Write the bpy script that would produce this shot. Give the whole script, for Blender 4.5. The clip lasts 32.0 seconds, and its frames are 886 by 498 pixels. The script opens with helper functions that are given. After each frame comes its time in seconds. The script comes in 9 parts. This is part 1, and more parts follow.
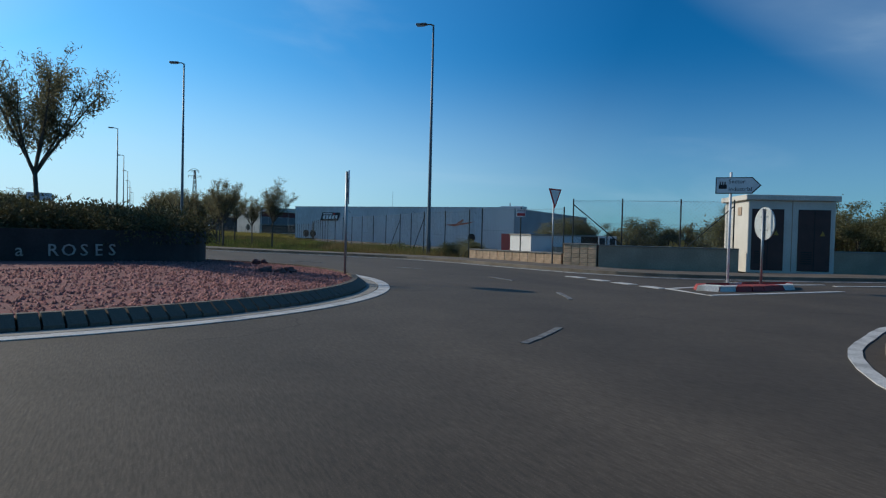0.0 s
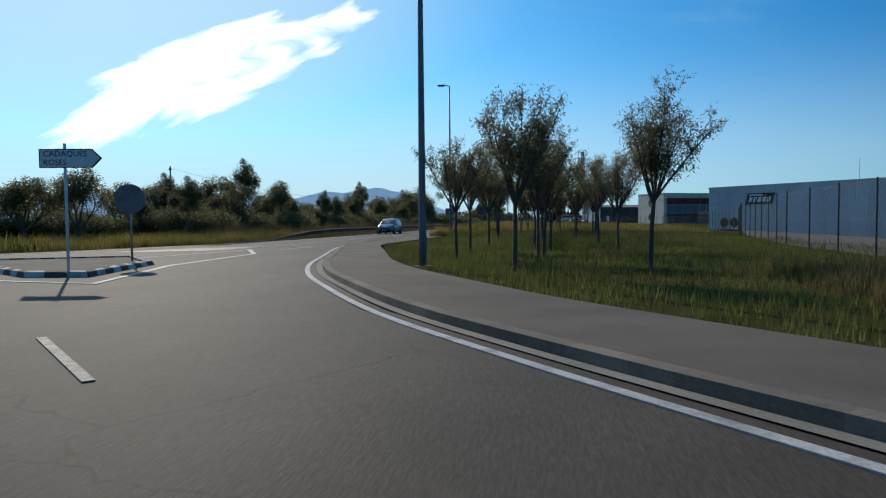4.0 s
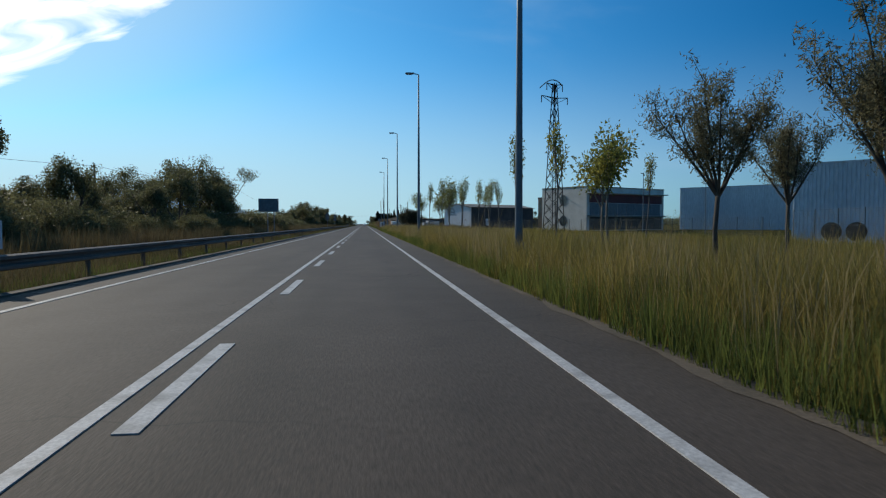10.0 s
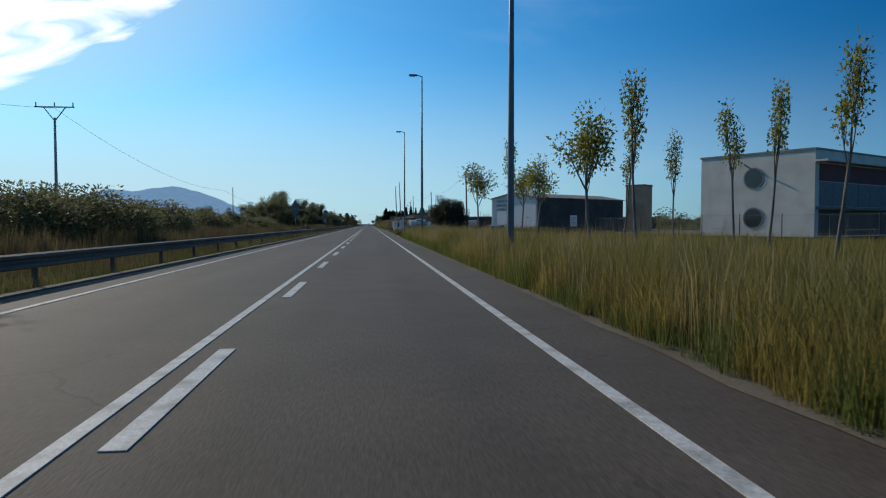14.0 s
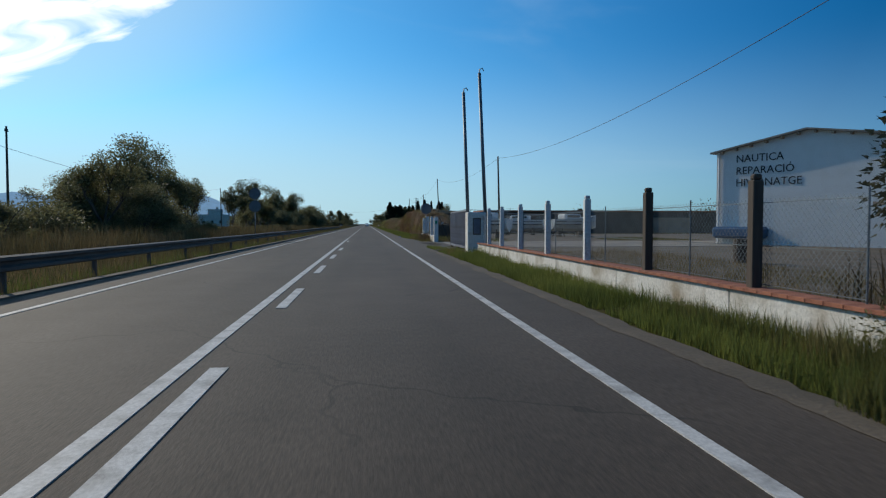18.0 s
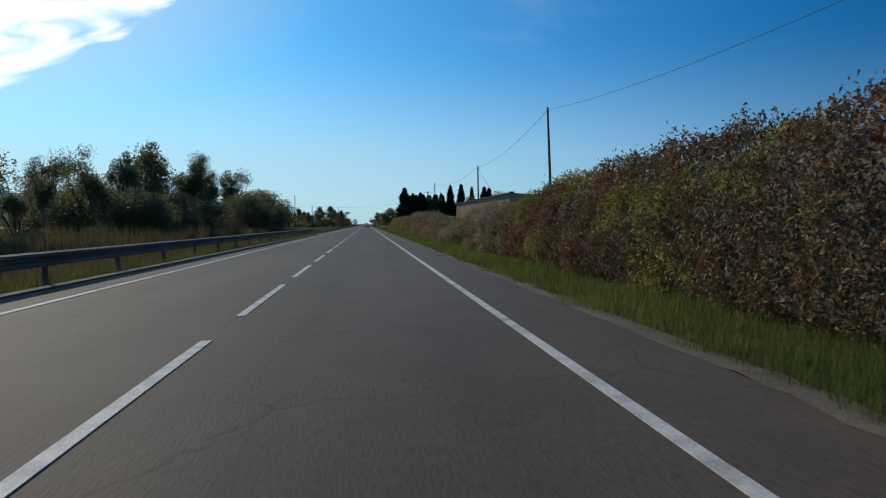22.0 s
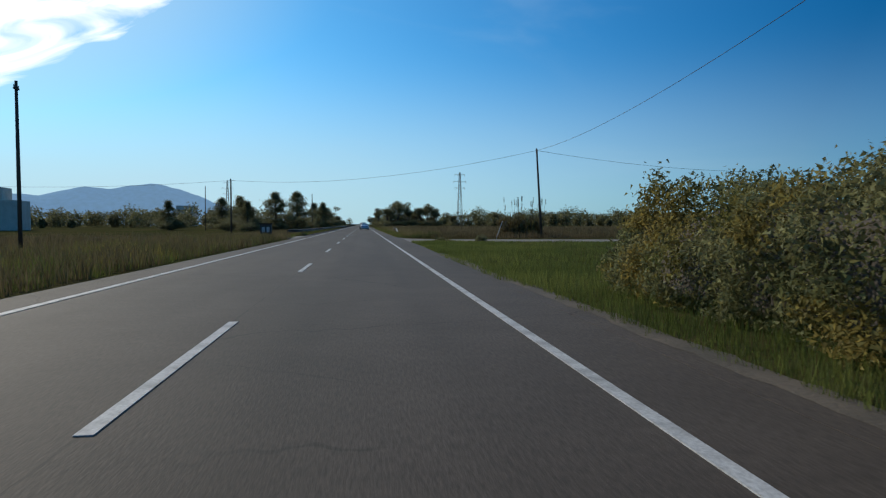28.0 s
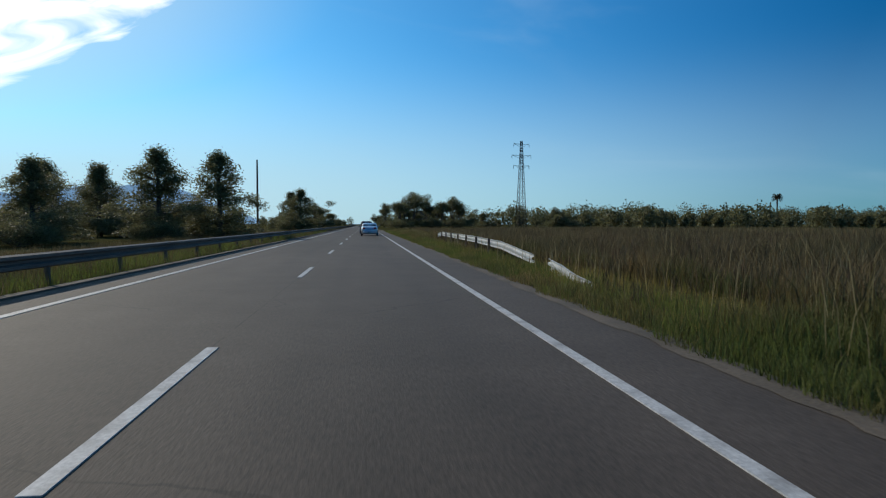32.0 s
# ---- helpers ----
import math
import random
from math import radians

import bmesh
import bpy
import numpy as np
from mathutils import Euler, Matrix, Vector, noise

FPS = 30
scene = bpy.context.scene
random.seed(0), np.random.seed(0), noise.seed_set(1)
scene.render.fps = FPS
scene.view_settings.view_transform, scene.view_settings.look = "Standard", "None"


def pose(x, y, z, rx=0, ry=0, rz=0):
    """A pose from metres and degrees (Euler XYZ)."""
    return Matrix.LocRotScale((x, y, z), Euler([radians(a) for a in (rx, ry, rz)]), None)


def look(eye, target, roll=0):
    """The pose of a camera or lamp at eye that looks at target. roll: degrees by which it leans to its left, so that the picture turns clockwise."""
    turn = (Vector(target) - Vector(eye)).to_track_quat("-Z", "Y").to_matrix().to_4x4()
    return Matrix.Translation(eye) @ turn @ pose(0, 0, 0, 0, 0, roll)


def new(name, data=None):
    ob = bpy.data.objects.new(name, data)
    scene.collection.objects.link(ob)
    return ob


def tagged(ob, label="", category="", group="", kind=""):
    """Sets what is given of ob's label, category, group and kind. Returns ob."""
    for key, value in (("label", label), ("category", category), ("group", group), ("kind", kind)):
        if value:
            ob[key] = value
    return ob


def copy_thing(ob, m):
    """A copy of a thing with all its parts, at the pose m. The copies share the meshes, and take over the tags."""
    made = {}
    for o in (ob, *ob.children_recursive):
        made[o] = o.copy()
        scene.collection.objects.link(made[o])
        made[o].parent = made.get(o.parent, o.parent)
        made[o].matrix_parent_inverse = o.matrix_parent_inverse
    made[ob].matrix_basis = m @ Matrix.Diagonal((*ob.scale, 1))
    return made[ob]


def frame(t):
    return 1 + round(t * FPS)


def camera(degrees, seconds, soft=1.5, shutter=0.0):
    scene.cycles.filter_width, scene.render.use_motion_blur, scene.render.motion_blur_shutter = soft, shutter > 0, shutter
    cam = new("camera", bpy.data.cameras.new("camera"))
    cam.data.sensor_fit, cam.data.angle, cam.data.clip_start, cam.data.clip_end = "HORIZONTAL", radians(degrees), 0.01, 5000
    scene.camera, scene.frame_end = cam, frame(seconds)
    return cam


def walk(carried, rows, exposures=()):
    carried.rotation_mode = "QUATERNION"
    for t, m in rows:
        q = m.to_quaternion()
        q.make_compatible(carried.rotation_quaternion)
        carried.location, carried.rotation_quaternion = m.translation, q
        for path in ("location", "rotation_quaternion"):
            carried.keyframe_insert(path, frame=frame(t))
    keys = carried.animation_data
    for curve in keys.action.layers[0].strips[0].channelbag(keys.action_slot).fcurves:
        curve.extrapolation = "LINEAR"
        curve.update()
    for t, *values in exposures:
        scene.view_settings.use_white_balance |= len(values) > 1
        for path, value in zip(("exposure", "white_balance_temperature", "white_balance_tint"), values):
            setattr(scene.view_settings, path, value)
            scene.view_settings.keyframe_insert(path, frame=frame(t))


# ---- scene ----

# ---------------------------------------------------------------- camera and its walk
EYE = 1.28          # height of the lens over the road
cam = camera(68.57, 32.0, soft=1.2, shutter=0.03)


def seat(x, y, yaw, pitch, roll=0.0):
    """The pose of a windscreen camera: place, heading to the left of the road, tilt up and lean."""
    return pose(x, y, EYE, 90 + pitch, roll, yaw)


ROUND = [(0.0, 8.32, -61.2, -25.0, -1.35, -1.4), (0.5, 10.08, -57.4, -30.8, -1.7, -0.85), (1.0, 12.0, -53.8, -34.2, -2.05, 0.0),
         (1.5, 13.7, -50.2, -32.6, -2.6, 0.45), (2.0, 15.1, -46.5, -27.0, -3.0, 0.55), (2.5, 16.0, -42.6, -19.3, -3.0, 0.75),
         (3.0, 16.3, -38.6, -9.7, -3.1, 0.65), (3.5, 15.9, -34.5, 0.6, -2.9, 0.8), (4.0, 14.7, -30.5, 9.95, -2.45, 0.5),
         (4.5, 12.85, -26.3, 19.3, -2.3, 0.15), (5.0, 10.5, -21.6, 22.9, -2.4, 0.1), (5.5, 7.8, -16.7, 21.3, -2.3, 0),
         (6.0, 5.2, -10.8, 17.2, -2.2, 0), (6.5, 3.35, -5.0, 11.2, -2.15, 0), (7.0, 2.6, 1.2, 4.8, -2.1, 0),
         (7.5, 1.95, 6.9, -1.1, -2.1, 0), (8.0, 1.7, 12.3, -4.1, -2.2, 0), (8.5, 1.6, 18.4, -5.7, -2.2, 0)]
STRAIGHT = [(9.0, 1.68, 25.1, -6.5), (10.0, 1.78, 38.6, -6.9), (11.0, 1.84, 53.2, -6.8), (12.0, 1.83, 68.5, -6.5), (13.0, 1.78, 84.4, -6.4),
            (14.5, 1.77, 110.5, -6.5), (16.5, 1.74, 148.8, -6.6), (17.5, 1.68, 169.0, -6.6), (18.0, 1.63, 178.8, -6.7), (18.5, 1.6, 188.6, -7.3),
            (19.0, 1.6, 198.4, -7.3), (20.0, 1.7, 218.0, -7.3), (21.0, 1.77, 237.5, -7.1), (22.0, 1.74, 257.0, -6.7), (23.0, 1.59, 276.5, -6.6),
            (24.0, 1.5, 296.0, -6.8), (25.0, 1.52, 315.5, -7.3), (25.5, 1.55, 325.2, -7.3), (27.5, 1.67, 363.9, -7.2), (28.0, 1.68, 373.5, -7.0),
            (29.0, 1.65, 392.9, -6.9), (30.0, 1.64, 412.2, -6.6), (31.0, 1.59, 431.5, -6.9), (32.0, 1.57, 450.9, -6.8)]
rows = [(t, seat(x, y, yaw, pitch, roll)) for t, x, y, yaw, pitch, roll in ROUND]
rows += [(t, seat(x, y, yaw, -2.2)) for t, x, y, yaw in STRAIGHT]
walk(cam, rows, exposures=[(0.0, -0.08), (2.0, 0.1), (3.0, 0.15), (4.2, -0.2), (8.0, -0.25), (32.0, -0.25)])

# ---------------------------------------------------------------- sky and sun
SUN_AZ, SUN_EL = radians(38), radians(29)      # left of the road's line, above the horizon
SUN_DIR = Vector((-math.sin(SUN_AZ) * math.cos(SUN_EL), math.cos(SUN_AZ) * math.cos(SUN_EL), math.sin(SUN_EL)))
world = bpy.data.worlds.new("sky")
scene.world = world
world.use_nodes = True
wn, wl = world.node_tree.nodes, world.node_tree.links
wn.clear()
w_out = wn.new("ShaderNodeOutputWorld")
w_bg = wn.new("ShaderNodeBackground")
w_sky = wn.new("ShaderNodeTexSky")
w_sky.sky_type, w_sky.sun_disc = "NISHITA", False
w_sky.sun_elevation, w_sky.sun_rotation = SUN_EL, -SUN_AZ
w_sky.air_density, w_sky.dust_density, w_sky.ozone_density = 1.0, 0.4, 3.0
w_bg.inputs["Strength"].default_value = 0.1
w_co = wn.new("ShaderNodeTexCoord")
w_dot = wn.new("ShaderNodeVectorMath")
w_dot.operation = "DOT_PRODUCT"
w_dot.inputs[1].default_value = SUN_DIR
w_ramp = wn.new("ShaderNodeMapRange")
w_ramp.inputs["From Min"].default_value, w_ramp.inputs["From Max"].default_value = 0.3, 0.85
w_bright = wn.new("ShaderNodeMapRange")
w_bright.inputs["From Min"].default_value, w_bright.inputs["From Max"].default_value = 0.5, 0.97
w_bright.inputs["To Min"].default_value, w_bright.inputs["To Max"].default_value = 4.5, 18.0
w_cloud = wn.new("ShaderNodeCombineColor")
w_mix = wn.new("ShaderNodeMix")
w_mix.data_type = "RGBA"
w_tint = wn.new("ShaderNodeMix")
w_tint.data_type, w_tint.blend_type = "RGBA", "MULTIPLY"
w_tint.inputs["Factor"].default_value = 1.0
w_hue = wn.new("ShaderNodeMix")      # deep blue away from the sun, paler towards it
w_hue.data_type = "RGBA"
w_hue.inputs["A"].default_value, w_hue.inputs["B"].default_value = (0.065, 0.83, 1.42, 1), (0.36, 0.92, 1.17, 1)
w_turn = wn.new("ShaderNodeMapRange")
w_turn.inputs["From Min"].default_value, w_turn.inputs["From Max"].default_value = 0.3, 0.85
wl.new(w_co.outputs["Generated"], w_dot.inputs[0])
wl.new(w_dot.outputs["Value"], w_bright.inputs["Value"])
# one bright bank of cloud low under the sun
def sky_way(az, el):
    """The direction at az degrees left of the road and el degrees up."""
    return Vector((-math.sin(radians(az)) * math.cos(radians(el)), math.cos(radians(az)) * math.cos(radians(el)), math.sin(radians(el))))


def streak(a, b, across):
    """One value that is 1 in the middle of the line from a to b in the sky and falls off, faster across it than along it."""
    mid = wn.new("ShaderNodeVectorMath")
    mid.operation = "DOT_PRODUCT"
    mid.inputs[1].default_value = (a + b).normalized()
    off = wn.new("ShaderNodeVectorMath")
    off.operation = "DOT_PRODUCT"
    off.inputs[1].default_value = a.cross(b).normalized()
    square = wn.new("ShaderNodeMath")
    square.operation = "MULTIPLY"
    less = wn.new("ShaderNodeMath")
    less.operation = "MULTIPLY_ADD"
    less.inputs[1].default_value = -across
    wl.new(w_co.outputs["Generated"], mid.inputs[0])
    wl.new(w_co.outputs["Generated"], off.inputs[0])
    wl.new(off.outputs["Value"], square.inputs[0])
    wl.new(off.outputs["Value"], square.inputs[1])
    wl.new(square.outputs["Value"], less.inputs[0])
    wl.new(mid.outputs["Value"], less.inputs[2])
    return less.outputs["Value"]


CLOUD_A, CLOUD_B = sky_way(40, 7.5), sky_way(19, 16.5)
w_bank = streak(CLOUD_A, CLOUD_B, 7.0)
w_torn = wn.new("ShaderNodeCombineXYZ")
for axis, way, stretch in (("X", (CLOUD_B - CLOUD_A).normalized(), 7.0), ("Y", CLOUD_A.cross(CLOUD_B).normalized(), 24.0)):
    w_pull = wn.new("ShaderNodeVectorMath")
    w_pull.operation = "DOT_PRODUCT"
    w_pull.inputs[1].default_value = way * stretch
    wl.new(w_co.outputs["Generated"], w_pull.inputs[0])
    wl.new(w_pull.outputs["Value"], w_torn.inputs[axis])
w_rags = wn.new("ShaderNodeTexNoise")
w_rags.inputs["Scale"].default_value, w_rags.inputs["Detail"].default_value, w_rags.inputs["Distortion"].default_value = 1.0, 8, 0.9
wl.new(w_torn.outputs["Vector"], w_rags.inputs["Vector"])
w_shred = wn.new("ShaderNodeMath")
w_shred.operation = "MULTIPLY_ADD"
w_shred.inputs[1].default_value = 2.4
wl.new(w_rags.outputs["Fac"], w_shred.inputs[0])
w_patch = wn.new("ShaderNodeMapRange")
w_patch.interpolation_type = "SMOOTHSTEP"
w_patch.inputs["From Min"].default_value, w_patch.inputs["From Max"].default_value = 0.95, 0.997
w_patch.inputs["To Min"].default_value, w_patch.inputs["To Max"].default_value = -1.6, -0.42
wl.new(w_bank, w_patch.inputs["Value"])
wl.new(w_patch.outputs["Result"], w_shred.inputs[2])
wl.new(w_shred.outputs["Value"], w_ramp.inputs["Value"])
for channel in ("Red", "Green", "Blue"):
    wl.new(w_bright.outputs["Result"], w_cloud.inputs[channel])
w_grade = wn.new("ShaderNodeMapRange")      # deeper blue away from the sun
w_grade.inputs["From Min"].default_value, w_grade.inputs["From Max"].default_value = 0.3, 0.85
w_grade.inputs["To Min"].default_value, w_grade.inputs["To Max"].default_value = 0.62, 1.28
w_graded = wn.new("ShaderNodeVectorMath")
w_graded.operation = "SCALE"
wl.new(w_dot.outputs["Value"], w_grade.inputs["Value"])
wl.new(w_sky.outputs["Color"], w_graded.inputs[0])
wl.new(w_grade.outputs["Result"], w_graded.inputs["Scale"])
wl.new(w_graded.outputs["Vector"], w_tint.inputs["A"])
wl.new(w_dot.outputs["Value"], w_turn.inputs["Value"])
wl.new(w_turn.outputs["Result"], w_hue.inputs["Factor"])
wl.new(w_hue.outputs["Result"], w_tint.inputs["B"])
wl.new(w_ramp.outputs["Result"], w_mix.inputs["Factor"])
# pale haze low over the horizon
w_sep = wn.new("ShaderNodeSeparateXYZ")
w_haze = wn.new("ShaderNodeMapRange")
w_haze.interpolation_type = "SMOOTHERSTEP"
w_haze.inputs["From Min"].default_value, w_haze.inputs["From Max"].default_value = 0.3, -0.02
w_haze.inputs["To Max"].default_value = 0.9
w_pale = wn.new("ShaderNodeMix")
w_pale.data_type = "RGBA"
w_pale.inputs["B"].default_value = (6.1, 8.0, 9.5, 1)
wl.new(w_co.outputs["Generated"], w_sep.inputs["Vector"])
wl.new(w_sep.outputs["Z"], w_haze.inputs["Value"])
w_side = wn.new("ShaderNodeMapRange")
w_side.inputs["From Min"].default_value, w_side.inputs["From Max"].default_value = 0.2, 0.85
w_side.inputs["To Min"].default_value, w_side.inputs["To Max"].default_value = 0.28, 1.0
w_thick = wn.new("ShaderNodeMath")
w_thick.operation = "MULTIPLY"
wl.new(w_dot.outputs["Value"], w_side.inputs["Value"])
wl.new(w_haze.outputs["Result"], w_thick.inputs[0])
wl.new(w_side.outputs["Result"], w_thick.inputs[1])
w_glow = wn.new("ShaderNodeMapRange")        # whitish glare round the sun
w_glow.interpolation_type = "SMOOTHSTEP"
w_glow.inputs["From Min"].default_value, w_glow.inputs["From Max"].default_value = 0.82, 1.0
w_glow.inputs["To Max"].default_value = 0.8
w_veil = wn.new("ShaderNodeMath")
w_veil.operation = "MAXIMUM"
wl.new(w_dot.outputs["Value"], w_glow.inputs["Value"])
wl.new(w_thick.outputs["Value"], w_veil.inputs[0])
wl.new(w_glow.outputs["Result"], w_veil.inputs[1])
wl.new(w_veil.outputs["Value"], w_pale.inputs["Factor"])
wl.new(w_tint.outputs["Result"], w_pale.inputs["A"])
# faint high wisps
w_wmap = wn.new("ShaderNodeMapping")
w_wmap.vector_type = "TEXTURE"
w_wmap.inputs["Rotation"].default_value = (0, radians(9), radians(-25))
w_wmap.inputs["Location"].default_value = (0.9, -0.4, 0.1)
w_wmap.inputs["Scale"].default_value = (1.2, 1.2, 0.3)
w_wisp = wn.new("ShaderNodeTexNoise")
w_wisp.inputs["Scale"].default_value, w_wisp.inputs["Detail"].default_value, w_wisp.inputs["Distortion"].default_value = 2.6, 7, 0.6
w_faint = wn.new("ShaderNodeMapRange")
w_faint.interpolation_type = "SMOOTHSTEP"
w_faint.inputs["From Min"].default_value, w_faint.inputs["From Max"].default_value = 0.5, 0.78
w_faint.inputs["To Max"].default_value = 0.16
w_thin = wn.new("ShaderNodeMix")
w_thin.data_type = "RGBA"
w_thin.inputs["B"].default_value = (6.0, 7.8, 9.2, 1)
wl.new(w_co.outputs["Generated"], w_wmap.inputs["Vector"])
wl.new(w_wmap.outputs["Vector"], w_wisp.inputs["Vector"])
wl.new(w_wisp.outputs["Fac"], w_faint.inputs["Value"])
w_veil2 = wn.new("ShaderNodeMapRange")
w_veil2.interpolation_type = "SMOOTHSTEP"
w_veil2.inputs["From Min"].default_value, w_veil2.inputs["From Max"].default_value = 0.93, 1.0
w_veil2.inputs["To Max"].default_value = 0.32
wl.new(streak(sky_way(-48, 22), sky_way(-70, 10), 6.0), w_veil2.inputs["Value"])
w_soft = wn.new("ShaderNodeMath")
w_soft.operation = "MULTIPLY"
wl.new(w_veil2.outputs["Result"], w_soft.inputs[0])
wl.new(w_wisp.outputs["Fac"], w_soft.inputs[1])
w_both = wn.new("ShaderNodeMath")
w_both.operation = "ADD"
wl.new(w_faint.outputs["Result"], w_both.inputs[0])
wl.new(w_soft.outputs["Value"], w_both.inputs[1])
wl.new(w_both.outputs["Value"], w_thin.inputs["Factor"])
wl.new(w_pale.outputs["Result"], w_thin.inputs["A"])
wl.new(w_thin.outputs["Result"], w_mix.inputs["A"])
wl.new(w_cloud.outputs["Color"], w_mix.inputs["B"])
wl.new(w_mix.outputs["Result"], w_bg.inputs["Color"])
wl.new(w_bg.outputs["Background"], w_out.inputs["Surface"])

sun_data = bpy.data.lights.new("sun", "SUN")
sun_data.energy, sun_data.angle, sun_data.color = 3.1, radians(0.6), (1.0, 0.91, 0.76)
sun = new("sun", sun_data)
sun.matrix_world = look((0, 0, 60), Vector((0, 0, 60)) - SUN_DIR)

# ---------------------------------------------------------------- materials
MATS = {}


def material(name, color, color2=None, scale=3.0, rough=0.8, metal=0.0, bump=0.2, bump_scale=None, fine=None, spec=0.4,
             island=0.0, per_object=0.0, grainy=0.18, stretch=(1, 1, 1), detail=6.0, low=0.35, high=0.65, translucent=0.0):
    """A painted or raw surface: two colours mixed by coarse noise, a fine grain, relief, and chance variation from piece to piece."""
    m = bpy.data.materials.new(name)
    m.use_nodes = True
    n, l = m.node_tree.nodes, m.node_tree.links
    bsdf = n["Principled BSDF"]
    bsdf.inputs["Roughness"].default_value, bsdf.inputs["Metallic"].default_value = rough, metal
    bsdf.inputs["Specular IOR Level"].default_value = spec
    co = n.new("ShaderNodeTexCoord")
    mp = n.new("ShaderNodeMapping")
    mp.inputs["Scale"].default_value = stretch
    l.new(co.outputs["Object"], mp.inputs["Vector"])
    c2 = color2 or tuple(v * 0.75 for v in color)
    noise1 = n.new("ShaderNodeTexNoise")
    noise1.inputs["Scale"].default_value, noise1.inputs["Detail"].default_value = scale, detail
    l.new(mp.outputs["Vector"], noise1.inputs["Vector"])
    ramp = n.new("ShaderNodeMapRange")
    ramp.inputs["From Min"].default_value, ramp.inputs["From Max"].default_value = low, high
    l.new(noise1.outputs["Fac"], ramp.inputs["Value"])
    mix = n.new("ShaderNodeMix")
    mix.data_type = "RGBA"
    mix.inputs["A"].default_value, mix.inputs["B"].default_value = (*color, 1), (*c2, 1)
    l.new(ramp.outputs["Result"], mix.inputs["Factor"])
    out = mix.outputs["Result"]
    fine_scale = fine or scale * 14
    noise2 = n.new("ShaderNodeTexNoise")
    noise2.inputs["Scale"].default_value, noise2.inputs["Detail"].default_value = fine_scale, 3
    l.new(mp.outputs["Vector"], noise2.inputs["Vector"])
    grain = n.new("ShaderNodeMapRange")
    grain.inputs["From Min"].default_value, grain.inputs["From Max"].default_value = 0.25, 0.75
    grain.inputs["To Min"].default_value, grain.inputs["To Max"].default_value = 1 - grainy, 1 + grainy
    l.new(noise2.outputs["Fac"], grain.inputs["Value"])
    factor = grain.outputs["Result"]
    for amount, node, socket in ((island, "ShaderNodeNewGeometry", "Random Per Island"), (per_object, "ShaderNodeObjectInfo", "Random")):
        if amount:
            src = n.new(node)
            vary = n.new("ShaderNodeMapRange")
            vary.inputs["To Min"].default_value, vary.inputs["To Max"].default_value = 1 - amount, 1 + amount
            l.new(src.outputs[socket], vary.inputs["Value"])
            mul = n.new("ShaderNodeMath")
            mul.operation = "MULTIPLY"
            l.new(factor, mul.inputs[0])
            l.new(vary.outputs["Result"], mul.inputs[1])
            factor = mul.outputs["Value"]
    scaled = n.new("ShaderNodeVectorMath")
    scaled.operation = "SCALE"
    l.new(out, scaled.inputs[0])
    l.new(factor, scaled.inputs["Scale"])
    l.new(scaled.outputs["Vector"], bsdf.inputs["Base Color"])
    if bump:
        noise3 = n.new("ShaderNodeTexNoise")
        noise3.inputs["Scale"].default_value, noise3.inputs["Detail"].default_value = bump_scale or fine_scale, 4
        l.new(mp.outputs["Vector"], noise3.inputs["Vector"])
        bm = n.new("ShaderNodeBump")
        bm.inputs["Strength"].default_value, bm.inputs["Distance"].default_value = bump, 0.02
        l.new(noise3.outputs["Fac"], bm.inputs["Height"])
        l.new(bm.outputs["Normal"], bsdf.inputs["Normal"])
    if translucent:
        tr = n.new("ShaderNodeBsdfTranslucent")
        l.new(scaled.outputs["Vector"], tr.inputs["Color"])
        add = n.new("ShaderNodeMixShader")
        add.inputs["Fac"].default_value = translucent
        l.new(bsdf.outputs["BSDF"], add.inputs[1])
        l.new(tr.outputs["BSDF"], add.inputs[2])
        l.new(add.outputs["Shader"], n["Material Output"].inputs["Surface"])
    MATS[name] = m
    return m




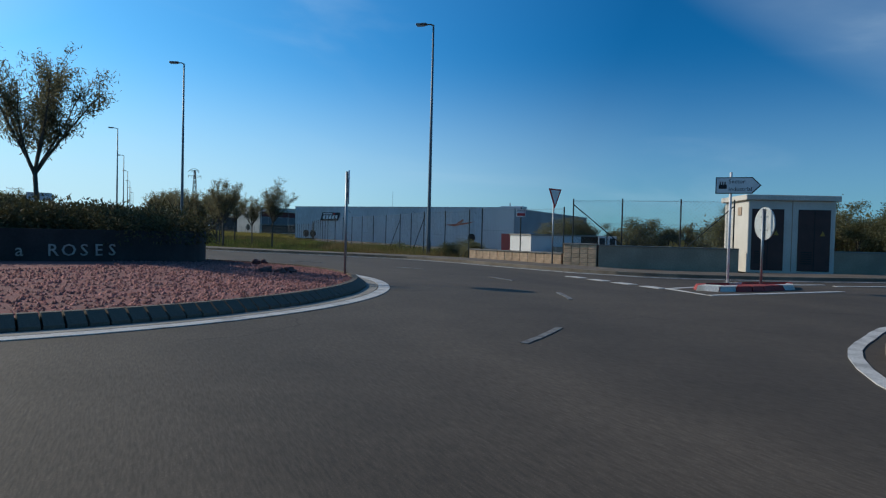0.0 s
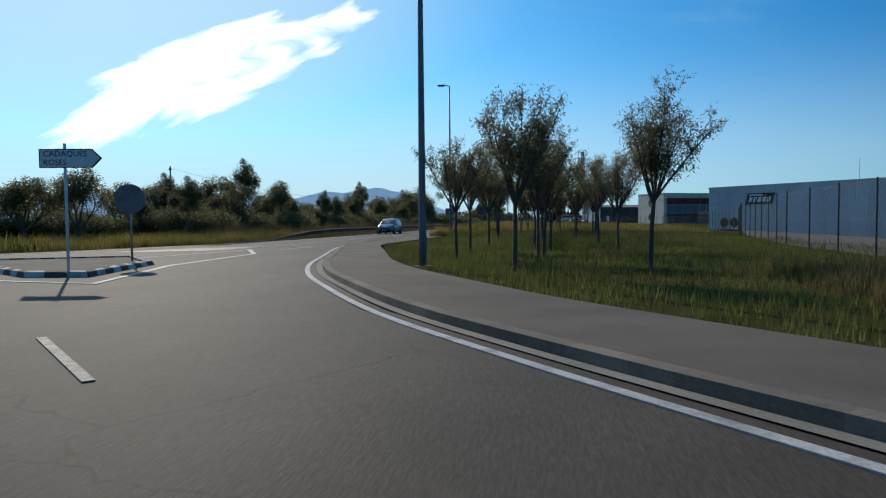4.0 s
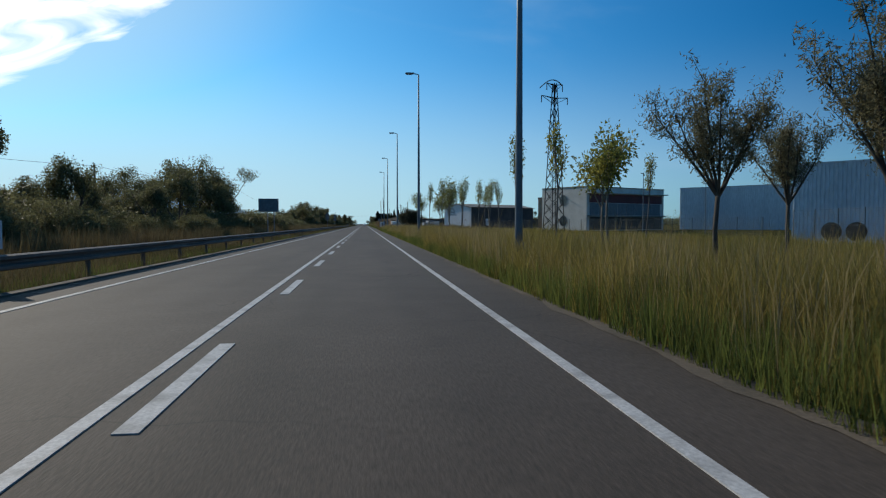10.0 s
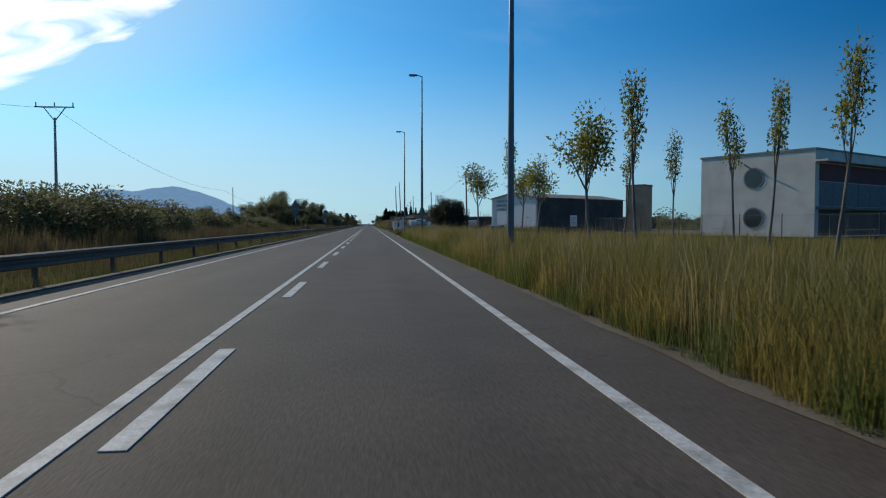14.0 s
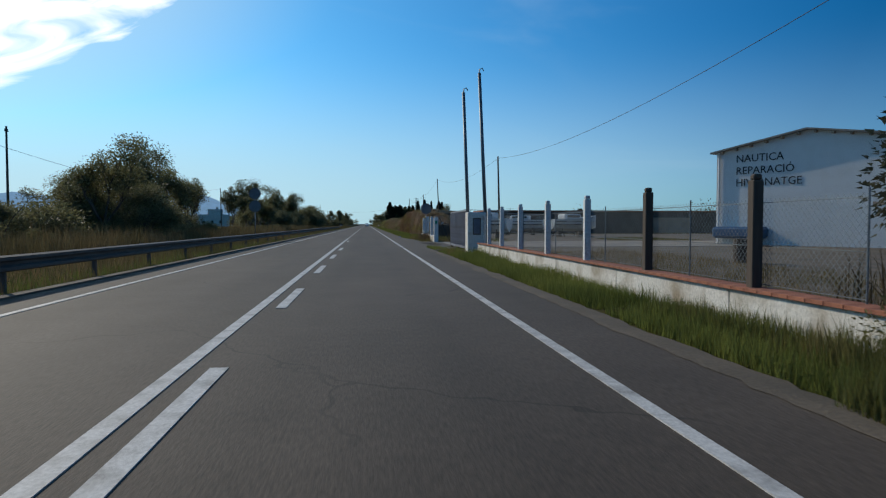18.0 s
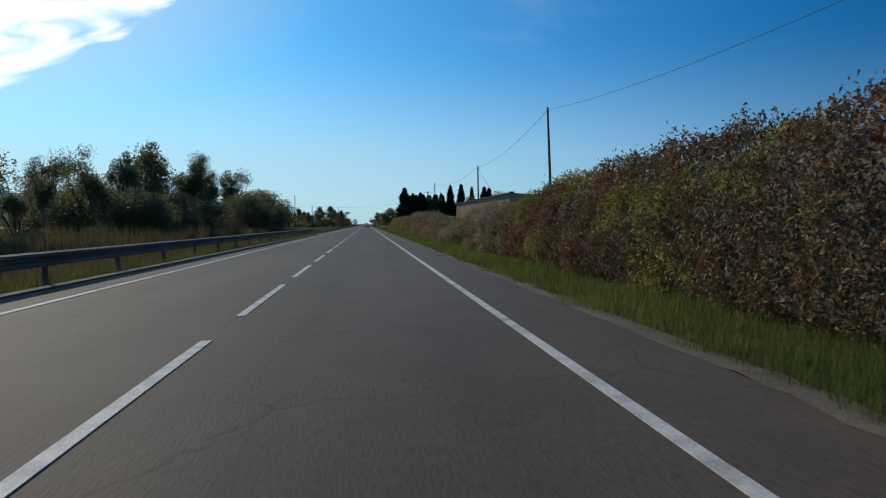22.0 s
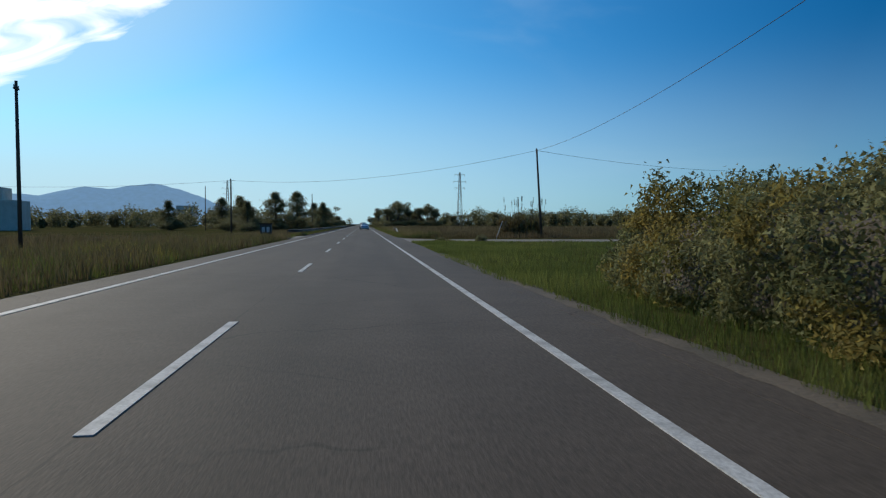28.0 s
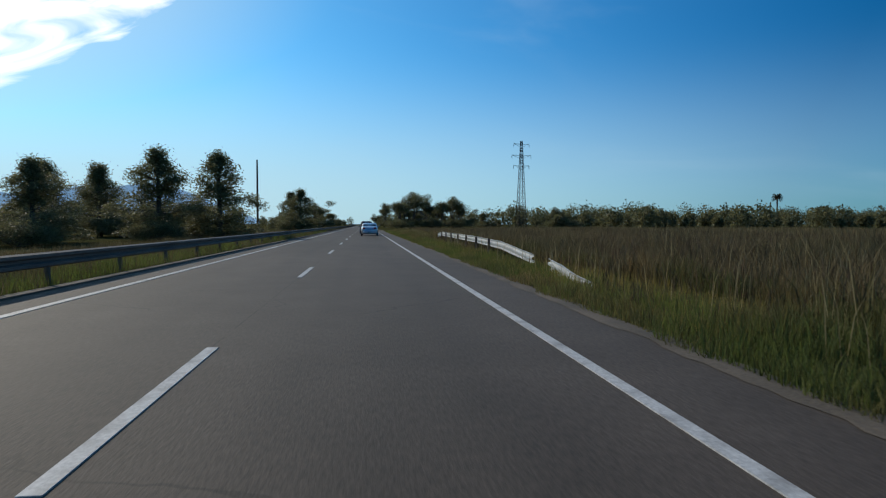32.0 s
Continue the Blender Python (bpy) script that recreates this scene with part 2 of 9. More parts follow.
def asphalt(name, light, dark, lanes):
    """Worn asphalt: patches drawn out along the road, pale chips, thin cracks and, on the straight road, polished wheel tracks and a seam."""
    m = material(name, light, dark, scale=0.4, rough=0.8, bump=0.14, bump_scale=60, fine=45, stretch=(1, 0.16, 1), spec=0.28, grainy=0.3)
    n, l = m.node_tree.nodes, m.node_tree.links
    bsdf = n["Principled BSDF"]
    source = bsdf.inputs["Base Color"].links[0].from_socket
    co = n.new("ShaderNodeTexCoord").outputs["Object"]

    def maths(op, a, b=None, clamp=False):
        node = n.new("ShaderNodeMath")
        node.operation, node.use_clamp = op, clamp
        for k, v in enumerate((a, b)):
            if v is None:
                continue
            if isinstance(v, (int, float)):
                node.inputs[k].default_value = v
            else:
                l.new(v, node.inputs[k])
        return node.outputs["Value"]

    def speck(scale, low, high, depth):
        t = n.new("ShaderNodeTexNoise")
        t.inputs["Scale"].default_value, t.inputs["Detail"].default_value = scale, depth
        l.new(co, t.inputs["Vector"])
        q = n.new("ShaderNodeMapRange")
        q.inputs["From Min"].default_value, q.inputs["From Max"].default_value = low, high
        l.new(t.outputs["Fac"], q.inputs["Value"])
        return q.outputs["Result"]

    factor = maths("ADD", maths("MULTIPLY", speck(130, 0.56, 0.7, 2), 0.55), 0.93)
    factor = maths("MULTIPLY", factor, maths("ADD", maths("MULTIPLY", speck(0.9, 0.3, 0.7, 5), 0.22), 0.89))
    warp = n.new("ShaderNodeTexNoise")
    warp.inputs["Scale"].default_value = 1.6
    l.new(co, warp.inputs["Vector"])
    shift = n.new("ShaderNodeMix")
    shift.data_type = "VECTOR"
    shift.inputs["Factor"].default_value = 0.35
    l.new(co, shift.inputs["A"])
    l.new(warp.outputs["Color"], shift.inputs["B"])
    cell = n.new("ShaderNodeTexVoronoi")
    cell.feature = "DISTANCE_TO_EDGE"
    cell.inputs["Scale"].default_value = 0.34
    l.new(shift.outputs["Result"], cell.inputs["Vector"])
    crack = maths("MULTIPLY", maths("LESS_THAN", cell.outputs["Distance"], 0.0035), speck(0.25, 0.5, 0.6, 2))
    if lanes:
        x = n.new("ShaderNodeSeparateXYZ")
        l.new(co, x.inputs["Vector"])
        off = maths("ABSOLUTE", maths("SUBTRACT", maths("ABSOLUTE", maths("SUBTRACT", maths("ABSOLUTE", x.outputs["X"]), 1.75)), 0.78))
        track = maths("SUBTRACT", 1.0, maths("MULTIPLY", off, 2.6), True)
        factor = maths("MULTIPLY", factor, maths("SUBTRACT", 1.04, maths("MULTIPLY", maths("MULTIPLY", track, speck(0.5, 0.3, 0.6, 3)), 0.16)))
        seam = maths("LESS_THAN", maths("ABSOLUTE", maths("ADD", x.outputs["X"], maths("MULTIPLY", warp.outputs["Fac"], 0.05))), 0.011)
        crack = maths("MAXIMUM", crack, maths("MULTIPLY", seam, speck(1.2, 0.4, 0.5, 2)))
    factor = maths("MULTIPLY", factor, maths("SUBTRACT", 1.0, maths("MULTIPLY", crack, 0.36)))
    scaled = n.new("ShaderNodeVectorMath")
    scaled.operation = "SCALE"
    l.new(source, scaled.inputs[0])
    l.new(factor, scaled.inputs["Scale"])
    l.new(scaled.outputs["Vector"], bsdf.inputs["Base Color"])
    return m


M_ASPHALT = asphalt("asphalt", (0.088, 0.068, 0.051), (0.063, 0.049, 0.036), True)
M_ASPHALT_OLD = asphalt("worn_asphalt", (0.095, 0.075, 0.055), (0.068, 0.054, 0.04), False)
M_PAINT = material("road_paint", (0.54, 0.53, 0.5), (0.27, 0.26, 0.24), scale=3, rough=0.7, bump=0.15, fine=40, low=0.46, high=0.74, grainy=0.25)
M_PAINT_WORN = material("worn_road_paint", (0.24, 0.235, 0.22), (0.08, 0.075, 0.068), scale=6, rough=0.7, bump=0.15, fine=50)
M_CONCRETE = material("concrete", (0.3, 0.275, 0.235), (0.21, 0.195, 0.165), scale=0.9, rough=0.9, bump=0.3, fine=40, per_object=0.1)
M_KERBSTONE = material("old_kerbstone", (0.23, 0.19, 0.142), (0.15, 0.123, 0.092), scale=1.6, rough=0.92, bump=0.4, fine=30, per_object=0.15)
M_PAVING = material("pavement_concrete", (0.15, 0.12, 0.09), (0.105, 0.085, 0.064), scale=0.6, rough=0.92, bump=0.3, fine=45)
M_LANE = material("pale_lane", (0.25, 0.22, 0.185), (0.18, 0.16, 0.135), scale=0.4, rough=0.92, bump=0.3, fine=35)
M_DIRT = material("dry_dirt", (0.14, 0.11, 0.078), (0.085, 0.07, 0.05), scale=0.8, rough=0.95, bump=0.5, fine=25)
M_GROUND = material("meadow_ground", (0.055, 0.06, 0.02), (0.09, 0.074, 0.032), scale=0.09, rough=0.95, bump=0.6, bump_scale=6, fine=2.2, spec=0.0)
M_GRASS = material("tall_dry_grass", (0.34, 0.255, 0.075), (0.16, 0.155, 0.04), scale=0.35, rough=0.7, bump=0, island=0.4, spec=0.2, translucent=0.45)
M_GRASS_GREEN = material("green_grass", (0.17, 0.19, 0.048), (0.095, 0.122, 0.03), scale=0.25, rough=0.7, bump=0, island=0.35, spec=0.2, translucent=0.5)
M_GRASS_DULL = material("meadow_grass", (0.23, 0.165, 0.085), (0.13, 0.112, 0.05), scale=0.1, rough=0.8, bump=0, island=0.35, spec=0.15, translucent=0.3)
M_WEEDS = material("brown_meadow_weeds", (0.15, 0.102, 0.066), (0.074, 0.066, 0.032), scale=0.16, rough=0.85, bump=0, island=0.4, spec=0.1, translucent=0.35)
M_STRAW = material("pale_straw", (0.42, 0.33, 0.17), (0.28, 0.22, 0.1), scale=0.6, rough=0.75, bump=0, island=0.35, spec=0.2, translucent=0.4)
M_GRASS_MIX = material("mixed_roadside_grass", (0.235, 0.165, 0.074), (0.1, 0.122, 0.034), scale=0.22, rough=0.75, bump=0, island=0.45, spec=0.15, translucent=0.4)
M_GRAVEL = material("red_gravel", (0.30, 0.115, 0.10), (0.2, 0.09, 0.08), scale=2.5, rough=0.95, bump=0.6, fine=22)
M_PEBBLE = material("red_pebbles", (0.36, 0.15, 0.125), (0.24, 0.11, 0.1), scale=5, rough=0.9, bump=0.2, island=0.45)
M_ROCK = material("volcanic_rock", (0.2, 0.09, 0.075), (0.1, 0.06, 0.055), scale=6, rough=0.95, bump=0.8, fine=20)
M_STEEL = material("galvanised_steel", (0.36, 0.38, 0.4), (0.28, 0.3, 0.31), scale=5, rough=0.5, metal=0.85, bump=0.03, fine=30)
M_RAIL = material("weathered_rail_steel", (0.17, 0.135, 0.11), (0.1, 0.08, 0.066), scale=2, rough=0.7, metal=0.1, bump=0.05, fine=20, stretch=(1, 0.2, 1))
M_RAIL_PALE = material("pale_rail_steel", (0.6, 0.61, 0.6), (0.45, 0.45, 0.44), scale=2, rough=0.5, metal=0.3, bump=0.05, fine=20)
M_LAMP_GREY = material("grey_lamp_paint", (0.17, 0.2, 0.22), (0.13, 0.155, 0.17), scale=2, rough=0.5, metal=0.3, bump=0.03)
M_GLASS_LENS = material("lamp_lens", (0.5, 0.52, 0.52), rough=0.25, bump=0)
M_WHITE = material("white_paint", (0.72, 0.71, 0.68), (0.65, 0.63, 0.59), scale=1.3, rough=0.75, bump=0.12, fine=20, low=0.45, high=0.8)
M_WHITEWASH = material("stained_whitewash", (0.74, 0.7, 0.62), (0.42, 0.3, 0.18), scale=2.2, rough=0.92, bump=0.5, fine=18, low=0.56, high=0.8)
M_WHITE_OLD = material("flaking_whitewash", (0.68, 0.65, 0.59), (0.34, 0.28, 0.2), scale=1.6, rough=0.9, bump=0.4, fine=25, low=0.48, high=0.72)
M_SIGN_WHITE = material("sign_white", (0.78, 0.78, 0.77), (0.7, 0.7, 0.69), scale=4, rough=0.45, bump=0)
M_SIGN_BACK = material("sign_back_grey", (0.2, 0.21, 0.22), (0.15, 0.155, 0.16), scale=4, rough=0.6, metal=0.25, bump=0.03)
M_SIGN_PALE = material("sign_back_pale", (0.5, 0.53, 0.52), (0.44, 0.46, 0.45), scale=4, rough=0.6, metal=0.1, bump=0.02)
M_SIGN_BLUE = material("sign_blue", (0.02, 0.16, 0.5), (0.02, 0.13, 0.42), scale=4, rough=0.4, bump=0)
M_RED = material("sign_red", (0.5, 0.035, 0.03), (0.42, 0.03, 0.03), scale=4, rough=0.5, bump=0)
M_KERB_RED = material("red_kerb_paint", (0.42, 0.06, 0.05), (0.28, 0.06, 0.05), scale=5, rough=0.8, bump=0.15)
M_BLACK = material("black_paint", (0.02, 0.02, 0.022), rough=0.5, bump=0)
M_RUBBER = material("tyre_rubber", (0.022, 0.022, 0.023), rough=0.8, bump=0.1)
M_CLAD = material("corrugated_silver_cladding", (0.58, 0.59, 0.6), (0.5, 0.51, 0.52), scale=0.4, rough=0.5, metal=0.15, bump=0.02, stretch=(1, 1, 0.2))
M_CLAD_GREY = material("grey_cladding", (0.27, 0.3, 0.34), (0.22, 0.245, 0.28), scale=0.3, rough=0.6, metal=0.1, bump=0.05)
M_RENDER = material("cream_render", (0.66, 0.62, 0.55), (0.55, 0.51, 0.44), scale=0.7, rough=0.9, bump=0.15, fine=25)
M_BRICKWALL = material("brown_render", (0.58, 0.36, 0.22), (0.46, 0.28, 0.17), scale=0.8, rough=0.95, bump=0.25, fine=12)
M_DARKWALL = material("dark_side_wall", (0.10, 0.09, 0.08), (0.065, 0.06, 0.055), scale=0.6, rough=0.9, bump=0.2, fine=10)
M_STONE = material("split_stone_block", (0.736, 0.500, 0.315), (0.517, 0.350, 0.216), scale=3, rough=0.95, bump=0.9, fine=14, per_object=0.14)
M_PLASTER_GREY = material("grey_plaster", (0.45, 0.33, 0.235), (0.35, 0.255, 0.18), scale=0.9, rough=0.95, bump=0.25, fine=18)
M_WINDOW = material("dark_glazing", (0.025, 0.03, 0.035), (0.02, 0.022, 0.025), scale=2, rough=0.12, bump=0, spec=0.6)
M_MAROON = material("maroon_trim", (0.14, 0.03, 0.03), (0.1, 0.025, 0.025), scale=1, rough=0.6, bump=0.05)
M_DOOR_BROWN = material("brown_metal_door", (0.075, 0.035, 0.03), (0.055, 0.028, 0.025), scale=2, rough=0.55, bump=0.05)
M_FENCE = material("fence_post_green", (0.022, 0.03, 0.03), (0.03, 0.035, 0.034), scale=4, rough=0.55, metal=0.3, bump=0.03)
M_WIRE = material("fence_wire", (0.2, 0.22, 0.23), rough=0.5, metal=0.5, bump=0)
M_CABLE = material("black_cable", (0.02, 0.02, 0.022), rough=0.7, bump=0)
M_WOOD_POLE = material("creosoted_pole", (0.11, 0.085, 0.065), (0.065, 0.05, 0.04), scale=3, rough=0.9, bump=0.4, fine=18, stretch=(1, 1, 0.1))
M_BARK = material("bark", (0.12, 0.10, 0.08), (0.07, 0.06, 0.048), scale=5, rough=0.95, bump=0.6, fine=22, stretch=(1, 1, 0.3))
M_BARK_PALE = material("pale_bark", (0.22, 0.19, 0.15), (0.13, 0.11, 0.09), scale=5, rough=0.95, bump=0.5, fine=22, stretch=(1, 1, 0.3))
M_LEAF = material("dark_leaves", (0.22, 0.205, 0.095), (0.135, 0.132, 0.06), scale=1.2, rough=0.55, bump=0, island=0.4, translucent=0.48, spec=0.25)
# darker copy of the grey-green olive leaves; the shade is in the colour
M_LEAF_DARK = material("shade_dark_leaves", (0.1, 0.095, 0.055), (0.06, 0.062, 0.036), scale=1.2, rough=0.55, bump=0, island=0.4, translucent=0.3, spec=0.25)
M_LEAF_TAMARISK = material("tamarisk_leaves", (0.235, 0.21, 0.12), (0.155, 0.148, 0.085), scale=1.0, rough=0.6, bump=0, island=0.4, translucent=0.5, spec=0.2)
M_LEAF_YELLOW = material("yellowing_leaves", (0.3, 0.27, 0.06), (0.17, 0.18, 0.045), scale=1.0, rough=0.55, bump=0, island=0.4, translucent=0.5, spec=0.25)
M_LEAF_OLIVE = material("grey_green_leaves", (0.21, 0.2, 0.1), (0.13, 0.13, 0.063), scale=1.2, rough=0.6, bump=0, island=0.4, translucent=0.46, spec=0.25)
M_LEAF_CYPRESS = material("cypress_foliage", (0.04, 0.042, 0.022), (0.024, 0.026, 0.015), scale=1.5, rough=0.7, bump=0, island=0.4, spec=0.15)
M_LEAF_VINE = material("vine_leaves", (0.33, 0.235, 0.16), (0.17, 0.135, 0.08), scale=0.4, rough=0.75, bump=0, island=0.5, translucent=0.42, spec=0.12)
M_LEAF_CREEPER = material("green_creeper_leaves", (0.26, 0.245, 0.11), (0.15, 0.16, 0.065), scale=0.5, rough=0.65, bump=0, island=0.5, translucent=0.45, spec=0.15)
M_LEAF_OCHRE = material("ochre_vine_leaves", (0.3, 0.235, 0.07), (0.18, 0.17, 0.055), scale=0.6, rough=0.65, bump=0, island=0.5, translucent=0.45, spec=0.15)
M_LEAF_RUST = material("rusty_vine_leaves", (0.24, 0.125, 0.07), (0.16, 0.12, 0.055), scale=0.5, rough=0.6, bump=0, island=0.5, translucent=0.25, spec=0.2)
M_LAVENDER = material("low_shrub_leaves", (0.07, 0.075, 0.035), (0.12, 0.10, 0.04), scale=1.5, rough=0.8, bump=0, island=0.4, translucent=0.2)
# distance haze is put into the hills' pale blue colour and glow
M_MOUNTAIN = material("haze_painted_hills", (0.18, 0.3, 0.42), (0.16, 0.27, 0.39), scale=0.002, rough=1.0, bump=0, spec=0.0)
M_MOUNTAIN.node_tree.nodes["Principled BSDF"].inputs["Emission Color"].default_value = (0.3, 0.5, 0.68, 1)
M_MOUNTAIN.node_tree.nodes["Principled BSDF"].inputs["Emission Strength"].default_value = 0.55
M_CORTEN = material("dark_letter_wall", (0.05, 0.042, 0.04), (0.03, 0.027, 0.026), scale=1.5, rough=0.85, bump=0.2)
M_LETTER = material("letter_metal", (0.42, 0.4, 0.37), rough=0.5, metal=0.3, bump=0)
M_SILVER = material("silver_car_paint", (0.55, 0.59, 0.64), (0.53, 0.57, 0.62), scale=1, rough=0.3, metal=0.5, bump=0, spec=0.6)
M_GREYBLUE = material("grey_blue_car_paint", (0.22, 0.27, 0.31), (0.2, 0.25, 0.29), scale=1, rough=0.3, metal=0.45, bump=0, spec=0.6)
M_TAIL = material("red_lamp_glass", (0.45, 0.02, 0.02), rough=0.25, bump=0)
M_HEAD = material("clear_lamp_glass", (0.6, 0.62, 0.64), rough=0.12, metal=0.3, bump=0)
M_PLATE = material("plate_white", (0.7, 0.7, 0.68), rough=0.5, bump=0)
M_TRIMGREY = material("dark_plastic", (0.035, 0.036, 0.038), rough=0.6, bump=0.05)
M_GATE = material("grey_gate_paint", (0.22, 0.23, 0.27), (0.16, 0.16, 0.18), scale=3, rough=0.55, metal=0.3, bump=0.05)
M_BOAT_BLUE = material("boat_blue", (0.04, 0.10, 0.2), (0.03, 0.08, 0.16), scale=1, rough=0.35, bump=0)
M_TILE_RED = material("terracotta", (0.36, 0.14, 0.08), (0.26, 0.1, 0.06), scale=3, rough=0.9, bump=0.3, per_object=0.15)
M_GREEN = material("notice_green", (0.02, 0.3, 0.15), rough=0.5, bump=0)
M_YELLOW = material("yellow_road_paint", (0.5, 0.3, 0.03), (0.3, 0.2, 0.05), scale=5, rough=0.7, bump=0.1)
M_IRON = material("cast_iron", (0.07, 0.055, 0.045), (0.05, 0.04, 0.035), scale=4, rough=0.8, metal=0.3, bump=0.3)

# ---------------------------------------------------------------- building kit


def mesh_of(name, bm, mat=None, smooth=False):
    me = bpy.data.meshes.new(name)
    bm.to_mesh(me)
    bm.free()
    if mat:
        me.materials.append(mat)
    if smooth:
        me.polygons.foreach_set("use_smooth", [True] * len(me.polygons))
    return me


def part(name, bm, mat, parent=None, label="", smooth=False, at=None):
    """Links a bmesh as one mesh object, under a thing or a part."""
    ob = new(name, mesh_of(name, bm, mat, smooth))
    if at is not None:
        ob.matrix_basis = at
    ob.parent = parent
    return tagged(ob, label) if label else ob


def thing(name, at, label, category, group="", kind=""):
    """An empty at the base of a thing, which its parts hang under."""
    ob = new(name)
    ob.matrix_basis = at
    ob.empty_display_size = 0.2
    return tagged(ob, label, category, group, kind)


def box(bm, x0, y0, z0, x1, y1, z1, bevel=0.0):
    made = bmesh.ops.create_cube(bm, size=1, matrix=Matrix.LocRotScale(((x0 + x1) / 2, (y0 + y1) / 2, (z0 + z1) / 2), None, (abs(x1 - x0), abs(y1 - y0), abs(z1 - z0))))
    if bevel:
        edges = list({e for v in made["verts"] for e in v.link_edges})
        bmesh.ops.bevel(bm, geom=edges, offset=bevel, segments=1, affect="EDGES", profile=0.5)
    return bm


def boxes(*rows, bevel=0.0):
    bm = bmesh.new()
    for r in rows:
        box(bm, *r, bevel=bevel)
    return bm


def tube(bm, points, radii, sides=8, cap=True):
    """A tapered tube along points."""
    rings = []
    pts = [Vector(p) for p in points]
    for i, p in enumerate(pts):
        d = (pts[min(i + 1, len(pts) - 1)] - pts[max(i - 1, 0)]).normalized()
        a = d.orthogonal().normalized()
        if abs(d.z) > 0.8:
            a = (Vector((1, 0, 0)) - d * d.x).normalized()
        b = d.cross(a)
        r = radii[i] if hasattr(radii, "__len__") else radii
        rings.append([bm.verts.new(p + (a * math.cos(k * math.tau / sides) + b * math.sin(k * math.tau / sides)) * r) for k in range(sides)])
    for lower, upper in zip(rings, rings[1:]):
        for k in range(sides):
            bm.faces.new((lower[k], lower[(k + 1) % sides], upper[(k + 1) % sides], upper[k]))
    if cap:
        bm.faces.new(list(reversed(rings[0])))
        bm.faces.new(rings[-1])
    return bm


def rod(points, radii, sides=8):
    return tube(bmesh.new(), points, radii, sides)


def prism(bm, outline, z0, z1):
    """A plate with the given outline (counter-clockwise, x and y) from z0 to z1."""
    low = [bm.verts.new((x, y, z0)) for x, y in outline]
    top = [bm.verts.new((x, y, z1)) for x, y in outline]
    n = len(outline)
    bm.faces.new(top)
    bm.faces.new(list(reversed(low)))
    for i in range(n):
        bm.faces.new((low[i], low[(i + 1) % n], top[(i + 1) % n], top[i]))
    return bm


def plate(outline, y0, y1):
    """An upright plate: outline in x and z, from y0 (front) to y1 (back)."""
    bm = bmesh.new()
    prism(bm, [(x, z) for x, z in outline], -y1, -y0)
    bmesh.ops.rotate(bm, verts=bm.verts, cent=(0, 0, 0), matrix=Matrix.Rotation(radians(90), 3, "X"))
    return bm


def ring_outline(r, n=40, cx=0.0, cz=0.0):
    return [(cx + r * math.cos(k * math.tau / n), cz + r * math.sin(k * math.tau / n)) for k in range(n)]


def strip(bm, line, half, z, thick=0.006):
    """A flat band along a polyline of (x, y)."""
    pts = [Vector((*p, 0)) for p in line]
    left, right = [], []
    for i, p in enumerate(pts):
        d = (pts[min(i + 1, len(pts) - 1)] - pts[max(i - 1, 0)]).normalized()
        s = Vector((-d.y, d.x, 0)) * half
        left.append(p + s)
        right.append(p - s)
    for i in range(len(pts) - 1):
        q = [right[i], right[i + 1], left[i + 1], left[i]]
        top = [bm.verts.new((v.x, v.y, z + thick)) for v in q]
        bot = [bm.verts.new((v.x, v.y, z - thick)) for v in q]
        bm.faces.new(top)
        for k in range(4):
            bm.faces.new((bot[k], bot[(k + 1) % 4], top[(k + 1) % 4], top[k]))
    return bm


def sheet(name, verts, faces, mat, kind="", label="", category="", smooth=False):
    """One mesh from arrays of vertices and quads."""
    me = bpy.data.meshes.new(name)
    v = np.asarray(verts, np.float32)
    f = np.asarray(faces, np.int32)
    me.vertices.add(len(v))
    me.vertices.foreach_set("co", v.ravel())
    me.loops.add(f.size)
    me.loops.foreach_set("vertex_index", f.ravel())
    me.polygons.add(len(f))
    me.polygons.foreach_set("loop_start", np.arange(0, f.size, f.shape[1], dtype=np.int32))
    me.polygons.foreach_set("loop_total", np.full(len(f), f.shape[1], np.int32))
    if smooth:
        me.polygons.foreach_set("use_smooth", np.ones(len(f), bool))
    me.update(calc_edges=True)
    me.materials.append(mat)
    ob = new(name, me)
    return tagged(ob, label, category, "", kind) if kind or label else ob


def smooth_line(points, step=0.6):
    """A Catmull-Rom curve through points of (x, y), cut into short pieces."""
    p = [Vector(q) for q in points]
    p = [p[0] * 2 - p[1]] + p + [p[-1] * 2 - p[-2]]
    out = []
    for a, b, c, d in zip(p, p[1:], p[2:], p[3:]):
        n = max(2, int((c - b).length / step))
        for k in range(n):
            t = k / n
            out.append(0.5 * ((2 * b) + (c - a) * t + (2 * a - 5 * b + 4 * c - d) * t * t + (3 * b - a - 3 * c + d) * t ** 3))
    out.append(p[-2])
    return [(q.x, q.y) for q in out]


def offset_line(line, dist):
    """The line moved dist metres to its right; dist may be one number or one for each point."""
    pts = [Vector(p) for p in line]
    out = []
    for i, p in enumerate(pts):
        t = (pts[min(i + 1, len(pts) - 1)] - pts[max(i - 1, 0)]).normalized()
        d = dist[i] if hasattr(dist, "__len__") else dist
        out.append((p.x + t.y * d, p.y - t.x * d))
    return out


